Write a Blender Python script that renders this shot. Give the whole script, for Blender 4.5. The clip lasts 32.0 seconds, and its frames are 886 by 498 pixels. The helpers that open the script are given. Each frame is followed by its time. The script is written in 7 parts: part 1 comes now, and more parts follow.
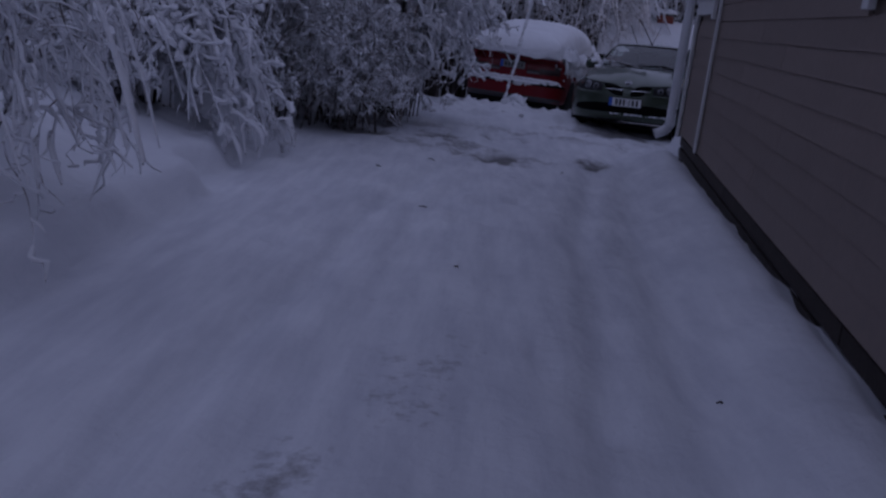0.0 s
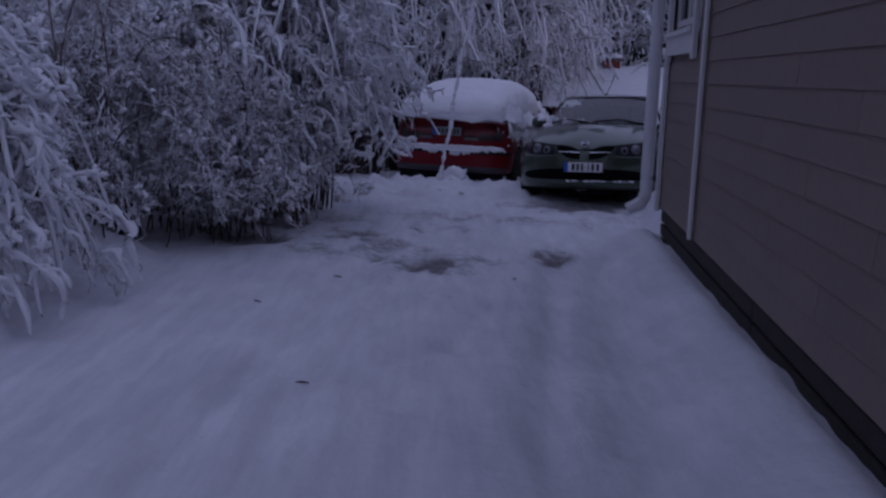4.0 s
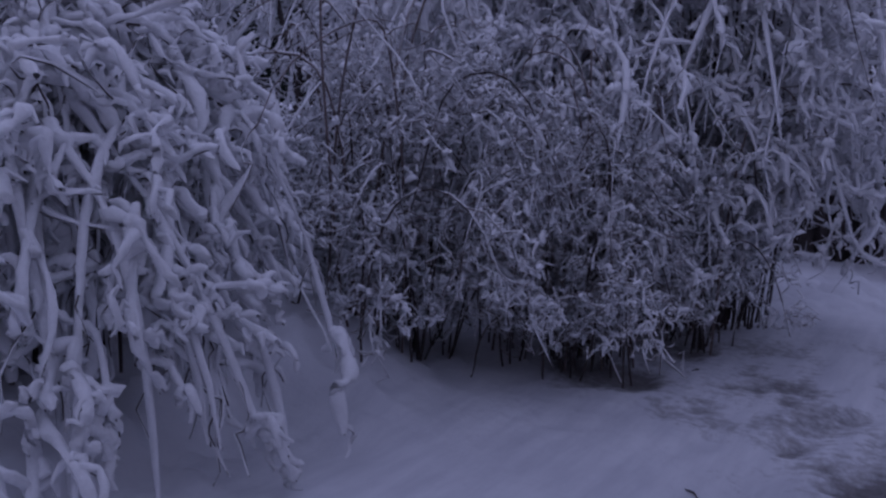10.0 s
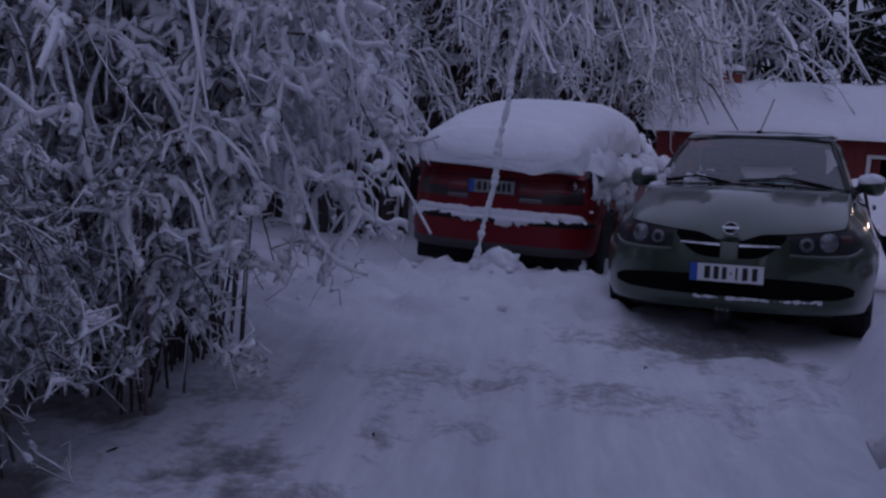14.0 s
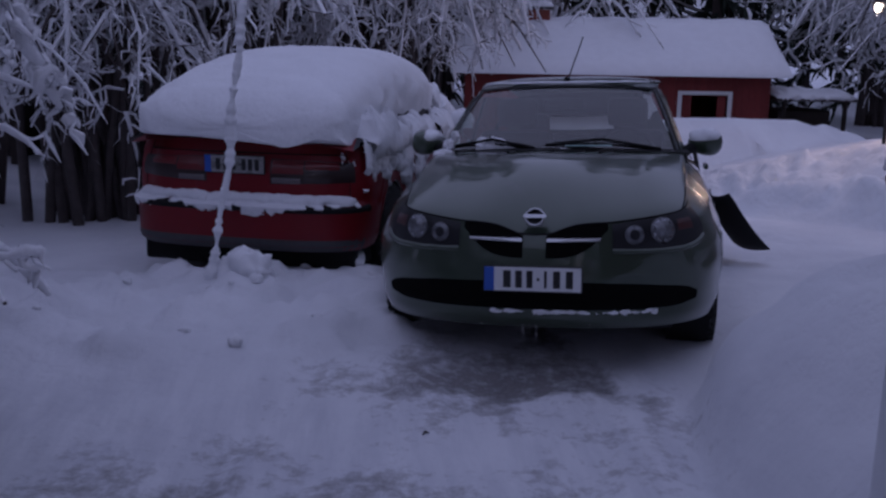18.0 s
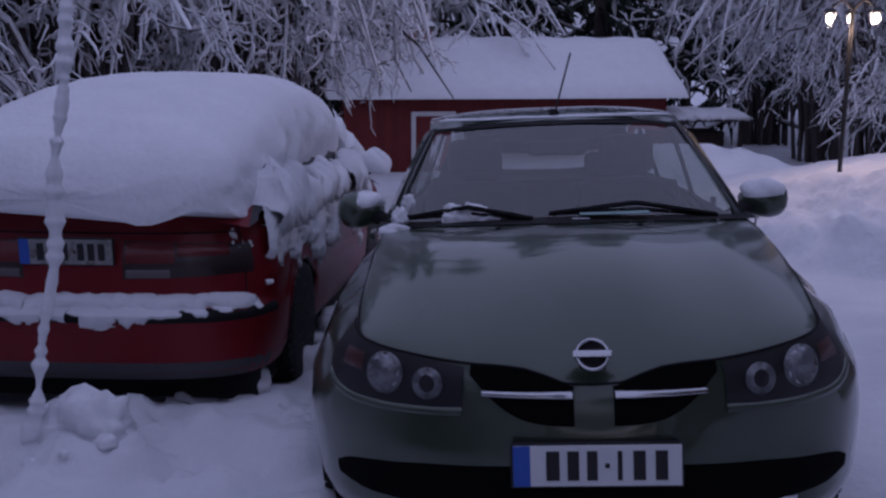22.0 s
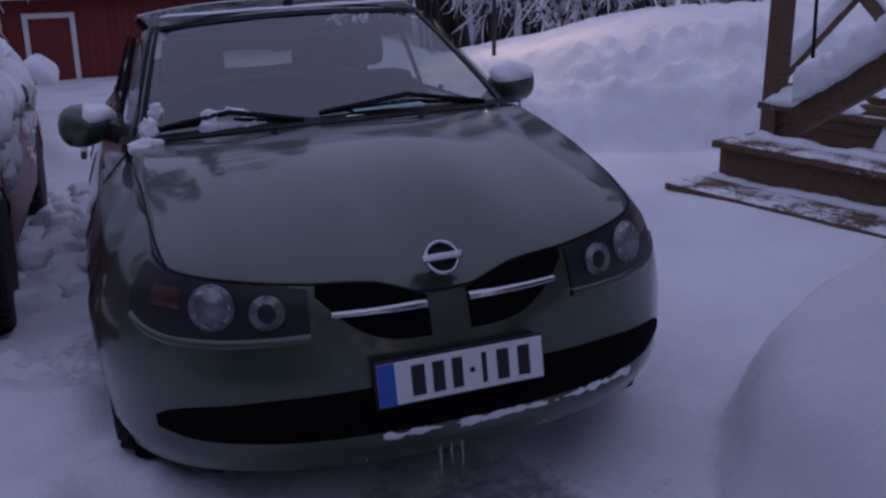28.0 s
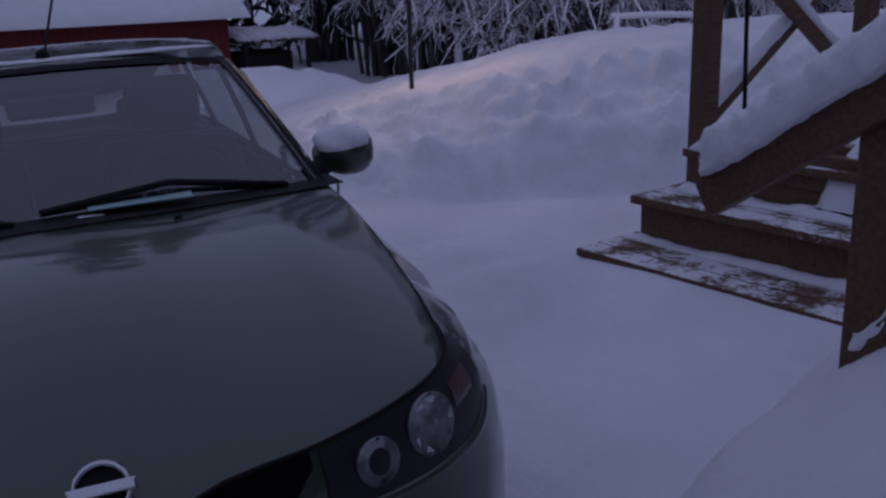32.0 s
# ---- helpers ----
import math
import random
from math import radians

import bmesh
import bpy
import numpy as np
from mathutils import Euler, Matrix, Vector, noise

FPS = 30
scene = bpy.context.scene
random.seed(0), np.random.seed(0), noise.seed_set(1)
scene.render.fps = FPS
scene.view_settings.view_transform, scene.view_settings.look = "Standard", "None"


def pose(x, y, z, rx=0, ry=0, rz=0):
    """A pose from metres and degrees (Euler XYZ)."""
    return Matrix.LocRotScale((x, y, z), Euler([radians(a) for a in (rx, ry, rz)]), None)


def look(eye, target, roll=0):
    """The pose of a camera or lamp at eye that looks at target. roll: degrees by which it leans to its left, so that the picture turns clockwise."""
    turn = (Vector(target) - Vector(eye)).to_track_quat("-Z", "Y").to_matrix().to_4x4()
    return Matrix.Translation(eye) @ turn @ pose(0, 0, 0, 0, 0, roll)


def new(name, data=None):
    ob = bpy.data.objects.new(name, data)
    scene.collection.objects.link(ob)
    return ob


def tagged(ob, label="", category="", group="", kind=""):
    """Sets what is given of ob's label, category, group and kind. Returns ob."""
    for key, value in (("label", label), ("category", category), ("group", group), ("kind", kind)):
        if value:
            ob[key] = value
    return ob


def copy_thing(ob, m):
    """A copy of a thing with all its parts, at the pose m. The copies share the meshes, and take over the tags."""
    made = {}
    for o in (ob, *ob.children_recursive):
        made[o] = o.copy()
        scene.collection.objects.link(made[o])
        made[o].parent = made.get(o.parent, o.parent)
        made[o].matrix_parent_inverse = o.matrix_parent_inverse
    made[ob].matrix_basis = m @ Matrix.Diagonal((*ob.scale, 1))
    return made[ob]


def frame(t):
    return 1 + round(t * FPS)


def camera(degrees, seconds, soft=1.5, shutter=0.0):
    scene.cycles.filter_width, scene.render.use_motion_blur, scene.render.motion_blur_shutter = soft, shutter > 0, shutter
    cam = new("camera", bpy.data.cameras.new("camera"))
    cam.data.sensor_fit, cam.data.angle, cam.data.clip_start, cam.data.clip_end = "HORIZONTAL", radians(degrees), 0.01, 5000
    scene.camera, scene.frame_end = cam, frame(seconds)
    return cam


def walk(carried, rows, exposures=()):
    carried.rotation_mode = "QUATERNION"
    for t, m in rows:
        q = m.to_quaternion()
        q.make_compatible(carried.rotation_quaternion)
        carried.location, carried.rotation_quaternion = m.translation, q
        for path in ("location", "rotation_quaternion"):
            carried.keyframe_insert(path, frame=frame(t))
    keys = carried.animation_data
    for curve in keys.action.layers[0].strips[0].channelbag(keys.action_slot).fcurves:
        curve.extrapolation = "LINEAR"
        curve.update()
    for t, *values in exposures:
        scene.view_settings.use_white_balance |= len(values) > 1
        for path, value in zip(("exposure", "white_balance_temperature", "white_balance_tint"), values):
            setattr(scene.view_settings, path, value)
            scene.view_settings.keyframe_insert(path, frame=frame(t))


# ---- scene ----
cam = camera(49.3, 32.0, soft=2.5)
PATH = [
    (0, (0.542, -0.028, 1.388), (0.494, 1.913, 0.908), 7.0),
    (0.5, (0.558, 0.234, 1.392), (0.604, 2.187, 0.967), 2.5),
    (1, (0.624, 0.514, 1.418), (0.702, 2.485, 1.089), -1.0),
    (1.5, (0.614, 0.827, 1.384), (0.694, 2.803, 1.085), -0.7),
    (2, (0.62, 1.143, 1.36), (0.71, 3.108, 1.0), 0.2),
    (2.5, (0.638, 1.493, 1.393), (0.674, 3.456, 1.012), 0.6),
    (4.5, (0.817, 2.698, 1.439), (0.836, 4.672, 1.117), 2.1),
    (5, (0.855, 2.989, 1.467), (0.846, 4.975, 1.227), 1.3),
    (5.5, (0.934, 3.279, 1.478), (0.799, 5.265, 1.286), 0.0),
    (6, (0.95, 3.555, 1.482), (0.648, 5.525, 1.318), 0.5),
    (6.5, (0.971, 3.826, 1.52), (0.595, 5.786, 1.389), 0.3),
    (7, (1.061, 4.064, 1.536), (0.515, 5.984, 1.425), 0.3),
    (7.5, (1.058, 4.309, 1.482), (0.099, 6.051, 1.269), -0.3),
    (8, (1.059, 4.534, 1.512), (-0.04, 6.184, 1.25), -0.9),
    (8.5, (1.067, 4.74, 1.489), (-0.142, 6.315, 1.248), -2.2),
    (9, (1.088, 4.961, 1.493), (-0.302, 6.369, 1.203), -0.2),
    (9.5, (1.047, 5.193, 1.466), (-0.268, 6.657, 1.114), 1.8),
    (10, (1.031, 5.429, 1.473), (0.041, 7.14, 1.171), 3.0),
    (10.5, (1.198, 5.717, 1.614), (0.158, 7.395, 1.292), 2.7),
    (11, (1.182, 5.812, 1.474), (0.323, 7.599, 1.206), 2.0),
    (11.5, (0.992, 6.286, 1.491), (0.499, 8.201, 1.192), 1.5),
    (12, (1.094, 6.516, 1.511), (0.576, 8.425, 1.217), 3.9),
    (12.5, (1.18, 6.724, 1.505), (0.7, 8.638, 1.177), 2.6),
    (13, (1.132, 6.945, 1.521), (0.975, 8.908, 1.169), 3.2),
    (13.5, (1.154, 7.12, 1.515), (1.018, 9.086, 1.173), 2.7),
    (14, (1.208, 7.366, 1.524), (1.034, 9.328, 1.18), 2.6),
    (14.5, (1.282, 7.541, 1.515), (1.275, 9.5, 1.112), 2.9),
    (15, (1.32, 7.823, 1.51), (1.663, 9.749, 1.094), 4.1),
    (15.5, (1.42, 8.054, 1.511), (1.704, 9.983, 1.063), 1.2),
    (17.5, (1.63, 8.981, 1.542), (1.919, 10.913, 1.112), 0.6),
    (18, (1.63, 9.144, 1.527), (1.812, 11.086, 1.083), 0.9),
    (18.5, (1.659, 9.499, 1.5), (2.056, 11.42, 1.111), 2.0),
    (19, (1.718, 9.684, 1.501), (2.208, 11.583, 1.108), 1.2),
    (19.5, (1.742, 9.935, 1.491), (2.032, 11.849, 0.989), 0.4),
    (20, (1.705, 10.199, 1.482), (1.965, 12.118, 0.982), 0.7),
    (20.5, (1.706, 10.428, 1.501), (1.943, 12.34, 0.966), -1.0),
    (21, (1.722, 10.697, 1.492), (1.793, 12.62, 0.945), -2.1),
    (21.5, (1.635, 10.895, 1.471), (1.72, 12.802, 0.872), -1.1),
    (22, (1.49, 11.072, 1.484), (1.945, 12.979, 1.089), 0.1),
    (22.5, (1.42, 11.279, 1.472), (1.822, 13.196, 1.065), -1.1),
    (23, (1.344, 11.429, 1.457), (1.619, 13.365, 1.036), -1.6),
    (23.5, (1.248, 11.513, 1.437), (1.814, 13.375, 0.975), -0.3),
    (24, (1.131, 11.558, 1.426), (1.725, 13.401, 0.923), -1.2),
    (24.5, (1.103, 11.579, 1.425), (1.629, 13.422, 0.853), -1.0),
    (26.5, (1.052, 11.573, 1.452), (1.698, 13.349, 0.798), 0.2),
    (27, (1.059, 11.561, 1.444), (1.892, 13.27, 0.821), 0.6),
    (27.5, (1.071, 11.533, 1.451), (2.048, 13.171, 0.85), 0.6),
    (28, (1.104, 11.5, 1.449), (2.223, 13.046, 0.849), -0.6),
    (28.5, (1.166, 11.461, 1.443), (2.392, 12.92, 0.835), -1.8),
    (29, (1.269, 11.425, 1.442), (2.436, 12.927, 0.824), -3.8),
    (29.5, (1.366, 11.371, 1.447), (2.524, 12.867, 0.798), -3.7),
    (30, (1.469, 11.431, 1.453), (2.722, 12.842, 0.79), -3.2),
    (30.5, (1.581, 11.584, 1.447), (2.937, 12.949, 0.900), -0.6),
    (31, (1.728, 11.706, 1.441), (3.131, 13.009, 0.863), -2.4),
    (31.5, (1.920, 11.840, 1.452), (3.190, 13.276, 0.880), -1.7),
    (32, (2.051, 11.991, 1.459), (3.230, 13.506, 0.897), -1.7),
]
EXPOSURES = [(0.0, -0.33, 5270, 31), (2.0, -0.16, 5260, 33), (4.0, -0.08, 5260, 35), (6.0, 0.02, 5260, 38), (9.0, 0.12, 5260, 38), (11.0, 0.26, 5280, 35), (13.0, 0.10, 5290, 34), (15.0, -0.02, 5270, 34), (17.5, 0.10, 5270, 34), (20.0, 0.30, 5290, 35), (24.0, 0.36, 5310, 37), (27.5, 0.44, 5350, 36), (29.0, 0.33, 5310, 35), (30.0, 0.12, 5260, 34), (31.0, -0.20, 5190, 33), (32.0, -0.23, 5190, 33)]
walk(cam, [(t, look(eye, target, roll)) for t, eye, target, roll in PATH], EXPOSURES)

# ---- daylight: an overcast winter dusk ----
world = bpy.data.worlds.new("dusk_sky")
scene.world = world
world.use_nodes = True
wn, wl = world.node_tree.nodes, world.node_tree.links
wn.clear()
sky = wn.new("ShaderNodeTexSky")
sky.sky_type = "NISHITA"
sky.sun_disc = False
sky.sun_elevation, sky.sun_rotation = radians(9), radians(180)
sky.air_density, sky.dust_density, sky.ozone_density = 1.0, 4.0, 2.0
back = wn.new("ShaderNodeBackground")
back.inputs["Strength"].default_value = 0.10
out = wn.new("ShaderNodeOutputWorld")
cloud = wn.new("ShaderNodeMix")
cloud.data_type = "RGBA"
cloud.inputs["Factor"].default_value = 0.93  # an even cloud cover over most of the sky
cloud.inputs[7].default_value = (1.61, 1.71, 2.05, 1)
wl.new(sky.outputs[0], cloud.inputs[6])
wl.new(cloud.outputs[2], back.inputs[0])
wl.new(back.outputs[0], out.inputs[0])
sun_data = bpy.data.lights.new("sun", "SUN")
sun_data.energy, sun_data.angle, sun_data.color = 0.44, radians(165), (0.88, 0.90, 1.0)
sun = new("sun", sun_data)
sun.matrix_world = look((-9, 1, 30), (0, 6, 0))

# ---- materials ----


def nodes_of(name):
    m = bpy.data.materials.new(name)
    m.use_nodes = True
    return m, m.node_tree.nodes, m.node_tree.links, m.node_tree.nodes["Principled BSDF"]


def mat(name, color, rough=0.6, metal=0.0, vary=0.15, scale=6.0, bump=0.0, bump_scale=40.0, coat=0.0, spec=0.5, dirt=None, dirt_amount=0.5, random=0.0, sss=0.0):
    """A procedural surface: base colour varied at two scales, fine relief, an optional second colour in patches."""
    m, n, l, p = nodes_of(name)
    tc = n.new("ShaderNodeTexCoord")
    n1 = n.new("ShaderNodeTexNoise")
    n1.inputs["Scale"].default_value, n1.inputs["Detail"].default_value = scale, 6
    n2 = n.new("ShaderNodeTexNoise")
    n2.inputs["Scale"].default_value, n2.inputs["Detail"].default_value = scale * 9, 4
    for q in (n1, n2):
        l.new(tc.outputs["Object"], q.inputs["Vector"])
    add = n.new("ShaderNodeMath")
    add.operation = "ADD"
    l.new(n1.outputs["Fac"], add.inputs[0])
    l.new(n2.outputs["Fac"], add.inputs[1])
    ramp = n.new("ShaderNodeMapRange")
    ramp.inputs["From Min"].default_value, ramp.inputs["From Max"].default_value = 0.6, 1.4
    ramp.inputs["To Min"].default_value, ramp.inputs["To Max"].default_value = 1 - vary, 1 + vary
    l.new(add.outputs[0], ramp.inputs["Value"])
    mul = n.new("ShaderNodeMix")
    mul.data_type, mul.blend_type = "RGBA", "MULTIPLY"
    mul.inputs["Factor"].default_value = 1.0
    mul.inputs[6].default_value = (*color, 1)
    l.new(ramp.outputs[0], mul.inputs[7])
    col = mul.outputs[2]
    if random:
        oi = n.new("ShaderNodeObjectInfo")
        rr = n.new("ShaderNodeMapRange")
        rr.inputs["To Min"].default_value, rr.inputs["To Max"].default_value = 1 - random, 1 + random
        l.new(oi.outputs["Random"], rr.inputs["Value"])
        m3 = n.new("ShaderNodeMix")
        m3.data_type, m3.blend_type = "RGBA", "MULTIPLY"
        m3.inputs["Factor"].default_value = 1.0
        l.new(col, m3.inputs[6])
        l.new(rr.outputs[0], m3.inputs[7])
        col = m3.outputs[2]
    if dirt:
        nd = n.new("ShaderNodeTexNoise")
        nd.inputs["Scale"].default_value, nd.inputs["Detail"].default_value, nd.inputs["Roughness"].default_value = scale * 1.7, 8, 0.65
        l.new(tc.outputs["Object"], nd.inputs["Vector"])
        rd = n.new("ShaderNodeMapRange")
        rd.inputs["From Min"].default_value, rd.inputs["From Max"].default_value = 0.62 - 0.25 * dirt_amount, 0.78 - 0.25 * dirt_amount
        l.new(nd.outputs["Fac"], rd.inputs["Value"])
        m2 = n.new("ShaderNodeMix")
        m2.data_type = "RGBA"
        l.new(rd.outputs[0], m2.inputs["Factor"])
        l.new(col, m2.inputs[6])
        m2.inputs[7].default_value = (*dirt, 1)
        col = m2.outputs[2]
    l.new(col, p.inputs["Base Color"])
    p.inputs["Roughness"].default_value, p.inputs["Metallic"].default_value = rough, metal
    p.inputs["Coat Weight"].default_value, p.inputs["Coat Roughness"].default_value = coat, 0.06
    p.inputs["Specular IOR Level"].default_value = spec
    if sss:
        p.inputs["Subsurface Weight"].default_value, p.inputs["Subsurface Scale"].default_value = sss, 0.02
    if bump:
        nb = n.new("ShaderNodeTexNoise")
        nb.inputs["Scale"].default_value, nb.inputs["Detail"].default_value = bump_scale, 5
        l.new(tc.outputs["Object"], nb.inputs["Vector"])
        b = n.new("ShaderNodeBump")
        b.inputs["Strength"].default_value, b.inputs["Distance"].default_value = bump, 0.01
        l.new(nb.outputs["Fac"], b.inputs["Height"])
        l.new(b.outputs[0], p.inputs["Normal"])
    return m


def wood_mat(name, dark, light, snow_dust=0.0):
    """Stained timber with grain along the piece's local x."""
    m, n, l, p = nodes_of(name)
    tc = n.new("ShaderNodeTexCoord")
    mp = n.new("ShaderNodeMapping")
    mp.inputs["Scale"].default_value = (1.2, 22, 22)
    l.new(tc.outputs["Object"], mp.inputs["Vector"])
    g = n.new("ShaderNodeTexNoise")
    g.inputs["Scale"].default_value, g.inputs["Detail"].default_value, g.inputs["Roughness"].default_value = 3.0, 7, 0.6
    l.new(mp.outputs[0], g.inputs["Vector"])
    r = n.new("ShaderNodeValToRGB")
    r.color_ramp.elements[0].position, r.color_ramp.elements[0].color = 0.3, (*dark, 1)
    r.color_ramp.elements[1].position, r.color_ramp.elements[1].color = 0.72, (*light, 1)
    l.new(g.outputs["Fac"], r.inputs[0])
    col = r.outputs[0]
    if snow_dust:
        s = n.new("ShaderNodeTexNoise")
        s.inputs["Scale"].default_value, s.inputs["Detail"].default_value, s.inputs["Roughness"].default_value = 30, 8, 0.75
        l.new(tc.outputs["Object"], s.inputs["Vector"])
        sr = n.new("ShaderNodeMapRange")
        sr.inputs["From Min"].default_value, sr.inputs["From Max"].default_value = 0.68 - 0.3 * snow_dust, 0.76 - 0.3 * snow_dust
        s2 = n.new("ShaderNodeTexNoise")
        s2.inputs["Scale"].default_value, s2.inputs["Detail"].default_value = 5.0, 3
        l.new(tc.outputs["Object"], s2.inputs["Vector"])
        ge = n.new("ShaderNodeNewGeometry")
        xyz = n.new("ShaderNodeSeparateXYZ")
        l.new(ge.outputs["Normal"], xyz.inputs[0])
        nz = n.new("ShaderNodeMath")
        nz.operation = "MULTIPLY_ADD"
        l.new(xyz.outputs["Z"], nz.inputs[0])
        nz.inputs[1].default_value, nz.inputs[2].default_value = 0.14, -0.08
        mean = n.new("ShaderNodeMath")
        mean.operation = "ADD"
        l.new(s.outputs["Fac"], mean.inputs[0])
        l.new(s2.outputs["Fac"], mean.inputs[1])
        half = n.new("ShaderNodeMath")
        half.operation = "MULTIPLY_ADD"
        l.new(mean.outputs[0], half.inputs[0])
        half.inputs[1].default_value = 0.5
        l.new(nz.outputs[0], half.inputs[2])
        l.new(half.outputs[0], sr.inputs["Value"])
        x = n.new("ShaderNodeMix")
        x.data_type = "RGBA"
        l.new(sr.outputs[0], x.inputs["Factor"])
        l.new(col, x.inputs[6])
        x.inputs[7].default_value = (0.78, 0.79, 0.82, 1)
        col = x.outputs[2]
    l.new(col, p.inputs["Base Color"])
    p.inputs["Roughness"].default_value = 0.75
    b = n.new("ShaderNodeBump")
    b.inputs["Strength"].default_value, b.inputs["Distance"].default_value = 0.35, 0.004
    l.new(g.outputs["Fac"], b.inputs["Height"])
    l.new(b.outputs[0], p.inputs["Normal"])
    return m


def ground_mat():
    """Packed snow; the mesh's own layer carries the drive's icy, sandy wear and painted shrub shade."""
    m, n, l, p = nodes_of("packed_snow")
    tc = n.new("ShaderNodeTexCoord")
    at = n.new("ShaderNodeAttribute")
    at.attribute_name = "wear_shade"
    big = n.new("ShaderNodeTexNoise")
    big.inputs["Scale"].default_value, big.inputs["Detail"].default_value = 1.3, 8
    fine = n.new("ShaderNodeTexNoise")
    fine.inputs["Scale"].default_value, fine.inputs["Detail"].default_value, fine.inputs["Roughness"].default_value = 16, 8, 0.7
    for q in (big, fine):
        l.new(tc.outputs["Object"], q.inputs["Vector"])
    snow = n.new("ShaderNodeValToRGB")
    snow.color_ramp.elements[0].position, snow.color_ramp.elements[0].color = 0.3, (0.72, 0.73, 0.77, 1)
    snow.color_ramp.elements[1].position, snow.color_ramp.elements[1].color = 0.7, (0.84, 0.85, 0.88, 1)
    l.new(big.outputs["Fac"], snow.inputs[0])
    gr = n.new("ShaderNodeValToRGB")
    gr.color_ramp.elements[0].position, gr.color_ramp.elements[0].color = 0.35, (0.13, 0.125, 0.125, 1)
    gr.color_ramp.elements[1].position, gr.color_ramp.elements[1].color = 0.7, (0.34, 0.325, 0.33, 1)
    l.new(fine.outputs["Fac"], gr.inputs[0])
    f1 = n.new("ShaderNodeMath")
    f1.operation = "MULTIPLY_ADD"
    l.new(fine.outputs["Fac"], f1.inputs[0])
    f1.inputs[1].default_value, f1.inputs[2].default_value = 1.1, -0.55
    f2 = n.new("ShaderNodeMath")
    f2.operation = "ADD"
    l.new(at.outputs["Fac"], f2.inputs[0])
    l.new(f1.outputs[0], f2.inputs[1])
    f3 = n.new("ShaderNodeMapRange")
    f3.inputs["From Min"].default_value, f3.inputs["From Max"].default_value = 0.24, 0.62
    l.new(f2.outputs[0], f3.inputs["Value"])
    mx = n.new("ShaderNodeMix")
    mx.data_type = "RGBA"
    l.new(f3.outputs[0], mx.inputs["Factor"])
    l.new(snow.outputs[0], mx.inputs[6])
    l.new(gr.outputs[0], mx.inputs[7])
    l.new(mx.outputs[2], p.inputs["Base Color"])
    p.inputs["Roughness"].default_value = 0.8
    p.inputs["Specular IOR Level"].default_value = 0.25
    # scrape marks along the drive, and soft crumbs
    mp = n.new("ShaderNodeMapping")
    mp.inputs["Scale"].default_value = (5.5, 0.8, 1.0)
    mp.inputs["Rotation"].default_value = (0, 0, -0.09)
    l.new(tc.outputs["Object"], mp.inputs["Vector"])
    drag = n.new("ShaderNodeTexNoise")
    drag.inputs["Scale"].default_value, drag.inputs["Detail"].default_value, drag.inputs["Roughness"].default_value = 1.6, 7, 0.62
    l.new(mp.outputs[0], drag.inputs["Vector"])
    crumb = n.new("ShaderNodeTexNoise")
    crumb.inputs["Scale"].default_value, crumb.inputs["Detail"].default_value, crumb.inputs["Roughness"].default_value = 5.0, 6, 0.6
    l.new(tc.outputs["Object"], crumb.inputs["Vector"])
    dr = n.new("ShaderNodeValToRGB")
    dr.color_ramp.elements[0].position, dr.color_ramp.elements[0].color = 0.36, (0.66, 0.67, 0.71, 1)
    dr.color_ramp.elements[1].position, dr.color_ramp.elements[1].color = 0.62, (1, 1, 1, 1)
    l.new(drag.outputs["Fac"], dr.inputs[0])
    tint = n.new("ShaderNodeMix")
    tint.data_type, tint.blend_type = "RGBA", "MULTIPLY"
    lane = n.new("ShaderNodeAttribute")
    lane.attribute_name = "lane"
    lane_k = n.new("ShaderNodeMath")
    lane_k.operation = "MULTIPLY"
    lane_k.inputs[1].default_value = 0.42
    l.new(lane.outputs["Fac"], lane_k.inputs[0])
    l.new(lane_k.outputs[0], tint.inputs["Factor"])
    l.new(mx.outputs[2], tint.inputs[6])
    l.new(dr.outputs[0], tint.inputs[7])
    l.new(tint.outputs[2], p.inputs["Base Color"])
    h1 = n.new("ShaderNodeMath")
    h1.operation = "MULTIPLY_ADD"
    l.new(drag.outputs["Fac"], h1.inputs[0])
    h1.inputs[1].default_value = 0.5
    l.new(fine.outputs["Fac"], h1.inputs[2])
    h2 = n.new("ShaderNodeMath")
    h2.operation = "MULTIPLY_ADD"
    l.new(crumb.outputs["Fac"], h2.inputs[0])
    h2.inputs[1].default_value = 2.6
    l.new(h1.outputs[0], h2.inputs[2])
    b = n.new("ShaderNodeBump")
    b.inputs["Strength"].default_value, b.inputs["Distance"].default_value = 0.42, 0.025
    l.new(h2.outputs[0], b.inputs["Height"])
    l.new(b.outputs[0], p.inputs["Normal"])
    return m


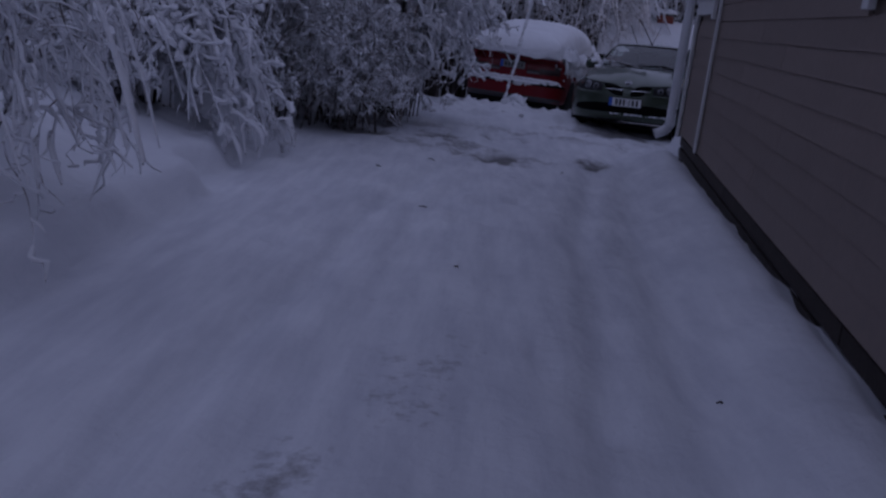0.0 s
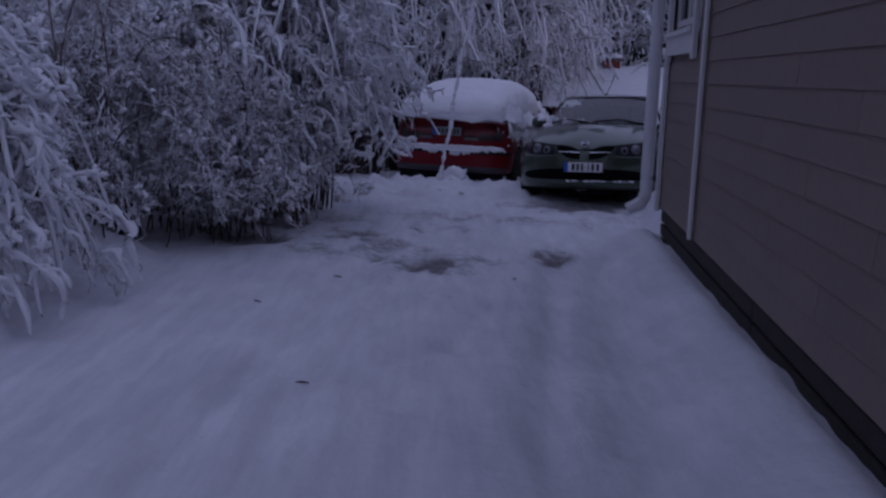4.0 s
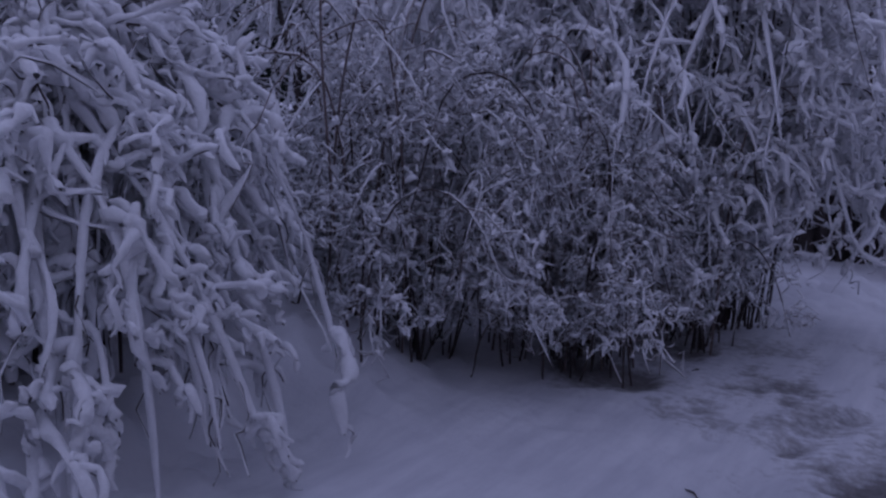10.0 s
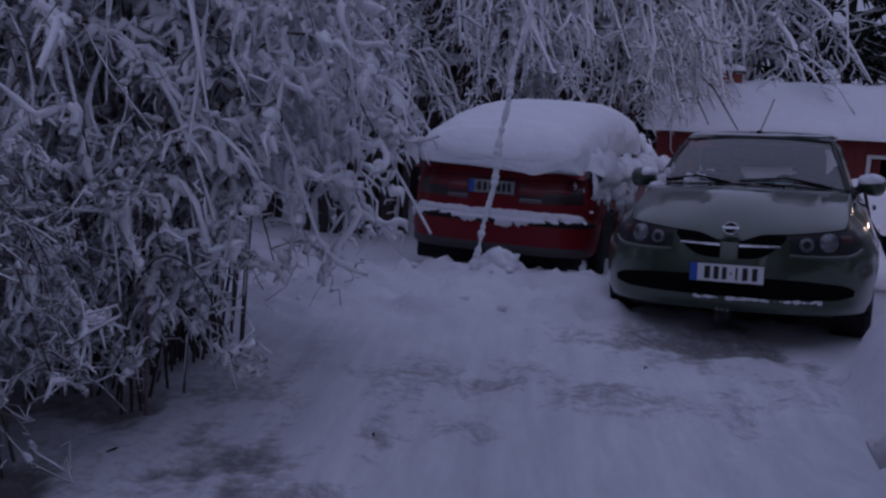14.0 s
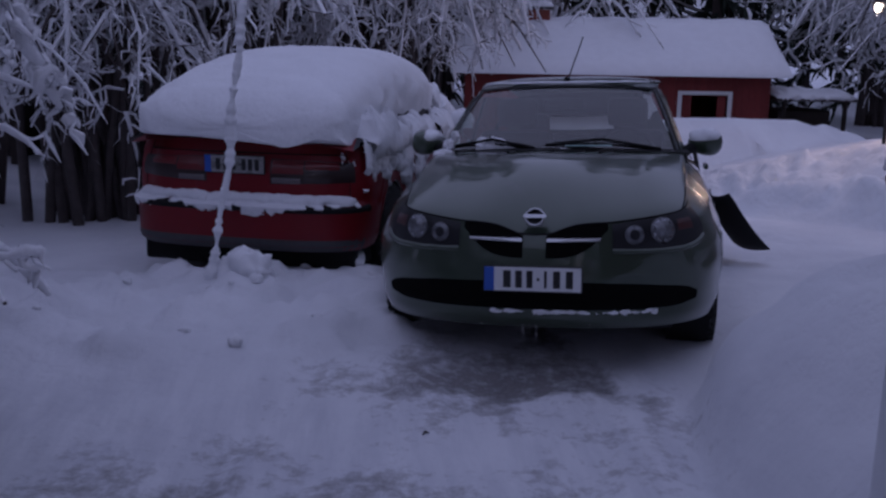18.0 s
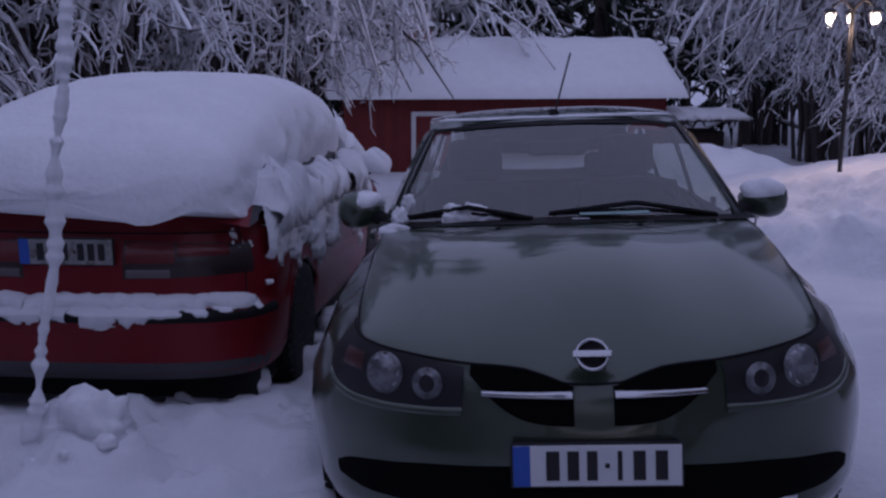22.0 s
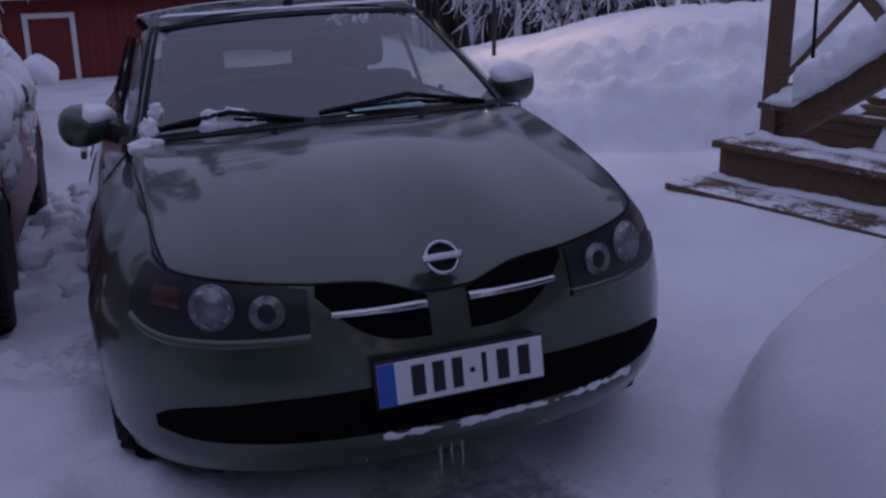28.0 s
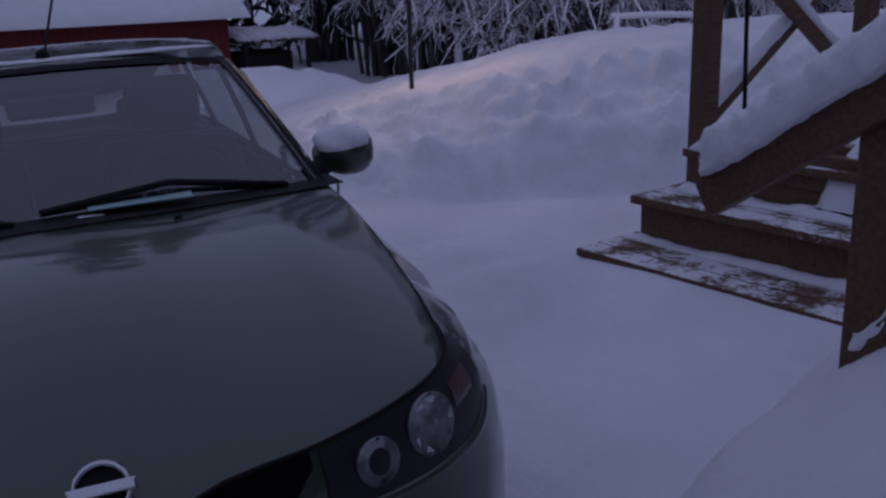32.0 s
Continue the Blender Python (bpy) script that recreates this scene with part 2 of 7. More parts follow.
SNOW_WHITE = (0.82, 0.83, 0.86)
M = {
    "ground": ground_mat(),
    "snow": mat("fresh_snow", SNOW_WHITE, 0.85, vary=0.05, scale=5, bump=0.6, bump_scale=28, spec=0.2),
    "twig_snow": mat("snow_on_twigs", (0.88, 0.885, 0.91), 0.9, vary=0.08, scale=9, bump=0.5, bump_scale=60, spec=0.15),
    "bark": mat("dark_wet_bark", (0.075, 0.062, 0.060), 0.9, vary=0.3, scale=14, bump=0.5, bump_scale=50),
    "shrub_bark": mat("brown_shrub_bark", (0.19, 0.15, 0.14), 0.9, vary=0.35, scale=20),
    "frost_twig": mat("frosted_twigs", (0.50, 0.50, 0.54), 0.95, vary=0.5, scale=25),
    "spruce": mat("dark_spruce_needles", (0.018, 0.028, 0.020), 0.9, vary=0.4, scale=5),
    "siding": mat("brown_painted_siding", (0.200, 0.155, 0.132), 0.62, vary=0.10, scale=2.0, bump=0.15, bump_scale=70, random=0.06),
    "dark_base": mat("dark_foundation_boards", (0.035, 0.027, 0.024), 0.9, vary=0.3, scale=6, bump=0.4, random=0.2),
    "white_paint": mat("weathered_white_paint", (0.62, 0.62, 0.62), 0.6, vary=0.07, scale=5, bump=0.1),
    "metal_white": mat("white_coated_metal", (0.66, 0.67, 0.70), 0.38, vary=0.05, scale=3, dirt=(0.36, 0.34, 0.33), dirt_amount=0.0),
    "curtain": mat("pale_curtain_cloth", (0.40, 0.42, 0.43), 0.9, vary=0.1, scale=9),
    "dark_room": mat("unlit_room", (0.03, 0.03, 0.035), 0.9),
    "roofing": mat("dark_roof_edge", (0.06, 0.055, 0.055), 0.8),
    "red_board": mat("falu_red_boards", (0.15, 0.022, 0.020), 0.85, vary=0.2, scale=8, bump=0.3, random=0.12),
    "red_brick": mat("red_brick", (0.24, 0.07, 0.05), 0.9, vary=0.2, scale=20, bump=0.4),
    "timber": wood_mat("stained_timber", (0.075, 0.042, 0.024), (0.18, 0.105, 0.056), 0.05),
    "timber_snowy": wood_mat("frosted_timber", (0.085, 0.048, 0.026), (0.19, 0.11, 0.06), 0.40),
    "green_paint": mat("dark_green_metallic_paint", (0.037, 0.057, 0.035), 0.33, metal=0.3, vary=0.05, scale=3, coat=1.0, dirt=(0.055, 0.06, 0.057), dirt_amount=0.05),
    "red_paint": mat("red_car_paint", (0.160, 0.005, 0.010), 0.45, vary=0.08, scale=3, coat=0.1, spec=0.3, dirt=(0.20, 0.03, 0.035), dirt_amount=0.1),
    # near-black colour that stands for the shade inside grille and intake
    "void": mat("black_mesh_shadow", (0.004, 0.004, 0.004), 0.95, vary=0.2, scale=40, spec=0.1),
    "black_plastic": mat("black_plastic", (0.010, 0.010, 0.011), 0.75, vary=0.2, scale=20, spec=0.25),
    "grey_plastic": mat("grey_bumper_plastic", (0.05, 0.05, 0.055), 0.6, vary=0.2, scale=20),
    "rubber": mat("tyre_rubber", (0.012, 0.012, 0.012), 0.85, vary=0.3, scale=30, bump=0.3, dirt=(0.35, 0.35, 0.37), dirt_amount=0.15),
    "chrome": mat("chrome", (0.52, 0.53, 0.55), 0.20, metal=1.0, vary=0.04),
    "alloy": mat("wheel_metal", (0.32, 0.32, 0.33), 0.45, metal=0.8),
    "plate_white": mat("plate_white", (0.70, 0.71, 0.72), 0.4, vary=0.04),
    "plate_dirty": mat("grimy_plate", (0.30, 0.295, 0.29), 0.7, vary=0.35, scale=14, dirt=(0.12, 0.11, 0.10), dirt_amount=0.5),
    "plate_blue": mat("plate_blue", (0.03, 0.10, 0.45), 0.4, vary=0.04),
    "plate_black": mat("plate_black", (0.01, 0.01, 0.012), 0.5),
    "lens_dark": mat("dark_lamp_housing", (0.016, 0.016, 0.019), 0.5, vary=0.1, coat=0.12, spec=0.3),
    "lens_red": mat("red_tail_lens", (0.13, 0.006, 0.008), 0.35, coat=0.3, vary=0.1),
    "lens_smoke": mat("smoked_lens", (0.022, 0.010, 0.011), 0.40, coat=0.3, vary=0.1),
    "lens_clear": mat("clear_ribbed_lens", (0.12, 0.10, 0.105), 0.4, coat=0.3, vary=0.1),
    "amber": mat("amber_lens", (0.055, 0.009, 0.008), 0.3, coat=0.4, vary=0.1),
    "reflector": mat("lamp_reflector", (0.20, 0.205, 0.22), 0.30, metal=0.7, coat=0.5, vary=0.5, scale=70, bump=0.5, bump_scale=60),
    "seat": mat("dark_seat_cloth", (0.03, 0.03, 0.033), 0.9, vary=0.2),
    "black_metal": mat("black_painted_metal", (0.012, 0.012, 0.013), 0.45),
    "tread": wood_mat("snow_dusted_tread", (0.075, 0.042, 0.024), (0.18, 0.105, 0.056), 0.55),
    "teal": mat("teal_enamel", (0.02, 0.16, 0.13), 0.4),
    "grime": mat("dark_litter", (0.03, 0.025, 0.022), 0.95, vary=0.4, scale=30),
    "paper": mat("printed_paper", (0.35, 0.52, 0.50), 0.7, vary=0.2, scale=60),
}


def glass_mat(name, tint, rough=0.02, ior=1.5):
    """Thin clear pane: it lets light straight through and mirrors the surroundings by its Fresnel gloss."""
    m, n, l, p = nodes_of(name)
    tr = n.new("ShaderNodeBsdfTransparent")
    tr.inputs[0].default_value = (*tint, 1)
    gl = n.new("ShaderNodeBsdfGlossy")
    gl.inputs["Roughness"].default_value = rough
    fr = n.new("ShaderNodeFresnel")
    fr.inputs["IOR"].default_value = ior
    mx = n.new("ShaderNodeMixShader")
    l.new(fr.outputs[0], mx.inputs[0])
    l.new(tr.outputs[0], mx.inputs[1])
    l.new(gl.outputs[0], mx.inputs[2])
    l.new(mx.outputs[0], n["Material Output"].inputs[0])
    return m


M["glass"] = glass_mat("clear_glass", (0.72, 0.78, 0.76), ior=2.2)
M["lamp_glass"] = glass_mat("lamp_glass", (0.97, 0.96, 0.93))


def glow_mat(name, color, strength):
    m, n, l, p = nodes_of(name)
    p.inputs["Base Color"].default_value = (*color, 1)
    p.inputs["Emission Color"].default_value = (*color, 1)
    p.inputs["Emission Strength"].default_value = strength
    return m


M["bulb"] = glow_mat("lit_lamp_bulb", (1.0, 0.80, 0.50), 14.0)

# ---- mesh helpers ----
rng = np.random.default_rng(7)


def finish(name, me, material, parent=None, label="", smooth=True):
    for mt in material if isinstance(material, (list, tuple)) else [material]:
        me.materials.append(mt)
    if smooth:
        me.polygons.foreach_set("use_smooth", np.ones(len(me.polygons), bool))
    ob = new(name, me)
    if parent is not None:
        ob.parent = parent
    if label:
        ob["label"] = label
    return ob


def part(name, bm, material, parent=None, label="", smooth=False):
    me = bpy.data.meshes.new(name)
    bm.normal_update()
    bm.to_mesh(me)
    bm.free()
    return finish(name, me, material, parent, label, smooth)


def raw(name, verts, faces, material, parent=None, label="", smooth=True):
    """A mesh from arrays of corners and faces, all with the same number of corners."""
    me = bpy.data.meshes.new(name)
    verts, faces = np.asarray(verts, np.float32), np.asarray(faces, np.int32)
    me.vertices.add(len(verts))
    me.vertices.foreach_set("co", verts.ravel())
    k = faces.shape[1]
    me.loops.add(faces.size)
    me.loops.foreach_set("vertex_index", faces.ravel())
    me.polygons.add(len(faces))
    me.polygons.foreach_set("loop_start", np.arange(0, faces.size, k, dtype=np.int32))
    me.polygons.foreach_set("loop_total", np.full(len(faces), k, np.int32))
    me.update(calc_edges=True)
    me.validate()
    return finish(name, me, material, parent, label, smooth)


def thing(name, label, category, m=None, group="", kind=""):
    ob = new(name)
    ob.empty_display_size = 0.2
    if m is not None:
        ob.matrix_world = m
    return tagged(ob, label, category, group, kind)


def box(bm, lo, hi, bevel=0.0, m=None):
    r = bmesh.ops.create_cube(bm, size=1.0)
    vs = r["verts"]
    lo, hi = Vector(lo), Vector(hi)
    for v in vs:
        v.co = Vector(((v.co.x + 0.5) * (hi.x - lo.x) + lo.x, (v.co.y + 0.5) * (hi.y - lo.y) + lo.y, (v.co.z + 0.5) * (hi.z - lo.z) + lo.z))
    if bevel:
        es = list({e for v in vs for e in v.link_edges})
        r = bmesh.ops.bevel(bm, geom=es, offset=bevel, segments=2, affect="EDGES", profile=0.6)
        vs = list({v for f in r["faces"] for v in f.verts} | {v for v in vs if v.is_valid})
    if m is not None:
        bmesh.ops.transform(bm, matrix=m, verts=[v for v in vs if v.is_valid])
    return bm


def bx(lo, hi, bevel=0.004, m=None):
    return box(bmesh.new(), lo, hi, bevel, m)


def beam(a, b, w, h, bevel=0.006, up=(0, 0, 1)):
    """A timber from a to b, w wide and h high, in its own mesh."""
    a, b = Vector(a), Vector(b)
    x = (b - a).normalized()
    y = Vector(up).cross(x).normalized()
    z = x.cross(y)
    rot = Matrix((x, y, z)).transposed().to_4x4()
    return bx((0, -w / 2, -h / 2), ((b - a).length, w / 2, h / 2), bevel, Matrix.Translation(a) @ rot)


def grid_faces(nu, nv, base=0, flip=False):
    i, j = np.meshgrid(np.arange(nu - 1), np.arange(nv - 1), indexing="ij")
    a = i * nv + j
    f = np.stack([a, a + nv, a + nv + 1, a + 1], -1).reshape(-1, 4)
    return (f[:, ::-1] if flip else f) + base


def tubes(P, R, sides=5, lift=0.0, flat=1.0):
    """Round skins along many polylines at once: P (n, k, 3), R (n, k)."""
    P, R = np.asarray(P, float), np.asarray(R, float)
    n, k, _ = P.shape
    T = np.gradient(P, axis=1)
    T /= np.linalg.norm(T, axis=2, keepdims=True) + 1e-9
    ref = np.where(np.abs(T[..., 2:3]) > 0.9, np.array([1.0, 0, 0]), np.array([0, 0, 1.0]))
    A = np.cross(T, ref)
    A /= np.linalg.norm(A, axis=2, keepdims=True) + 1e-9
    B = np.cross(A, T)
    B *= np.sign(B[..., 2:3] + 1e-6)
    C = P + lift * R[..., None] * np.array([0, 0, 1.0])
    ang = np.linspace(0, 2 * np.pi, sides, endpoint=False) + 0.3
    V = C[:, :, None] + R[:, :, None, None] * (A[:, :, None] * np.cos(ang)[:, None] + flat * B[:, :, None] * np.sin(ang)[:, None])
    idx = np.arange(n * k * sides).reshape(n, k, sides)
    nx = np.roll(idx, -1, axis=2)
    F = np.stack([idx[:, :-1], nx[:, :-1], nx[:, 1:], idx[:, 1:]], -1).reshape(-1, 4)
    return V.reshape(-1, 3), F


def join(*meshes):
    vs, fs, n = [], [], 0
    for v, f in meshes:
        vs.append(v)
        fs.append(f + n)
        n += len(v)
    return np.concatenate(vs), np.concatenate(fs)


def value_noise(x, y, seed=0):
    """Smooth noise of two coordinates, 0 to 1."""
    xi, yi = np.floor(x).astype(np.int64), np.floor(y).astype(np.int64)
    fx, fy = x - xi, y - yi
    fx, fy = fx * fx * (3 - 2 * fx), fy * fy * (3 - 2 * fy)

    def h(a, b):
        k = (a * 374761393 + b * 668265263 + seed * 144269504) & 0xFFFFFFFF
        k = ((k ^ (k >> 13)) * 1274126177) & 0xFFFFFFFF
        return ((k ^ (k >> 16)) & 0xFFFF) / 65535.0

    return (h(xi, yi) * (1 - fx) + h(xi + 1, yi) * fx) * (1 - fy) + (h(xi, yi + 1) * (1 - fx) + h(xi + 1, yi + 1) * fx) * fy


def fbm(x, y, octaves=4, seed=0, gain=0.5):
    out, amp, tot = 0.0, 1.0, 0.0
    for o in range(octaves):
        out = out + amp * value_noise(x * 2**o, y * 2**o, seed + o * 17)
        tot += amp
        amp *= gain
    return out / tot


def smooth(a, b, x):
    t = np.clip((x - a) / (b - a), 0, 1)
    return t * t * (3 - 2 * t)


def crumble(V, amp, scale, seed=0):
    """Breaks smooth snow up into small lumps."""
    x, y, z = V[:, 0] * scale, V[:, 1] * scale, V[:, 2] * scale
    d = np.stack([fbm(x + 0.83 * z + 7 * k, y - 0.71 * z + 5 * k, 2, seed + 3 * k, 0.6) for k in range(3)], -1) - 0.5
    return V + 2 * amp * d


# ---- ground: one sheet of snow ----
WALL_X0, WALL_K = 1.69, 0.092  # the house's long wall runs along x = WALL_X0 + WALL_K * y
CORNER = (2.655, 10.5)


def ground_z(x, y):
    """Height of the snow, and its wear with painted shade, at arrays of places."""
    x, y = np.asarray(x, float), np.asarray(y, float)
    base = 0.02 * np.clip(9 - y, 0, 14) - 0.055 * np.clip(y - 14.2, 0, 14) * smooth(14.2, 16, y)
    # shovelled drive, with its uneven banks at both sides
    left = np.interp(y, [-6, 0, 4, 5, 6, 7, 7.6, 8.2, 9.2, 10.2, 11, 12, 13.5, 15, 30], [-1.15, -1.12, -1.10, -1.10, -1.08, -1.22, -1.50, -1.66, -1.72, -1.8, -1.35, -0.9, 0.1, -0.3, -2.0])
    wob = (fbm(x * 1.1, y * 1.1, 3, 5) - 0.5) * 0.5
    dl = left - x + wob
    bank = (0.20 * smooth(0.0, 0.22, dl) + 0.30 * smooth(0.25, 1.6, dl)) * smooth(17.5, 13.0, y) * (0.25 + 0.75 * smooth(10.4, 8.6, y))
    bank += 0.25 * smooth(0.6, 3.0, dl)
    wall = WALL_X0 + WALL_K * y
    dr = x - (wall - 0.60 + wob * 0.5)
    side = 0.20 * smooth(0.0, 0.5, dr) * smooth(11.6, 10.3, y)
    side += 0.07 * smooth(0.15, 0.5, dr) * (fbm(x * 3, y * 3, 3, 8) - 0.2) * smooth(11.6, 10.3, y)
    side -= 0.07 * smooth(wall - 0.10, wall + 0.02, x) * smooth(11.6, 10.3, y)
    z = base + bank + side
    # heap of cleared snow beside the steps, running back to the house's corner
    def heap(cx, cy, rx, ry, h, turn=0.0, sharp=1.0):
        c, s = np.cos(turn), np.sin(turn)
        u, v = ((x - cx) * c + (y - cy) * s) / rx, (-(x - cx) * s + (y - cy) * c) / ry
        d = np.sqrt(u * u + v * v) + (fbm(x * 1.7 + 3, y * 1.7, 3, 21) - 0.5) * 0.35
        return h * smooth(1.0, 0.35 * sharp, d)

    west = np.interp(y, [10.4, 11.2, 12.0, 12.6, 13.1], [2.72, 2.86, 2.92, 3.00, 3.16]) + wob * 0.25
    north = np.interp(x, [3.1, 3.3, 3.5, 3.9, 4.5, 5.2], [12.95, 13.09, 13.24, 13.38, 13.50, 13.60]) + wob * 0.15
    inside = np.minimum(x - west, (north - y) * 0.93)
    mound = 0.30 * np.sqrt(np.clip(1 - (1 - np.clip(inside / 0.18, 0, 1)) ** 2, 0, 1)) + 0.29 * smooth(0.0, 0.50, inside) + 0.15 * smooth(0.25, 0.95, inside) + (0.08 + 0.16 * smooth(12.7, 12.1, y)) * smooth(0, 0.25, inside) * (fbm(x * 2.0, y * 2.0, 3, 91, 0.5) - 0.45) + 0.05 * np.exp(-((inside - 0.06) / 0.10) ** 2) * (fbm(x * 9, y * 9, 3, 95) - 0.5)
    mound *= smooth(10.3, 10.9, y) * smooth(6.2, 5.4, x)
    z = np.maximum(z, base + mound)
    # ploughed ridge on the far side of the yard
    hu, hv = ((x - 6.6) - (y - 19.2)) * 0.7071, ((x - 6.6) + (y - 19.2)) * 0.7071 + (fbm(x * 0.9, y * 0.9, 3, 25) - 0.5) * 0.7
    crest = np.interp(hu, [-2.5, -0.8, 0.3, 0.9, 1.5, 2.1, 2.9, 4.2, 7.0], [-0.35, 0.04, 0.29, 0.41, 0.58, 0.67, 0.76, 0.85, 0.88]) + 0.25
    hill = np.clip(crest, 0, 2) * (0.62 * smooth(-1.9, -0.9, hv) + 0.38 * smooth(-0.9, 0.1, hv)) * smooth(7.5, 2.5, hv)
    z = np.maximum(z, np.where(hill > 0.02, -0.25 + hill, z))
    z = np.maximum(z, base + heap(7.6, 24.2, 3.4, 1.2, 0.75) + heap(3.4, 21.0, 1.4, 1.6, 0.35)) + heap(-1.95, 9.2, 0.85, 0.9, 0.20)
    # churned snow round the red car and at the sapling's foot
    churn = np.exp(-(((x - 0.75) / 1.35) ** 4 + ((y - 14.35) / 0.95) ** 4)) + 0.8 * np.exp(-(((x - 2.15) / 0.32) ** 2 + ((y - 16.2) / 1.8) ** 2))
    z = z + churn * (0.04 + 0.34 * (fbm(x * 3.6, y * 3.6, 5, 31, 0.70) - 0.42) + 0.10 * (np.abs(fbm(x * 7.5, y * 7.5, 3, 33) - 0.5) - 0.1))
    tread = smooth(-1.2, -0.6, x) * smooth(2.5, 1.8, x) * smooth(11.4, 12.6, y) * smooth(15.2, 14.4, y)
    z = z + tread * (0.10 * (fbm(x * 4.1, y * 4.1, 4, 35, 0.6) - 0.5) - 0.05 * smooth(0.58, 0.68, fbm(x * 3.0, y * 2.4, 2, 37)))
    steps = smooth(3.05, 3.5, x) * smooth(6.2, 5.2, x) * smooth(13.3, 13.8, y) * smooth(18.0, 16.8, y)
    z = z + steps * (0.07 * (fbm(x * 5.0, y * 5.0, 4, 39, 0.6) - 0.5) - 0.03 * smooth(0.60, 0.70, fbm(x * 3.4, y * 3.0, 2, 38)))
    lumps = np.abs(fbm(x * 2.6, y * 2.6, 4, 41, 0.55) - 0.5) * 2
    foot = smooth(-0.75, -0.1, dl) * smooth(7.0, 7.8, y) * smooth(11.2, 10.0, y)
    z = z + foot * 0.30 * np.clip(fbm(x * 4.2, y * 4.2, 4, 45, 0.55) - 0.42, 0, 1)
    rough = smooth(0.0, 0.5, bank / 0.5) * 0.5 + 0.6 * smooth(0.1, 0.5, hill) + smooth(0.3, 0.9, churn)
    clods = np.abs(fbm(x * 3.4, y * 3.4, 5, 43, 0.6) - 0.5) * 2
    z = z + 0.10 * lumps * np.clip(rough, 0, 1) + 0.24 * (clods + 0.7 * np.abs(fbm(x * 6, y * 6, 3, 47) - 0.5) - 0.17) * smooth(0.03, 0.25, hill) * (0.25 + 0.75 * smooth(0.5, -0.3, hv)) * smooth(12.5, 9.5, x)
    z = np.maximum(z, base + 0.125 * smooth(4.6, 5.3, x) * smooth(15.9, 15.0, y) * smooth(7.0, 6.4, x))
    # wheel ruts along the drive
    mid = np.interp(y, [-6, 0, 6, 10, 14], [0.2, 0.3, 0.55, 1.0, 2.4])
    on = smooth(14.5, 12.0, y) * (1 - smooth(0.0, 0.3, bank + side))
    for off, depth in ((-0.70, 0.045), (0.70, 0.045), (-0.36, 0.022), (1.04, 0.022), (0.2, 0.012)):
        z = z - on * depth * np.exp(-(((x - mid - off + 0.12 * (fbm(y * 0.6, x * 0, 2, 3) - 0.5)) / 0.11) ** 2))
    z = z + on * 0.022 * (fbm(x * 7, y * 3.0, 4, 51, 0.6) - 0.5) - on * 0.03 * smooth(0.66, 0.78, fbm(x * 3.3, y * 2.2, 3, 57)) + 0.03 * (fbm(x * 1.6, y * 1.6, 3, 61) - 0.5)
    far = smooth(20, 60, np.hypot(x - 2, y - 10))
    z = z * (1 - far) + far * (-0.6 + 1.2 * (fbm(x * 0.05, y * 0.05, 3, 71) - 0.5))
    # icy, sanded wear; darker ground beneath the green car; painted shade under shrubs
    wear_shade = np.zeros_like(z)
    for cx, cy, rx, ry, a in ((0.76, 9.78, 0.48, 0.54, 0.86), (1.72, 10.25, 0.22, 0.36, 0.68), (0.60, 11.1, 0.12, 0.75, 0.36), (0.45, 9.1, 0.20, 0.40, 0.44), (0.80, 8.6, 0.22, 0.35, 0.40), (1.10, 11.5, 0.35, 0.18, 0.28), (0.15, 1.9, 0.18, 0.9, 0.40), (0.45, 1.3, 0.25, 0.8, 0.36), (2.30, 13.1, 0.95, 0.75, 0.46), (1.3, 12.2, 1.5, 0.5, 0.33), (2.4, 12.3, 0.7, 0.4, 0.25), (0.35, 3.4, 0.3, 0.9, 0.35), (2.7, 15.2, 0.8, 1.9, 0.7), (-0.2, 11.6, 0.8, 0.7, 0.30), (0.9, 12.0, 0.9, 0.5, 0.26)):
        wear_shade = np.maximum(wear_shade, a * np.exp(-(((x - cx) / rx) ** 2 + ((y - cy) / ry) ** 2)))
    # shade of the overhanging shrubs and thin grey snow, painted as one dark oval
    shrub_shade = smooth(0.9, 0.2, np.hypot((x + 0.45) / 1.7, (y - 10.8) / 1.6))
    wear_shade = np.maximum(wear_shade, 0.50 * shrub_shade)
    wear_shade = wear_shade + 0.10 * on * np.exp(-(((x - mid - 0.7) / 0.16) ** 2)) + 0.10 * on * np.exp(-(((x - mid + 0.7) / 0.16) ** 2))
    ragged = smooth(0.36, 0.60, fbm(x * 3.1, y * 2.1, 4, 81, 0.6))
    wear_shade = wear_shade * (0.50 + 0.85 * ragged) * (1 - smooth(0.02, 0.12, inside))
    z = z - 0.025 * smooth(0.3, 0.7, wear_shade)
    return z, np.clip(wear_shade, 0, 1)


def spread(lo, hi, step, far, growth):
    mid = np.arange(lo, hi + step / 2, step)
    d, more = step, []
    while sum(more) < far:
        d *= growth
        more.append(d)
    more = np.cumsum(more)
    return np.concatenate([(lo - more)[::-1], mid, hi + more])


gx, gy = spread(-3.4, 10.2, 0.055, 480, 1.13), spread(0.0, 20.2, 0.055, 480, 1.13)
GX, GY = np.meshgrid(gx, gy, indexing="ij")
GZ, GW = ground_z(GX, GY)
ground = raw("ground", np.stack([GX, GY, GZ], -1).reshape(-1, 3), grid_faces(len(gx), len(gy)), M["ground"])
layer = ground.data.attributes.new("wear_shade", "FLOAT", "POINT")
layer.data.foreach_set("value", GW.ravel().astype(np.float32))
lane_x = WALL_X0 + WALL_K * GY
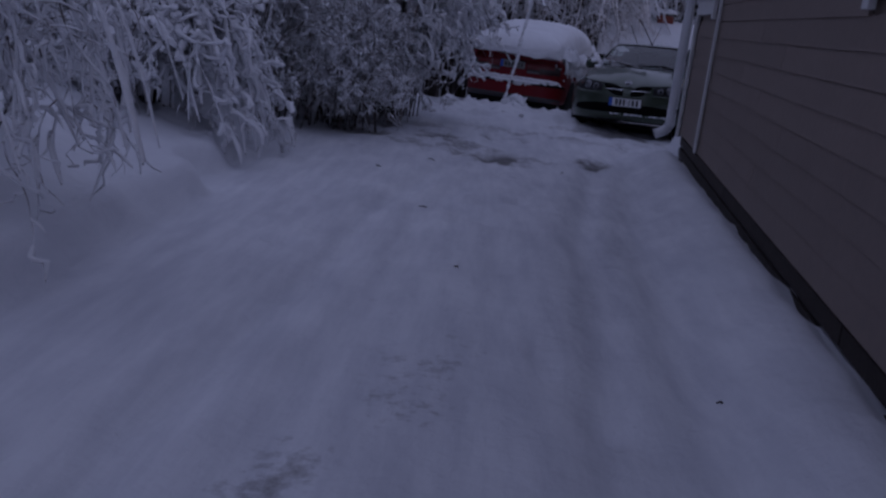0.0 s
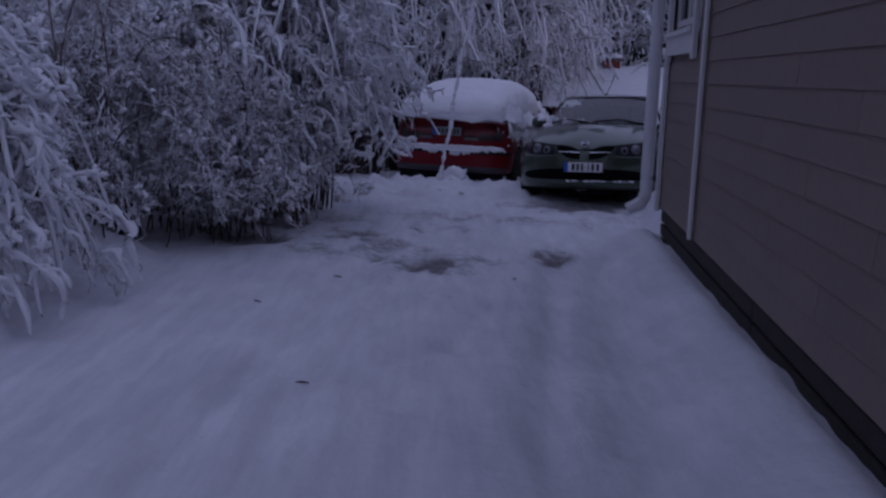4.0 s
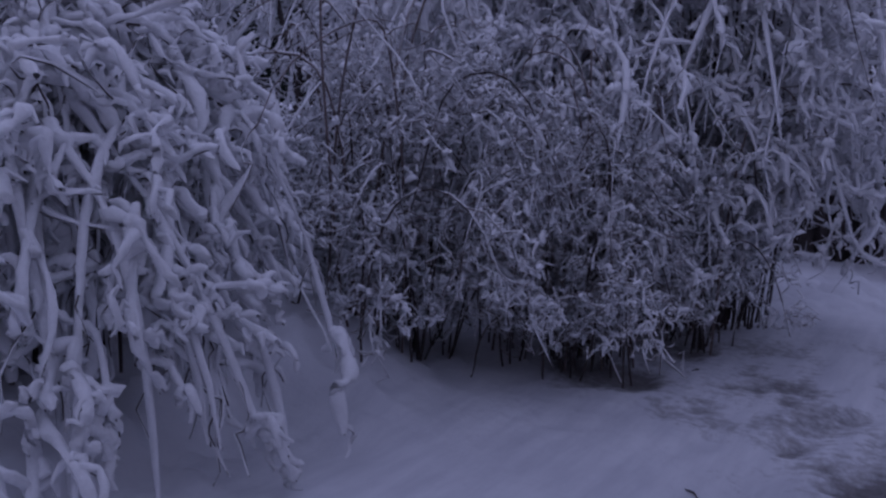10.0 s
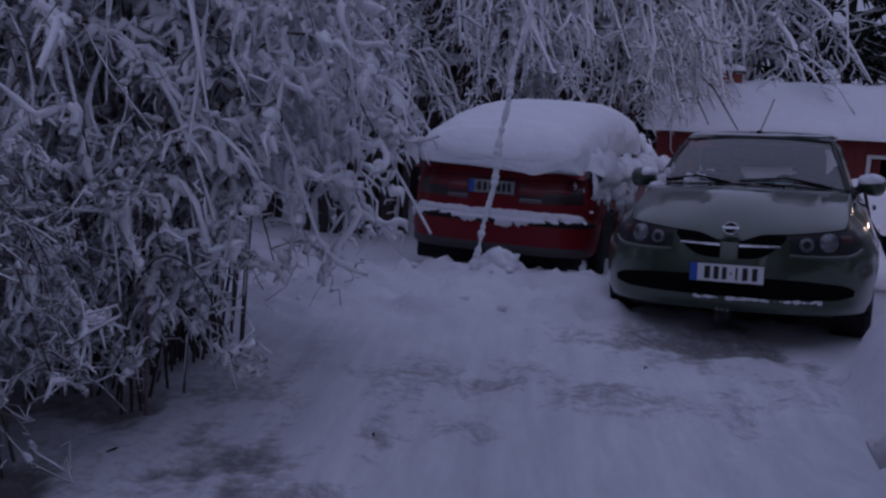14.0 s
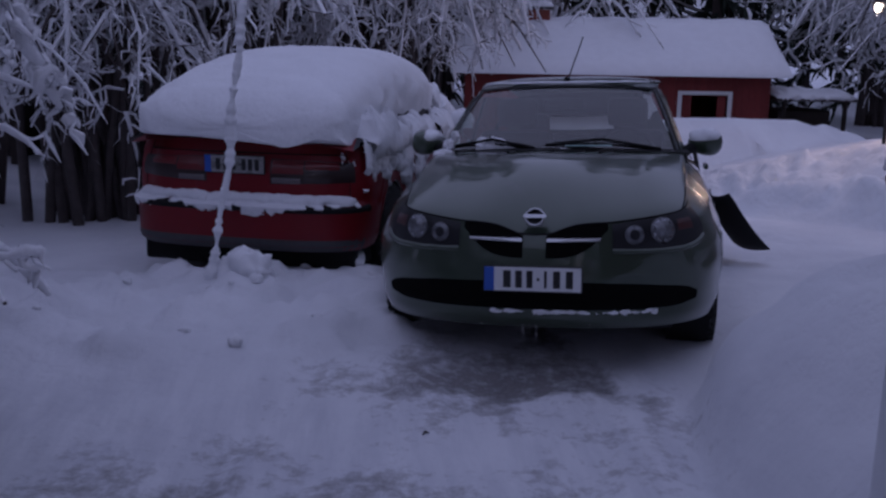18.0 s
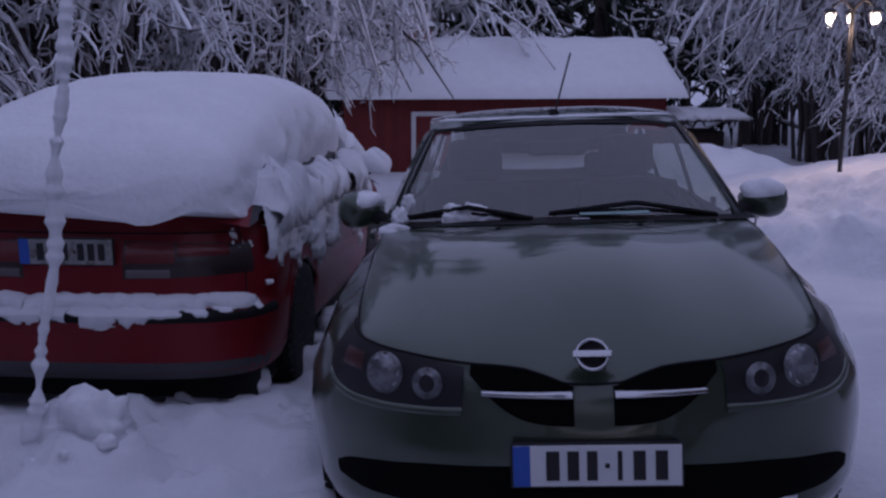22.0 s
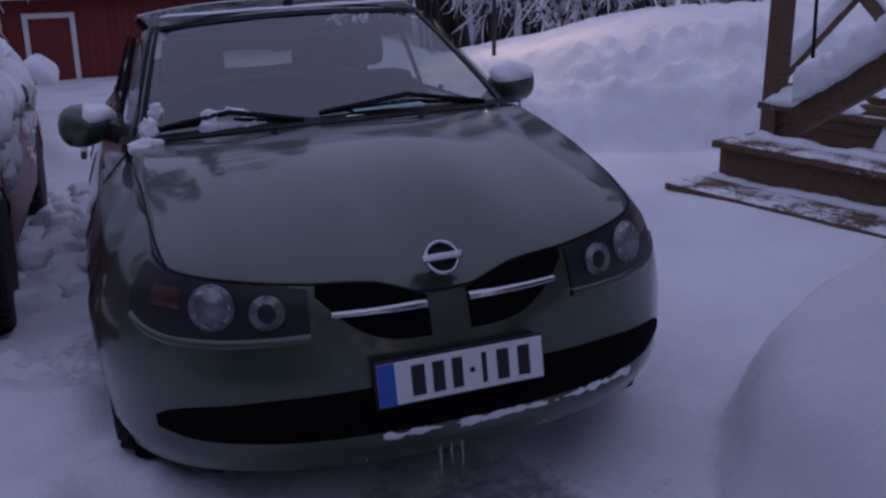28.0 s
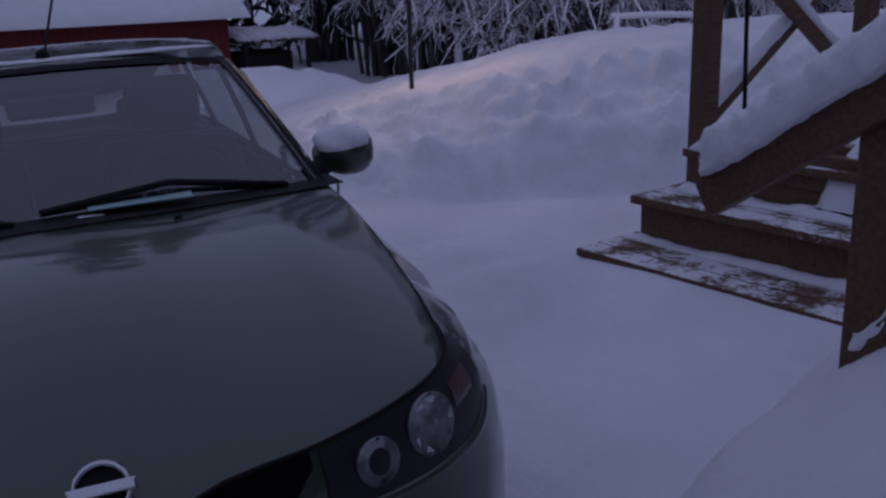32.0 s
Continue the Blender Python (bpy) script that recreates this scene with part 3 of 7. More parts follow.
lane_left = np.interp(GY, [-6, 6, 7.5, 10, 14], [-1.3, -1.2, -1.5, -1.6, -0.3])
GL = smooth(-0.3, 0.25, GX - lane_left) * smooth(0.15, -0.5, GX - lane_x - 0.4 * smooth(10, 12, GY)) * smooth(14.0, 12.5, GY)
layer = ground.data.attributes.new("lane", "FLOAT", "POINT")
layer.data.foreach_set("value", GL.ravel().astype(np.float32))
tagged(ground, "snow-covered yard with a packed icy drive and banks", "ground", kind="structure")


def gz(x, y):
    return float(ground_z(np.array([x]), np.array([y]))[0][0])

# ---- the brown house beside the drive ----
_n = math.hypot(1, WALL_K)
HM = Matrix(((-WALL_K / _n, 1 / _n, 0, CORNER[0]), (-1 / _n, -WALL_K / _n, 0, CORNER[1]), (0, 0, 1, 0), (0, 0, 0, 1)))
house = thing("house", "brown wooden house with white trim beside the drive", "house", HM)
LONG, HIGH, COURSE, FOOT = 14.0, 2.9, 0.146, 0.40
WINDOWS = ((0.16, 1.28, 1.80, 2.80), (6.45, 7.75, 1.80, 2.80), (9.6, 10.9, 1.80, 2.80))

# solid wall behind the boards, with the windows' openings
bm = bmesh.new()
edges = [0.0]
for a, b, lo, hi in WINDOWS:
    box(bm, (edges[-1], 0.02, FOOT), (a, 0.17, HIGH))
    box(bm, (a, 0.02, FOOT), (b, 0.17, lo))
    box(bm, (a, 0.02, hi), (b, 0.17, HIGH))
    edges.append(b)
box(bm, (edges[-1], 0.02, FOOT), (LONG, 0.17, HIGH))
wall_long = part("wall", bm, M["siding"], house)
bm = bmesh.new()
box(bm, (0.0, 0.17, FOOT), (0.15, 8.0, HIGH))
box(bm, (LONG - 0.15, 0.17, FOOT), (LONG, 8.0, HIGH))
box(bm, (0.15, 7.85, FOOT), (LONG - 0.15, 8.0, HIGH))
wall_end = part("wall", bm, M["siding"], house)
part("floor", bx((0.15, 0.17, 0.45), (LONG - 0.15, 7.85, 0.55)), M["dark_room"], house)
part("ceiling", bx((0.15, 0.17, HIGH - 0.1), (LONG - 0.15, 7.85, HIGH)), M["dark_room"], house)


def lap_board(x0, x1, z, h=COURSE):
    """One lapped siding board: thin at its top, proud at its lower edge."""
    bm = bmesh.new()
    q = [(-0.003, z), (0.018, z), (0.018, z + h + 0.006), (0.009, z + h + 0.006), (-0.001, z + 0.012)]
    a = [bm.verts.new((x0, y, w)) for y, w in q]
    b = [bm.verts.new((x1, y, w)) for y, w in q]
    for i in range(5):
        bm.faces.new((a[i], a[(i + 1) % 5], b[(i + 1) % 5], b[i]))
    bm.faces.new(a[::-1])
    bm.faces.new(b)
    bmesh.ops.recalc_face_normals(bm, faces=bm.faces)
    return bm


SIDING = []  # boards are linked near the end of the file
z, row = FOOT, 0
while z < HIGH - 0.05:
    cuts = [0.05]
    for a, b, lo, hi in WINDOWS:
        if z + COURSE > lo - 0.10 and z < hi + 0.08:
            cuts += [a - 0.11, b + 0.11]
    cuts.append(LONG)
    for x0, x1 in zip(cuts[::2], cuts[1::2]):
        joint = x0 + 3.1 + (row * 1.37) % 2.2
        if x1 - joint > 1.0:
            SIDING += [(x0, joint - 0.002, z), (joint + 0.002, x1, z)]
        elif x1 - x0 > 0.02:
            SIDING.append((x0, x1, z))
    z, row = z + COURSE, row + 1

part("corner_board", bx((-0.012, -0.034, 0.36), (0.085, -0.004, HIGH), 0.004), M["white_paint"], house, "weathered white corner board")
part("corner_board", bx((-0.040, -0.034, 0.36), (-0.012, 0.10, HIGH), 0.004), M["white_paint"], house, "weathered white corner board")
part("batten", bx((1.72, -0.036, 0.40), (1.79, -0.016, HIGH), 0.004), M["white_paint"], house, "narrow white cover strip")
part("foundation", bx((0.06, 0.05, -0.5), (LONG - 0.05, 7.9, FOOT), 0.0), M["dark_base"], house, "dark foundation under the siding")
for i, (lo, hi) in enumerate(((0.05, 0.14), (0.165, 0.255), (0.28, 0.37))):
    for j in range(4):
        part("slat", bx((0.06 + j * 3.4, 0.022, lo), (0.06 + j * 3.4 + 3.38, 0.044, hi), 0.003), M["dark_base"], house)
for a, b, lo, hi in WINDOWS:
    win = part("window", bx((a - 0.02, 0.075, lo - 0.01), (b + 0.02, 0.10, lo + 0.05)), M["white_paint"], house, "white framed window with pale curtains")
    for x0, x1, z0, z1 in ((a - 0.10, a, lo - 0.21, hi + 0.1), (b, b + 0.10, lo - 0.21, hi + 0.1), (a, b, lo - 0.17, lo - 0.02), (a, b, hi, hi + 0.10)):
        part("casing", bx((x0, -0.040, z0), (x1, -0.006, z1), 0.004), M["white_paint"], win)
    part("sill", bx((a - 0.02, -0.075, lo - 0.03), (b + 0.02, 0.07, lo + 0.005), 0.006), M["white_paint"], win)
    mid = (a + b) / 2
    for x0, x1, z0, z1 in ((a, a + 0.06, lo, hi), (b - 0.06, b, lo, hi), (mid - 0.03, mid + 0.03, lo, hi), (a + 0.06, mid - 0.03, lo + 0.05, lo + 0.10), (mid + 0.03, b - 0.06, lo + 0.05, lo + 0.10), (a + 0.06, b - 0.06, hi - 0.06, hi)):
        part("frame", bx((x0, 0.02, z0), (x1, 0.07, z1), 0.004), M["white_paint"], win)
    for x0, x1 in ((a + 0.06, mid - 0.03), (mid + 0.03, b - 0.06)):
        pane = part("pane", bx((x0, 0.042, lo + 0.10), (x1, 0.048, hi - 0.06), 0), M["glass"], win)
        pane.visible_shadow = False
    # pleated curtain
    xs = np.linspace(a + 0.05, b - 0.05, 70)
    ys = 0.16 + 0.02 * np.sin(xs * 55) + 0.008 * np.sin(xs * 21)
    cv = np.concatenate([np.stack([xs, ys, np.full_like(xs, zz)], -1) for zz in (lo + 0.03, hi - 0.02)])
    cf = np.array([(i, i + 1, i + 71, i + 70) for i in range(69)])
    raw("curtain", cv, cf, M["curtain"], win)

# downpipe at the corner, with its ribbed elbow and the gutter under the eave
PX, PY, PR = -0.065, -0.105, 0.052


def bent_pipe(points, radius, sides=20):
    P = np.array([points], float)
    v, f = tubes(P, np.full(P.shape[:2], radius), sides)
    return v, f


pipe = raw("downpipe", *bent_pipe([(PX, PY, z) for z in np.linspace(0.50, 2.52, 12)], PR), M["metal_white"], house, "white metal downpipe")
arc = []
for i in range(13):
    a = i / 12 * radians(62)
    arc.append((PX, PY - 0.13 * (1 - math.cos(a)), 0.50 - 0.13 * math.sin(a)))
for d in (0.03, 0.06, 0.09):
    arc.append((PX, arc[12][1] - d * math.sin(radians(62)), arc[12][2] - d * math.cos(radians(62))))
v, f = tubes(np.array([arc]), np.array([[PR * (1.07 if i % 2 and i < 12 else 1.0) for i in range(len(arc))]]), 20)
raw("elbow", v, f, M["metal_white"], pipe, "ribbed outlet elbow")
arc = []
for i in range(11):
    a = i / 10 * radians(78)
    arc.append((PX, PY - 0.11 * (1 - math.cos(a)), 2.52 + 0.11 * math.sin(a)))
arc += [(PX, arc[-1][1] - 0.12 * k, arc[-1][2] + 0.025 * k) for k in (1, 2, 3)]
raw("swan_neck", *bent_pipe(arc, PR), M["metal_white"], pipe)
for z in (0.62, 1.72, 2.38):
    part("bracket", bx((PX - 0.01, PY + PR - 0.004, z - 0.02), (PX + 0.05, -0.03, z + 0.02), 0.003), M["black_metal"], pipe)
ring = [(0.07 * math.cos(a), 0.07 * math.sin(a)) for a in np.linspace(math.pi, 2 * math.pi, 12)]
gv = np.array([[(x, PY - 0.50 + c, 2.90 + s) for c, s in ring] for x in (-0.5, LONG + 0.4)])
raw("gutter", gv.reshape(-1, 3), grid_faces(2, 12), M["metal_white"], house)
bm = bmesh.new()
box(bm, (-0.55, -0.55, HIGH), (LONG + 0.5, 8.55, HIGH + 0.10))
part("eave", bm, M["white_paint"], house)
rv = [(-0.6, -0.62, HIGH + 0.10), (LONG + 0.6, -0.62, HIGH + 0.10), (LONG + 0.6, 4.0, HIGH + 1.9), (-0.6, 4.0, HIGH + 1.9), (-0.6, 8.62, HIGH + 0.10), (LONG + 0.6, 8.62, HIGH + 0.10)]
bm = bmesh.new()
vs = [bm.verts.new(p) for p in rv]
for q in ((0, 1, 2, 3), (3, 2, 5, 4), (0, 3, 4), (1, 5, 2), (0, 4, 5, 1)):
    bm.faces.new([vs[i] for i in q])
bmesh.ops.recalc_face_normals(bm, faces=bm.faces)
part("roof", bm, M["roofing"], house)
bm = bmesh.new()
vs = [bm.verts.new((x, y, z + (0.22 if i > 5 else 0.006))) for i, (x, y, z) in enumerate(rv + rv)]
for q in ((6, 7, 8, 9), (9, 8, 11, 10), (0, 1, 7, 6), (4, 10, 11, 5), (0, 6, 9, 3), (3, 9, 10, 4), (1, 2, 8, 7), (2, 5, 11, 8)):
    bm.faces.new([vs[i] for i in q])
bmesh.ops.recalc_face_normals(bm, faces=bm.faces)
bmesh.ops.bevel(bm, geom=list(bm.edges), offset=0.06, segments=2, affect="EDGES")
part("roof_snow", bm, M["snow"], house, "thick snow on the roof", True)


# ---- snow caps ----


def snow_strip(a, b, width, height, seed=0, steps=None, lump=0.25, sides=9, droop=0.15):
    """A lumpy cushion of snow lying along the line from a to b (its underside at the line)."""
    a, b = np.array(a, float), np.array(b, float)
    n = steps or max(6, int(np.linalg.norm(b - a) / 0.04))
    s = np.linspace(0, 1, n)
    t = (b - a) / np.linalg.norm(b - a)
    side = np.cross(t, [0, 0, 1.0])
    side /= np.linalg.norm(side)
    up = np.cross(side, t)
    r = np.random.default_rng(seed + 100)
    k = 1 + lump * (np.convolve(r.normal(size=n + 8), np.ones(5) / 5, "same")[4:-4])
    end = np.minimum(1, np.minimum(s, 1 - s) * np.linalg.norm(b - a) / (0.7 * height + 1e-6) + 0.15) ** 0.5
    ang = np.linspace(-0.35, math.pi + 0.35, sides)
    rows = []
    for i in range(n):
        w, h = width / 2 * (0.85 + 0.15 * k[i]), height * k[i] * end[i]
        jig = r.normal(size=sides) * 0.04
        c = np.cos(ang) * w * (1 + jig)
        d = np.where(np.sin(ang) > 0, np.sin(ang), np.sin(ang) * droop / 0.35) * h * (1 + jig)
        rows.append(a + (b - a) * s[i] + np.outer(c, side) + np.outer(d, up))
    v = np.array(rows).reshape(-1, 3)
    f = grid_faces(n, sides)
    low = np.array([(i * sides, i * sides + sides - 1, (i + 1) * sides + sides - 1, (i + 1) * sides) for i in range(n - 1)])
    return v, np.concatenate([f, low])


def snow_blob(name, centre, size, seed=0, rings=12, segs=18, rough=0.18, label="small heap of fresh snow", category="snow", parent=None, group=""):
    r = np.random.default_rng(seed)
    ph = r.uniform(0, 6, 8)
    u, w = np.meshgrid(np.linspace(-0.35, math.pi / 2, rings), np.linspace(0, 2 * math.pi, segs, endpoint=False), indexing="ij")
    k = 1 + rough * (np.sin(2 * w + ph[0]) * np.cos(3 * u + ph[1]) + 0.7 * np.sin(3 * w + ph[2] + 2 * u) + 0.5 * np.sin(5 * w + ph[3]) * np.cos(4 * u + ph[4]))
    x, y, z = np.cos(u) * np.cos(w) * k * size[0], np.cos(u) * np.sin(w) * k * size[1], np.sin(u) * k * size[2]
    v = np.stack([x, y, z], -1).reshape(-1, 3) + np.array(centre)
    idx = np.arange(rings * segs).reshape(rings, segs)
    nx = np.roll(idx, -1, 1)
    f = np.stack([idx[:-1], nx[:-1], nx[1:], idx[1:]], -1).reshape(-1, 4)
    ob = raw(name, v, f, M["snow"], parent)
    return ob if parent is not None else tagged(ob, label, category, group)


def snow_slab(lo, hi, z, height, seed=0, step=0.06):
    """A flat layer of snow with an uneven top and rounded edges."""
    xs, ys = np.arange(lo[0], hi[0] + step, step), np.arange(lo[1], hi[1] + step, step)
    X, Y = np.meshgrid(xs, ys, indexing="ij")
    d = np.minimum(np.minimum(X - lo[0], xs[-1] - X), np.minimum(Y - lo[1], ys[-1] - Y))
    Z = z + height * np.sqrt(np.clip(d / 0.14, 0, 1)) * (0.75 + 0.5 * fbm(X * 2.2, Y * 2.2, 4, seed))
    return np.stack([X, Y, Z], -1).reshape(-1, 3), grid_faces(len(xs), len(ys))


# ---- wooden steps and porch ----
porch = thing("porch", "stained wooden porch with wide steps and railings under snow", "porch", pose(0, 0, 0))
DECK_Z = 0.66
# three wide treads that face the drive, on closed risers
for i, (x0, x1, z, y1) in enumerate(((5.30, 5.78, 0.14, 15.12), (5.60, 6.05, 0.36, 15.05), (5.86, 6.30, 0.57, 14.95))):
    step = part("riser", bx((x0 + 0.06, 11.2, z - 0.21 if i else z - 0.06), (x0 + 0.10, y1 - 0.02, z - 0.042), 0.003), M["timber_snowy"], porch)
    for k in range(3):
        part("plank", bx((x0 + k * 0.15, 11.2, z - 0.040), (x0 + k * 0.15 + 0.143, y1, z), 0.005), M["tread"], step)
part("beam", bx((5.90, 11.2, 0.46), (5.98, 14.93, 0.62), 0.006), M["timber"], porch)
for k in range(22):
    part("deck_board", bx((5.98, 11.2 + k * 0.17, 0.62), (9.4, 11.2 + k * 0.17 + 0.163, 0.655), 0.004), M["timber_snowy"], porch)
part("skirt", bx((6.0, 14.84, -0.4), (9.4, 14.90, 0.61), 0.004), M["timber"], porch)


def post(x, y, z0, z1, w=0.10, name="post", parent=porch):
    return part(name, bx((x - w / 2, y - w / 2, z0), (x + w / 2, y + w / 2, z1), 0.006), M["timber"], parent)


def railing_bay(a, b, low, high, parent=porch):
    """A top rail and crossed braces between two posts, each with snow on it."""
    part("rail", beam((*a, high), (*b, high), 0.05, 0.10), M["timber"], parent)
    part("brace", beam((*a, low), (*b, high - 0.06), 0.045, 0.075), M["timber"], parent)
    off = Vector((b[1] - a[1], a[0] - b[0], 0)).normalized() * 0.05
    part("brace", beam((a[0] + off.x, a[1] + off.y, high - 0.06), (b[0] + off.x, b[1] + off.y, low), 0.045, 0.075), M["timber_snowy"], parent)
    for p, q, s in (((*a, low + 0.04), (*b, high - 0.02), 1), ((a[0] + off.x, a[1] + off.y, high - 0.02), (b[0] + off.x, b[1] + off.y, low + 0.04), 2), ((*a, high + 0.05), (*b, high + 0.05), 3)):
        raw("rail_snow", *snow_strip(p, q, 0.075, 0.05, seed=s), M["snow"], parent, "snow lying on the rail")


post(5.92, 14.88, 0.0, 1.75)
post(7.35, 14.88, 0.0, 1.75)
post(8.80, 14.88, 0.0, 1.75)
railing_bay((5.97, 14.88), (7.30, 14.88), 0.72, 1.62)
railing_bay((7.40, 14.88), (8.75, 14.88), 0.72, 1.62)
raw("deck_snow", *snow_slab((6.06, 11.3), (9.3, 14.72), 0.655, 0.10, 11), M["snow"], porch, "snow lying on the deck")
raw("step_snow", *snow_slab((5.85, 11.3), (6.5, 14.2), 0.40, 0.29, 16), M["snow"], porch, "snow drifted over the upper step")
raw("step_snow", *snow_strip((5.98, 14.9, 0.575), (5.98, 14.3, 0.575), 0.26, 0.07, seed=13), M["snow"], porch)
raw("step_snow", *snow_strip((5.86, 14.95, 0.362), (5.86, 13.2, 0.362), 0.12, 0.035, seed=14, lump=0.9), M["snow"], porch)
raw("step_snow", *snow_strip((5.63, 15.05, 0.142), (5.64, 13.2, 0.142), 0.10, 0.030, seed=15, lump=0.9), M["snow"], porch)

cable = thing("cable", "black cable hanging beside the porch post", "cable", pose(6.05, 14.78, 0.0))
raw("cord", *bent_pipe([(0.0, 0, 2.1), (0.02, 0.0, 1.6), (0.05, 0.01, 1.1), (0.06, 0.0, 0.72)], 0.011, 8), M["black_plastic"], cable)

# stair railing that climbs towards the house
stair_rail = thing("stair_railing", "heavy wooden stair railing with a thick ridge of snow", "railing", pose(0, 0, 0))
SR = Vector((-0.098, -0.832, 0.545)).normalized()
R0 = Vector((4.245, 13.60, 0.815))
part("handrail", beam(R0, R0 + SR * 2.6, 0.055, 0.098, up=(0, 0, 1)), M["timber"], stair_rail)
v, f = snow_strip(R0 + Vector((0, 0, 0.070)) + SR * 0.02, R0 + Vector((0, 0, 0.070)) + SR * 2.6, 0.12, 0.11, seed=21, lump=0.15, steps=130, sides=17)
raw("handrail_snow", crumble(v, 0.011, 20.0, 3), f, M["snow"], stair_rail, "thick ridge of snow")
part("post", bx((4.195, 13.05, -0.2), (4.295, 13.15, 1.13), 0.006), M["timber"], stair_rail)
part("post", bx((3.95, 11.55, 0.0), (4.07, 11.67, 1.95), 0.006), M["timber"], stair_rail)
part("rail", beam((4.20, 13.04, 1.080), (4.10, 11.66, 1.180), 0.05, 0.075), M["timber_snowy"], stair_rail)
v, f = snow_strip((4.20, 13.02, 1.112), (4.10, 11.66, 1.212), 0.075, 0.042, seed=22, lump=0.7, steps=80, sides=11)
raw("rail_snow", crumble(v, 0.010, 26.0, 6), f, M["snow"], stair_rail)
part("brace", beam((4.20, 13.11, 0.49), (4.09, 12.06, 1.83), 0.05, 0.060), M["timber_snowy"], stair_rail)
v, f = snow_strip((4.20, 13.10, 0.530), (4.09, 12.06, 1.865), 0.055, 0.030, seed=23, lump=1.1, steps=90, sides=11)
raw("brace_snow", crumble(v, 0.012, 26.0, 4), f, M["snow"], stair_rail)
part("brace", beam((4.17, 12.88, 0.57), (4.06, 11.7, 1.38), 0.05, 0.075), M["timber_snowy"], stair_rail)
v, f = snow_strip((4.17, 12.82, 0.645), (4.06, 11.7, 1.415), 0.075, 0.050, seed=24, lump=0.8, steps=80, sides=11)
raw("brace_snow", crumble(v, 0.012, 24.0, 5), f, M["snow"], stair_rail)
# spade with a loop grip, stuck in the bank
spade = thing("spade", "snow-coated spade with a loop grip, stuck in the snow bank", "spade", pose(3.965, 12.745, 0.60))
raw("shaft", *bent_pipe([(0, 0, 0), (-0.02, -0.02, 0.16), (-0.03, -0.04, 0.32)], 0.014, 10), M["black_plastic"], spade)
v, f = bent_pipe([(-0.012 - 0.03 * k, -0.006 - 0.038 * k, 0.31 * k) for k in np.linspace(0, 1, 22)], 0.019, 12)
raw("shaft_snow", crumble(np.array(v), 0.012, 45.0, 6), f, M["snow"], spade)
grip = [(-0.035, -0.075 + 0.052 * math.sin(a), 0.375 - 0.052 * math.cos(a)) for a in np.linspace(0.2, 2 * math.pi - 0.2, 22)]
grip_ob = raw("grip", *bent_pipe(grip, 0.012, 10), M["black_plastic"], spade, "black loop grip")
v, f = bent_pipe([(x - 0.010, y * 1.02, z + 0.012) for x, y, z in grip[5:20]], 0.019, 12)
raw("grip_snow", crumble(np.array(v), 0.014, 45.0, 7), f, M["snow"], grip_ob)
# bench on the deck
bench = thing("bench", "dark bench with a teal edge under a cushion of snow", "bench", pose(7.5, 14.07, DECK_Z))
part("seat", bx((0, -0.34, 0.20), (0.45, 0.32, 0.31), 0.02), M["black_plastic"], bench)
part("edge", bx((-0.012, -0.33, 0.20), (0.0, 0.31, 0.222), 0.002), M["teal"], bench, "teal edging")
for yy in (-0.28, 0.24):
    for xx in (0.03, 0.38):
        part("leg", bx((xx, yy, 0.0), (xx + 0.04, yy + 0.04, 0.20), 0.003), M["timber"], bench)
raw("seat_snow", *snow_slab((0.0, -0.34), (0.45, 0.32), 0.31, 0.12, 28, 0.03), M["snow"], bench)

# ---- red shed behind the yard ----
SHED = pose(7.95, 29.3, -1.10, 0, 0, -6) @ Matrix.Diagonal((0.87, 0.87, 0.87, 1))
shed = thing("shed", "red wooden shed with a snow-covered roof", "shed", SHED)
SW0, SW1, SD, SE, SRG = -4.6, 2.82, 3.6, 2.23, 3.13
WX, WZ = 0.22, 0.15  # the window's offset in the wall
for i in range(49):
    x = SW0 + i * 0.15
    for lo, hi in ((0.0, 0.62 + WZ), (1.42 + WZ, SE)) if (0.35 < x - WX < 1.65 or -3.1 < x < -2.1) else ((0.0, SE),):
        part("board", bx((x, 0, lo), (x + 0.144, 0.03, hi), 0.0), M["red_board"], shed)
bm = bmesh.new()
box(bm, (SW0, 0.032, 0), (0.45 + WX, 0.10, SE))
box(bm, (1.6 + WX, 0.032, 0), (SW1, 0.10, SE))
box(bm, (0.45 + WX, 0.032, 0), (1.6 + WX, 0.10, 0.60 + WZ))
box(bm, (0.45 + WX, 0.032, 1.44 + WZ), (1.6 + WX, 0.10, SE))
box(bm, (SW0, SD - 0.1, 0), (SW1, SD, SE))
for x in (SW0, SW1 - 0.08):
    box(bm, (x, 0.102, 0), (x + 0.08, SD - 0.102, SE))
part("wall", bm, M["red_board"], shed)
for x in (SW0, SW1 - 0.08):
    bm = bmesh.new()
    vs = [bm.verts.new(p) for p in ((x, 0, SE), (x, SD, SE), (x, SD / 2, SRG - 0.1), (x + 0.08, 0, SE), (x + 0.08, SD, SE), (x + 0.08, SD / 2, SRG - 0.1))]
    for q in ((0, 1, 2), (3, 5, 4), (0, 2, 5, 3), (2, 1, 4, 5), (0, 3, 4, 1)):
        bm.faces.new([vs[i] for i in q])
    part("gable", bm, M["red_board"], shed)
sw = part("window", bx((0.44 + WX, 0.04, 0.60 + WZ), (1.61 + WX, 0.05, 0.66 + WZ)), M["white_paint"], shed, "window with a white frame")
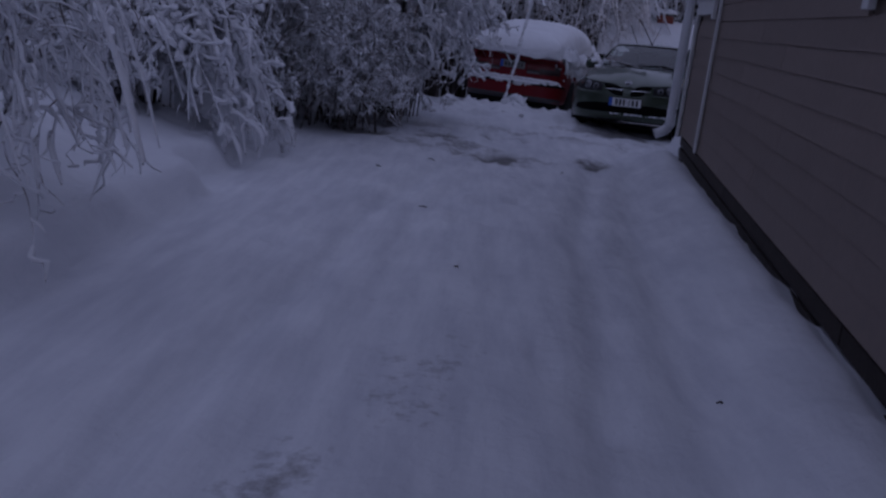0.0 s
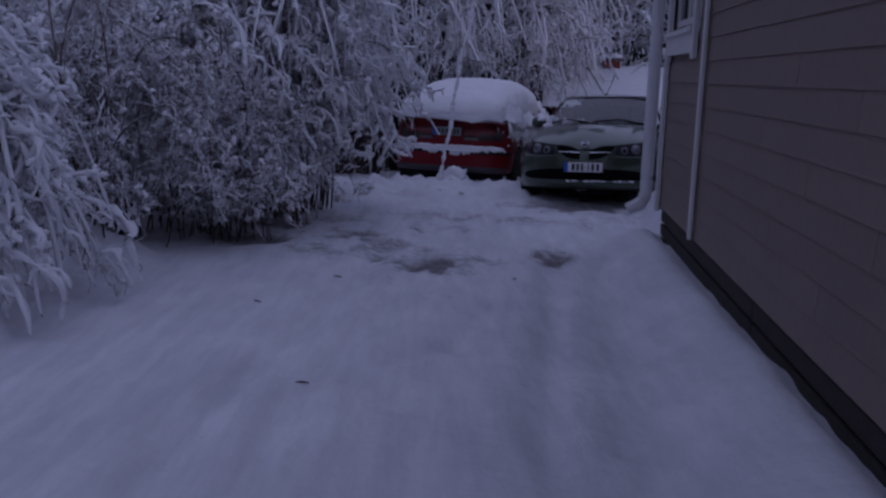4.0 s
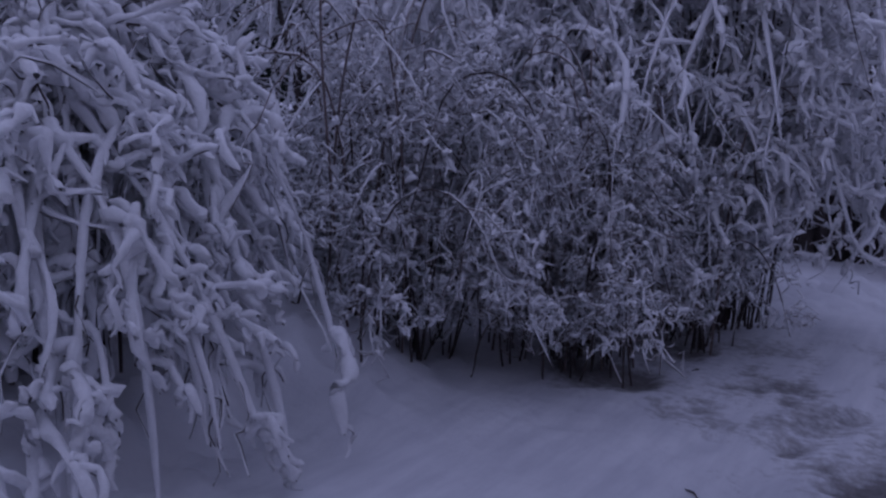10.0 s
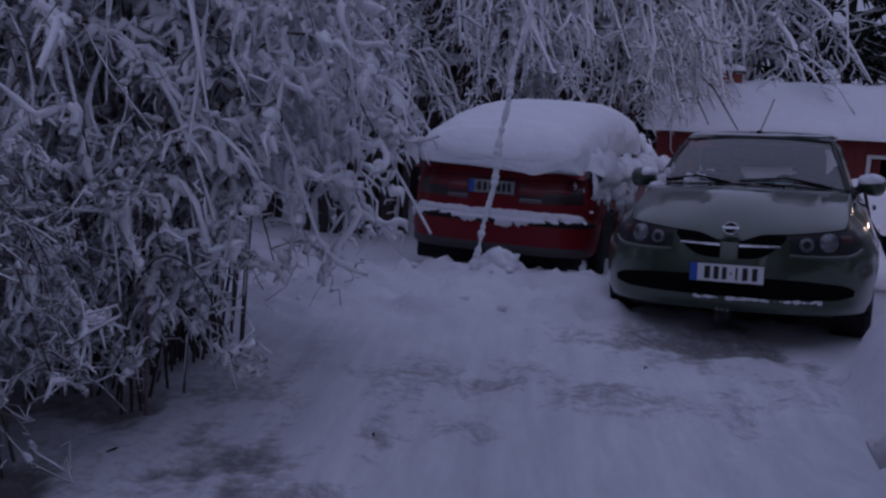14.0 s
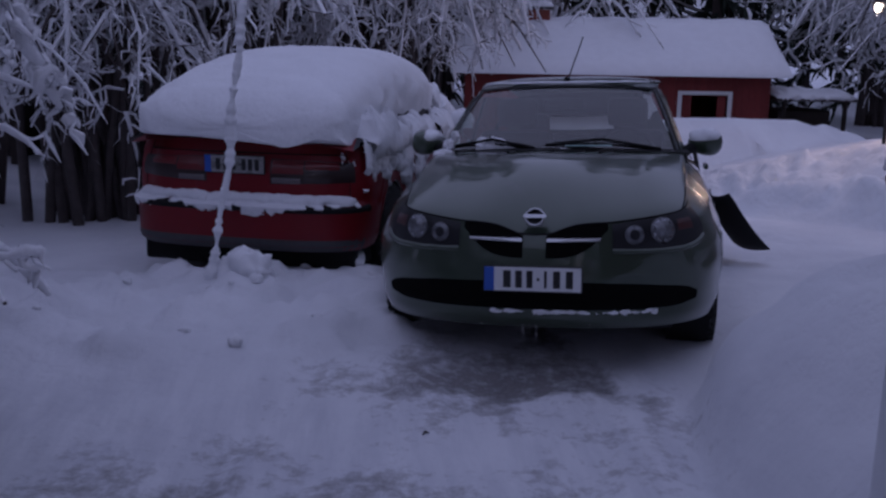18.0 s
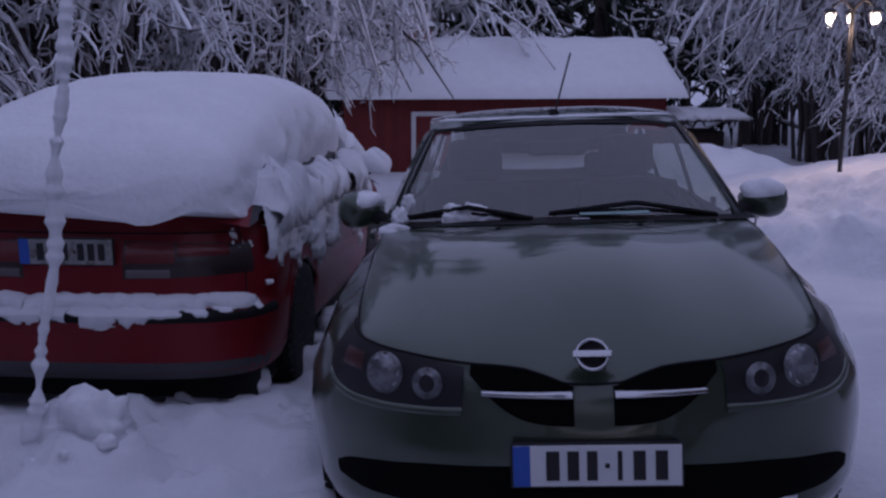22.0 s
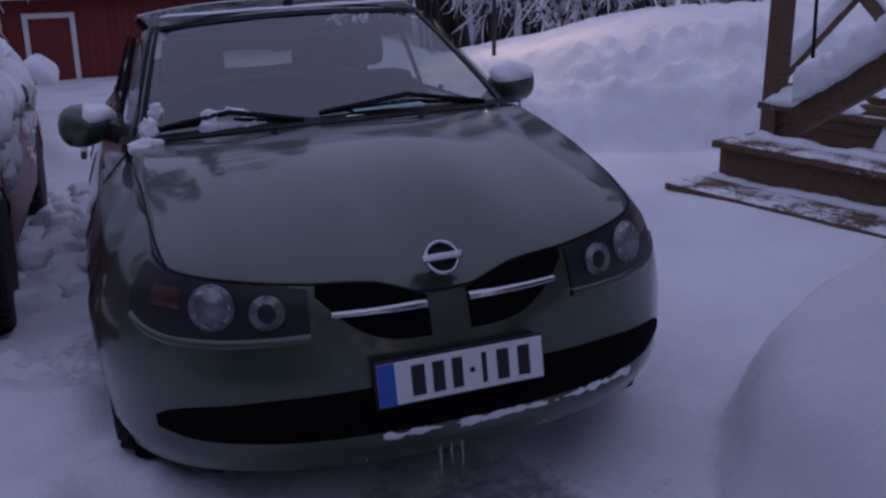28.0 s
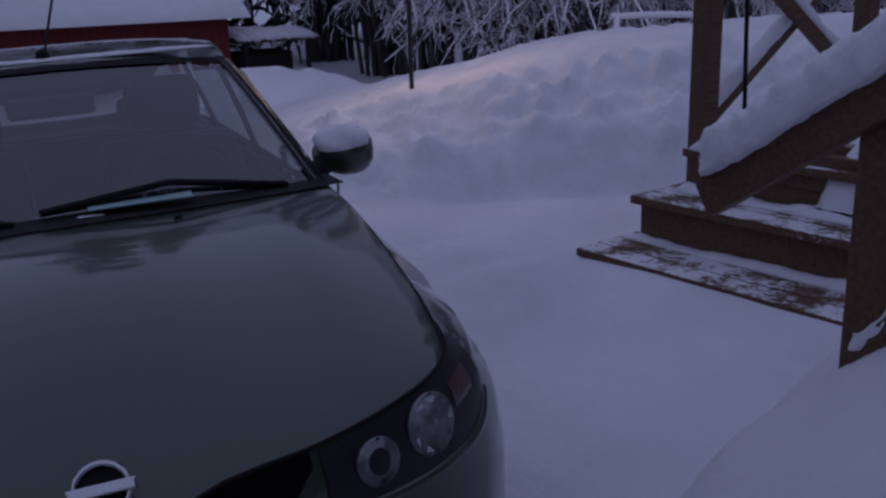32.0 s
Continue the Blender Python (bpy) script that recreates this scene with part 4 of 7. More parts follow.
for x0, x1, z0, z1 in ((0.36, 0.46, 0.55, 1.50), (1.58, 1.68, 0.55, 1.50), (0.46, 1.58, 1.41, 1.50), (0.46, 1.58, 0.55, 0.63)):
    part("frame", bx((x0 + WX, -0.02, z0 + WZ), (x1 + WX, 0.03, z1 + WZ), 0.004), M["white_paint"], sw)
part("curtain", bx((0.50 + WX, 0.11, 0.62 + WZ), (0.72 + WX, 0.125, 1.42 + WZ), 0.0), M["red_board"], sw)
part("curtain", bx((1.36 + WX, 0.11, 0.62 + WZ), (1.56 + WX, 0.125, 1.42 + WZ), 0.0), M["red_board"], sw)
door = part("door", bx((-3.0, -0.03, 0.0), (-2.2, 0.0, 1.62), 0.004), M["red_board"], shed)
for x0, x1, z0, z1 in ((-3.1, -3.0, 0, 1.72), (-2.2, -2.1, 0, 1.72), (-3.0, -2.2, 1.62, 1.72)):
    part("casing", bx((x0, -0.045, z0), (x1, 0.0, z1), 0.004), M["white_paint"], door)
for s in (0, 1):
    y0, y1 = (-0.35, SD / 2) if s == 0 else (SD + 0.35, SD / 2)
    z0 = SE - 0.35 * (SRG - SE) / (SD / 2)
    part("roof", beam((SW0 - 0.3, (y0 + y1) / 2, (z0 + SRG) / 2), (SW1 + 0.3, (y0 + y1) / 2, (z0 + SRG) / 2), math.hypot(y1 - y0, SRG - z0), 0.06, 0.0, (0, (1 if s else -1) * (SRG - z0), abs(y1 - y0))), M["roofing"], shed)
n = 40
xs, vv = np.linspace(SW0 - 0.36, SW1 + 0.36, n), np.linspace(0, 1, 15)
sec = []
for v_ in vv:
    y = -0.40 + v_ * (SD + 0.8)
    sec.append((y, SRG - abs(y - SD / 2) * (SRG - (SE - 0.23)) / (SD / 2 + 0.35)))
rows = []
for i, x in enumerate(xs):
    e = min(1, min(i, n - 1 - i) / 1.5 + 0.25)
    top = [(x, y, z + 0.06 + 0.20 * e * (0.35 if j in (0, 14) else 1.0) + 0.02 * math.sin(i * 1.3 + j)) for j, (y, z) in enumerate(sec)]
    rows.append([(x, sec[0][0], sec[0][1] + 0.035)] + top + [(x, sec[-1][0], sec[-1][1] + 0.035)])
raw("roof_snow", np.array(rows).reshape(-1, 3), grid_faces(n, 17, flip=True), M["snow"], shed, "smooth deep snow on the roof")
chim = part("chimney", bx((-3.0, 1.6, 2.5), (-2.45, 2.1, 3.55), 0.01), M["red_brick"], shed, "red brick chimney")
part("cap", bx((-3.08, 1.52, 3.55), (-2.37, 2.18, 3.62), 0.006), M["roofing"], chim)
raw("cap_snow", *snow_strip((-3.08, 1.85, 3.62), (-2.37, 1.85, 3.62), 0.62, 0.16, seed=31), M["snow"], chim)
lean = thing("woodpile_roof", "small lean-to roof with snow beside the shed", "lean-to", pose(10.8, 29.6, -1.0, 0, 0, -6))
part("roof", bx((-0.2, -0.6, 1.15), (1.5, 1.4, 1.21), 0.01), M["roofing"], lean)
raw("roof_snow", *snow_strip((-0.2, 0.3, 1.21), (1.5, 0.3, 1.21), 1.9, 0.17, seed=33), M["snow"], lean)
for x in (0.0, 1.3):
    part("post", bx((x, -0.4, 0), (x + 0.08, -0.32, 1.15), 0.004), M["dark_base"], lean)
part("stack", bx((0.1, 0.2, 0), (1.25, 1.2, 0.9), 0.03), M["dark_base"], lean)

# ---- garden lamp, lit ----
LX, LY = 7.50, 19.4
LZ = gz(LX, LY) - 0.06
lamp = thing("garden_lamp", "black three-armed garden lamp, lit warm", "lamp", pose(LX, LY, LZ, 0, 0, 20))
raw("pole", *bent_pipe([(0, 0, z) for z in np.linspace(-0.3, 1.62, 8)], 0.022, 12), M["black_metal"], lamp)
raw("base", *bent_pipe([(0, 0, -0.3), (0, 0, 0.02), (0, 0, 0.03)], 0.045, 12), M["black_metal"], lamp)
for k in range(3):
    a = k * 2 * math.pi / 3 - 1.45
    dx, dy = math.cos(a), math.sin(a)
    reach = 0.24
    pts = [(dx * reach * s, dy * reach * s, 1.60 + 0.10 * math.sin(s * math.pi)) for s in np.linspace(0, 1, 8)]
    arm = raw("arm", *bent_pipe(pts, 0.011, 8), M["black_metal"], lamp)
    hx, hy, hz = dx * reach, dy * reach, 1.60
    prof = [(0.012, 0.035), (0.035, 0.03), (0.065, 0.0), (0.070, -0.01)]
    P = np.array([[(hx, hy, hz + z) for r_, z in prof]])
    raw("hood", *tubes(P, np.array([[r_ for r_, z in prof]]), 14), M["black_metal"], arm)
    zs = np.linspace(-0.012, -0.15, 8)
    P = np.array([[(hx, hy, hz + z) for z in zs]])
    sh = raw("shade", *tubes(P, np.array([0.066 * np.cos(np.linspace(0, 1.35, 8))]), 16), M["lamp_glass"], arm, "clear glass shade")
    sh.visible_shadow = False
    P = np.array([[(hx, hy, hz + z) for z in (-0.02, -0.045, -0.085, -0.115)]])
    raw("bulb", *tubes(P, np.array([[0.012, 0.030, 0.030, 0.006]]), 12), M["bulb"], arm, "glowing warm bulb")
    light = bpy.data.lights.new("lamp_light", "POINT")
    light.energy, light.color, light.shadow_soft_size = 8.0, (1.0, 0.66, 0.36), 0.05
    lo = new("lamp_light", light)
    lo.parent = lamp
    lo.location = (hx, hy, hz - 0.19)

# ---- open woodshed behind the red car ----
ws = thing("woodshed", "dark open woodshed with snow on its roof", "shed", pose(-1.6, 22.4, -0.75, 0, 0, 4))
for x in (-3.2, -1.3, 0.55, 2.2):
    part("post", bx((x, 0, 0), (x + 0.14, 0.14, 2.35), 0.01), M["dark_base"], ws)
    part("post", bx((x, 2.6, 0), (x + 0.14, 2.74, 2.75), 0.01), M["dark_base"], ws)
for i in range(14):
    part("board", bx((-3.2 + i * 0.4, 2.75, 0.0), (-3.2 + i * 0.4 + 0.37, 2.79, 1.3), 0.0), M["dark_base"], ws)
part("beam", bx((-3.4, -0.02, 2.35), (2.6, 0.16, 2.52), 0.01), M["dark_base"], ws)
part("roof", beam((-3.6, 1.35, 2.72), (2.8, 1.35, 2.72), 3.7, 0.06, 0.0, (0, -0.14, 1)), M["roofing"], ws)
raw("roof_snow", *snow_strip((-3.6, 1.35, 2.74), (2.8, 1.35, 2.74), 3.75, 0.42, seed=41, sides=13, lump=0.06), M["snow"], ws)
for k in range(3):
    part("firewood", bx((-3.0 + k * 1.9, 1.2, 0), (-3.0 + k * 1.9 + 1.5, 2.5, 1.1 + 0.2 * k), 0.05), M["dark_base"], ws)

# ---- snow-covered swing frame across the yard ----
swing = thing("swing_frame", "swing frame coated in snow", "swing", pose(11.45, 20.38, gz(11.45, 20.38) - 0.15, 0, 0, -51))
TOP = 0.80 - gz(11.45, 20.38) + 0.15
for x in (0.0, 1.10):
    for s in (-0.28, 0.28):
        raw("leg", *bent_pipe([(x + 0.1 * s, s, 0), (x, 0, TOP)], 0.035, 8), M["snow"], swing)
raw("crossbar", *bent_pipe([(-0.08, 0, TOP), (0.55, 0, TOP + 0.01), (1.2, 0, TOP)], 0.040, 8), M["snow"], swing)

# ---- cars ----


def half_outline(length, width, n_front, a_front, n_rear, a_rear):
    """Half of a car's plan from the middle of the near end, along its right flank, to the middle of the far end."""
    w = width / 2
    t = np.linspace(0, math.pi / 2, 34)
    f = np.stack([w * np.sin(t) ** (2 / n_front), a_front * (1 - np.cos(t) ** (2 / n_front))], -1)
    side = np.stack([np.full(40, w), np.linspace(a_front, length - a_rear, 42)[1:-1]], -1)
    r = np.stack([w * np.sin(t[::-1]) ** (2 / n_rear), length - a_rear * (1 - np.cos(t[::-1]) ** (2 / n_rear))], -1)
    return np.concatenate([f, side, r])


class Shell:
    """The lower body's skin: rows of height over the plan's outline, with wheel arches cut from its foot."""

    def __init__(self, outline, low, top, inset, wheels, arch, swell=0.0):
        self.o = outline
        d = np.gradient(outline, axis=0)
        self.n = np.stack([d[:, 1], -d[:, 0]], -1)
        self.n /= np.linalg.norm(self.n, axis=1, keepdims=True) + 1e-9
        self.n[0], self.n[-1] = (0, -1), (0, 1)
        y = outline[:, 1]
        self.zl, self.zt = low(outline), top(outline)
        flank = np.abs(self.n[:, 0]) > 0.75
        for yw in wheels:
            k = arch**2 - (y - yw) ** 2
            self.zl = np.where(flank & (k > 0), np.maximum(self.zl, 0.30 + np.sqrt(np.maximum(k, 0))), self.zl)
        self.inset = inset

    def at(self, i, z, off=0.0):
        """Place on the skin at outline index i (may be between) and height z."""
        i = np.asarray(i, float)
        k = np.arange(len(self.o))
        get = lambda q: np.interp(i, k, q)
        ox, oy, nx, ny = get(self.o[:, 0]), get(self.o[:, 1]), get(self.n[:, 0]), get(self.n[:, 1])
        v = np.clip((z - get(self.zl * 0 + 0.2)) / (get(self.zt) - 0.2), 0, 1)
        d = off - self.inset(v, np.abs(ny), oy)
        return np.stack([ox + nx * d, oy + ny * d, np.broadcast_to(z, ox.shape)], -1)

    def grid(self, rows=22):
        k = np.arange(len(self.o))
        out = []
        for r in np.linspace(0, 1, rows):
            out.append(self.at(k, self.zl + (self.zt - self.zl) * r))
        return np.array(out)

    def index(self, x, far=False):
        """Outline index at half-width x on the near end."""
        h = 40
        return np.interp(np.abs(x), self.o[:h, 0], np.arange(h))


def mirror_grid(G):
    """A grid (rows, cols, 3) from the middle outwards, doubled to both sides of x = 0."""
    L = G[:, 1:][:, ::-1] * np.array([-1, 1, 1])
    return np.concatenate([L, G], 1)


def sheet(name, G, material, parent, label="", flip=False, thick=0.0):
    G = np.asarray(G)
    f = grid_faces(G.shape[0], G.shape[1], flip=flip)
    ob = raw(name, G.reshape(-1, 3), f, material, parent, label)
    if thick:
        md = ob.modifiers.new("thickness", "SOLIDIFY")
        md.thickness, md.offset = thick, -1
    return ob


def skin_patch(shell, name, side, x0, x1, ztop, zbot, material, parent, label="", off=0.004, nu=22, nv=7):
    """A piece laid onto the near end's skin between two curves of height over the half-width."""
    u = np.linspace(x0, x1, nu)
    i = shell.index(u)
    rows = []
    for v in np.linspace(0, 1, nv):
        z = zbot(u) * (1 - v) + ztop(u) * v
        bulge = off * (0.3 if v in (0.0, 1.0) else 1.0)
        p = shell.at(i, z, bulge)
        p[:, 0] *= side
        rows.append(p)
    return sheet(name, np.array(rows), material, parent, label, flip=side < 0)


def curve(xs, zs):
    return lambda u: sum(np.interp(np.abs(u) + d, xs, zs) for d in np.linspace(-0.022, 0.022, 7)) / 7


def wheel(parent, x, y, r=0.30, w=0.19):
    s = 1 if x > 0 else -1
    prof = [(0.55, 0.0), (0.80, 0.0), (0.93, 0.02), (1.0, 0.16), (1.0, 0.84), (0.93, 0.98), (0.80, 1.0), (0.55, 1.0)]
    P = np.array([[(x - s * w * t, y, r) for _, t in prof]])
    hub = raw("wheel", *tubes(P, np.array([[r * k for k, _ in prof]]), 36), M["rubber"], parent, "winter tyre on a steel rim")
    prof = [(0.60, 0.06), (0.57, 0.10), (0.50, 0.16), (0.2, 0.14), (0.17, 0.05), (0.01, 0.04)]
    P = np.array([[(x - s * w * t, y, r) for _, t in prof]])
    raw("rim", *tubes(P, np.array([[r * k for k, _ in prof]]), 24), M["alloy"], hub)
    # tread blocks round the tyre
    vs, fs = [], []
    for k in range(44):
        a0, a1 = (k + 0.12) / 44 * 2 * math.pi, (k + 0.72) / 44 * 2 * math.pi
        for lo, hi in ((0.05, 0.27), (0.32, 0.48), (0.52, 0.68), (0.73, 0.95)):
            b = len(vs)
            for a in (a0, a1):
                for t in (lo, hi):
                    for rr in (r * 0.985, r * 1.018):
                        vs.append((x - s * w * t, y + rr * math.cos(a), r + rr * math.sin(a)))
            fs += [(b, b + 2, b + 3, b + 1), (b + 4, b + 5, b + 7, b + 6), (b + 1, b + 3, b + 7, b + 5), (b, b + 1, b + 5, b + 4), (b + 2, b + 6, b + 7, b + 3)]
    raw("tread", vs, fs, M["rubber"], hub, smooth=False)
    return hub


def seam(points, parent, r=0.004, material="black_plastic", name="seam"):
    return raw(name, *bent_pipe(points, r, 6), M[material], parent)


def disc(name, c, axis, radius, depth, material, parent, label="", prof=None, seg=24):
    """A turned piece: radii and depths along the axis from c."""
    c, ax = np.array(c, float), np.array(axis, float) / np.linalg.norm(axis)
    prof = prof or [(1.0, 0.0), (0.98, 0.4), (0.80, 0.9), (0.01, 1.0)]
    P = np.array([[c + ax * depth * d for r_, d in prof]])
    return raw(name, *tubes(P, np.array([[radius * r_ for r_, d in prof]]), seg), M[material], parent, label)


def plate(parent, w, h, m, bars, face="plate_white"):
    pl = part("licence_plate", bx((-w / 2, -0.006, -h / 2), (w / 2, 0.006, h / 2), 0.004, m), M["plate_black"], parent, "white licence plate with a blue band")
    part("plate_face", bx((-w / 2 + 0.006, -0.009, -h / 2 + 0.006), (w / 2 - 0.006, -0.006, h / 2 - 0.006), 0.001, m), M[face], pl)
    part("blue_band", bx((-w / 2 + 0.006, -0.011, -h / 2 + 0.006), (-w / 2 + 0.05, -0.009, h / 2 - 0.006), 0.001, m), M["plate_blue"], pl)
    for x0, x1, z0, z1 in bars:
        part("mark", bx((x0, -0.0115, z0), (x1, -0.009, z1), 0.0, m), M["plate_black"], pl)
    return pl


GREEN = Matrix.Translation((2.432, 13.235, 0.0)) @ pose(0, 0, 0, 0, 0, -17) @ pose(0, 0, 0, -4.0, 0, 0) @ pose(0, 0, 0, 0, -2.25, 0)
green = thing("car", "dark green hatchback car, cleared of snow", "car", GREEN)
GO = half_outline(4.18, 1.75, 2.5, 0.80, 2.9, 0.55)


def g_top(o):
    y = o[:, 1]
    front = np.interp(np.abs(o[:, 0]), [0, 0.07, 0.12, 0.17, 0.25, 0.338, 0.45, 0.57, 0.71, 0.78, 0.853], [0.640, 0.642, 0.662, 0.682, 0.692, 0.695, 0.706, 0.720, 0.738, 0.760, 0.82])
    back = np.interp(y, [0.3, 0.8, 1.2, 2.4, 3.6, 4.18], [0.78, 0.855, 0.91, 0.955, 0.985, 0.98])
    return np.where(y < 0.78, np.minimum(front, back + 0.2), back)


def g_inset(v, end, y):
    front = np.interp(v, [0, 0.12, 0.30, 0.52, 0.70, 0.90, 1.0], [0.055, 0.015, 0.0, 0.0, 0.012, 0.032, 0.052])
    flank = np.interp(v, [0, 0.15, 0.45, 0.62, 0.85, 1.0], [0.05, 0.015, 0.0, 0.010, 0.080, 0.185])
    e = smooth(0.15, 0.85, end) * np.where(y < 2, 1.0, 0.5)
    return front * e + flank * (1 - e)


gs = Shell(GO, lambda o: np.full(len(o), 0.215), g_top, g_inset, (0.86, 3.40), 0.335)
G = gs.grid(26)
body = sheet("body", mirror_grid(G), M["green_paint"], green, "dark green metallic paint")
edge = G[-1]
# bonnet: columns from the front edge back to the cowl
kb = np.where(edge[:, 1] < 1.13)[0]


def cowl(x):
    q = (np.asarray(x) / 0.74) ** 2
    return 1.00 + 0.19 * q, 0.968 - 0.022 * q


cols = []
for k in kb:
    x, y, z = edge[k]
    cy, cz = cowl(x)
    v = np.linspace(0, 1, 22) ** 1.7
    cy = max(cy, y)
    yy = y + (cy - y) * v
    nose = 0.012
    nose = min(nose, max(cz - z, 0.0) * 0.5)
    ridge = 0.010 * math.exp(-(((abs(x) - 0.50) / 0.08) ** 2)) * np.sin(np.pi * v)
    zz = z + nose * (1 - np.exp(-(yy - y) / 0.035)) + (cz - z - nose) * (1 - (1 - v) ** (1.55 + 0.65 * math.exp(-((x / 0.45) ** 2)))) + ridge
    xx = x * (1 - 0.03 * v)
    cols.append(np.stack([xx, yy, zz], -1))
B = np.array(cols).transpose(1, 0, 2)
bonnet = sheet("bonnet", mirror_grid(B), M["green_paint"], green, "green bonnet that mirrors the trees")
for sgn in (-1, 1):
    pts = []
    for q in np.linspace(0, 1, 18):
        x = 0.645 + 0.055 * q**0.7
        f0 = 21 * q
        r0 = min(int(f0), 20)
        row = B[r0] * (1 - f0 + r0) + B[r0 + 1] * (f0 - r0)
        pts.append((sgn * x, float(np.interp(x, row[:, 0], row[:, 1])), float(np.interp(x, row[:, 0], row[:, 2])) + 0.001))
    seam(pts, bonnet, 0.0035)
# scuttle under the windscreen
xs = np.linspace(-0.72, 0.72, 25)
cy, cz = cowl(xs)
sheet("scuttle", np.array([np.stack([xs, cy - 0.01, cz + 0.004], -1), np.stack([xs * 0.99, cy + 0.06, cz + 0.010], -1), np.stack([xs * 0.98, cy + 0.12, cz + 0.016], -1)]), M["black_plastic"], green)

# windows and roof
u = np.linspace(-1, 1, 25)


def ws_pt(u, v):
    x = (0.665 - 0.140 * v) * u
    y = 1.065 + 0.14 * u**2 + (0.66 - 0.07 * u**2) * v
    z = 0.957 - 0.015 * u**2 + (0.375 - 0.010 * u**2) * (v + 0.07 * v * (1 - v) * 2)
    return np.stack([x, y, z + 0 * u], -1)


screen = sheet("windscreen", np.array([ws_pt(u, v) for v in np.linspace(0, 1, 12)]), M["glass"], green, "clean glass windscreen", flip=True)
screen.visible_shadow = False
for sgn in (-1, 1):
    v = np.linspace(-0.03, 1.02, 16)
    a = np.array([ws_pt(np.array([sgn * 0.965]), q)[0] for q in v])
    b = np.array([ws_pt(np.array([sgn * 1.0]), q)[0] + np.array([sgn * 0.015, 0.03, -0.004]) for q in v])
    c = b + np.array([sgn * 0.030, 0.055, -0.012])
    sheet("trim", np.array([a + (0, -0.005, 0.003), b + (0, -0.008, 0.003)]), M["black_plastic"], green, flip=sgn > 0)
    sheet("pillar", np.array([b + (0, -0.006, 0.002), c, c + (-sgn * 0.01, 0.03, -0.01)]), M["green_paint"], green, flip=sgn > 0)
sheet("visor_band", np.array([ws_pt(u * 0.97, v) + np.array([0, -0.004, 0.003]) for v in (0.955, 0.98, 1.0)]), M["black_plastic"], green)
ry = np.linspace(0, 1, 16)
roof = []
for q in ry:
    p0 = ws_pt(u, 1.0)
    y = p0[:, 1] * (1 - q) + (3.55 - 0.10 * u**2) * q
    hw = np.interp(q, [0, 0.3, 0.7, 1], [0.540, 0.568, 0.555, 0.510])
    z = p0[:, 2] * 0 + np.interp(q, [0, 0.12, 0.35, 0.7, 1], [1.336, 1.376, 1.402, 1.385, 1.315]) - 0.036 * np.abs(u) ** 3
    roof.append(np.stack([hw * u, y, z], -1))
roof_ob = sheet("roof", np.array(roof), M["green_paint"], green, "green roof with a dusting of snow")
raw("roof_frost", *snow_strip((-0.50, 1.80, 1.346), (0.50, 1.80, 1.346), 0.05, 0.010, seed=51, lump=0.5), M["snow"], roof_ob)
back = [roof[-1]]
for q in (0.25, 0.5, 0.75, 1.0):
    back.append(np.stack([(0.510 + 0.18 * q) * u, 3.55 - 0.10 * u**2 + 0.45 * q, 1.315 - 0.036 * np.abs(u) ** 3 - 0.36 * q], -1))
rear_glass = sheet("rear_window", np.array(back), M["glass"], green, flip=True)
rear_glass.visible_shadow = False
kd = np.where((edge[:, 1] > 1.13) & (edge[:, 1] < 4.15))[0]
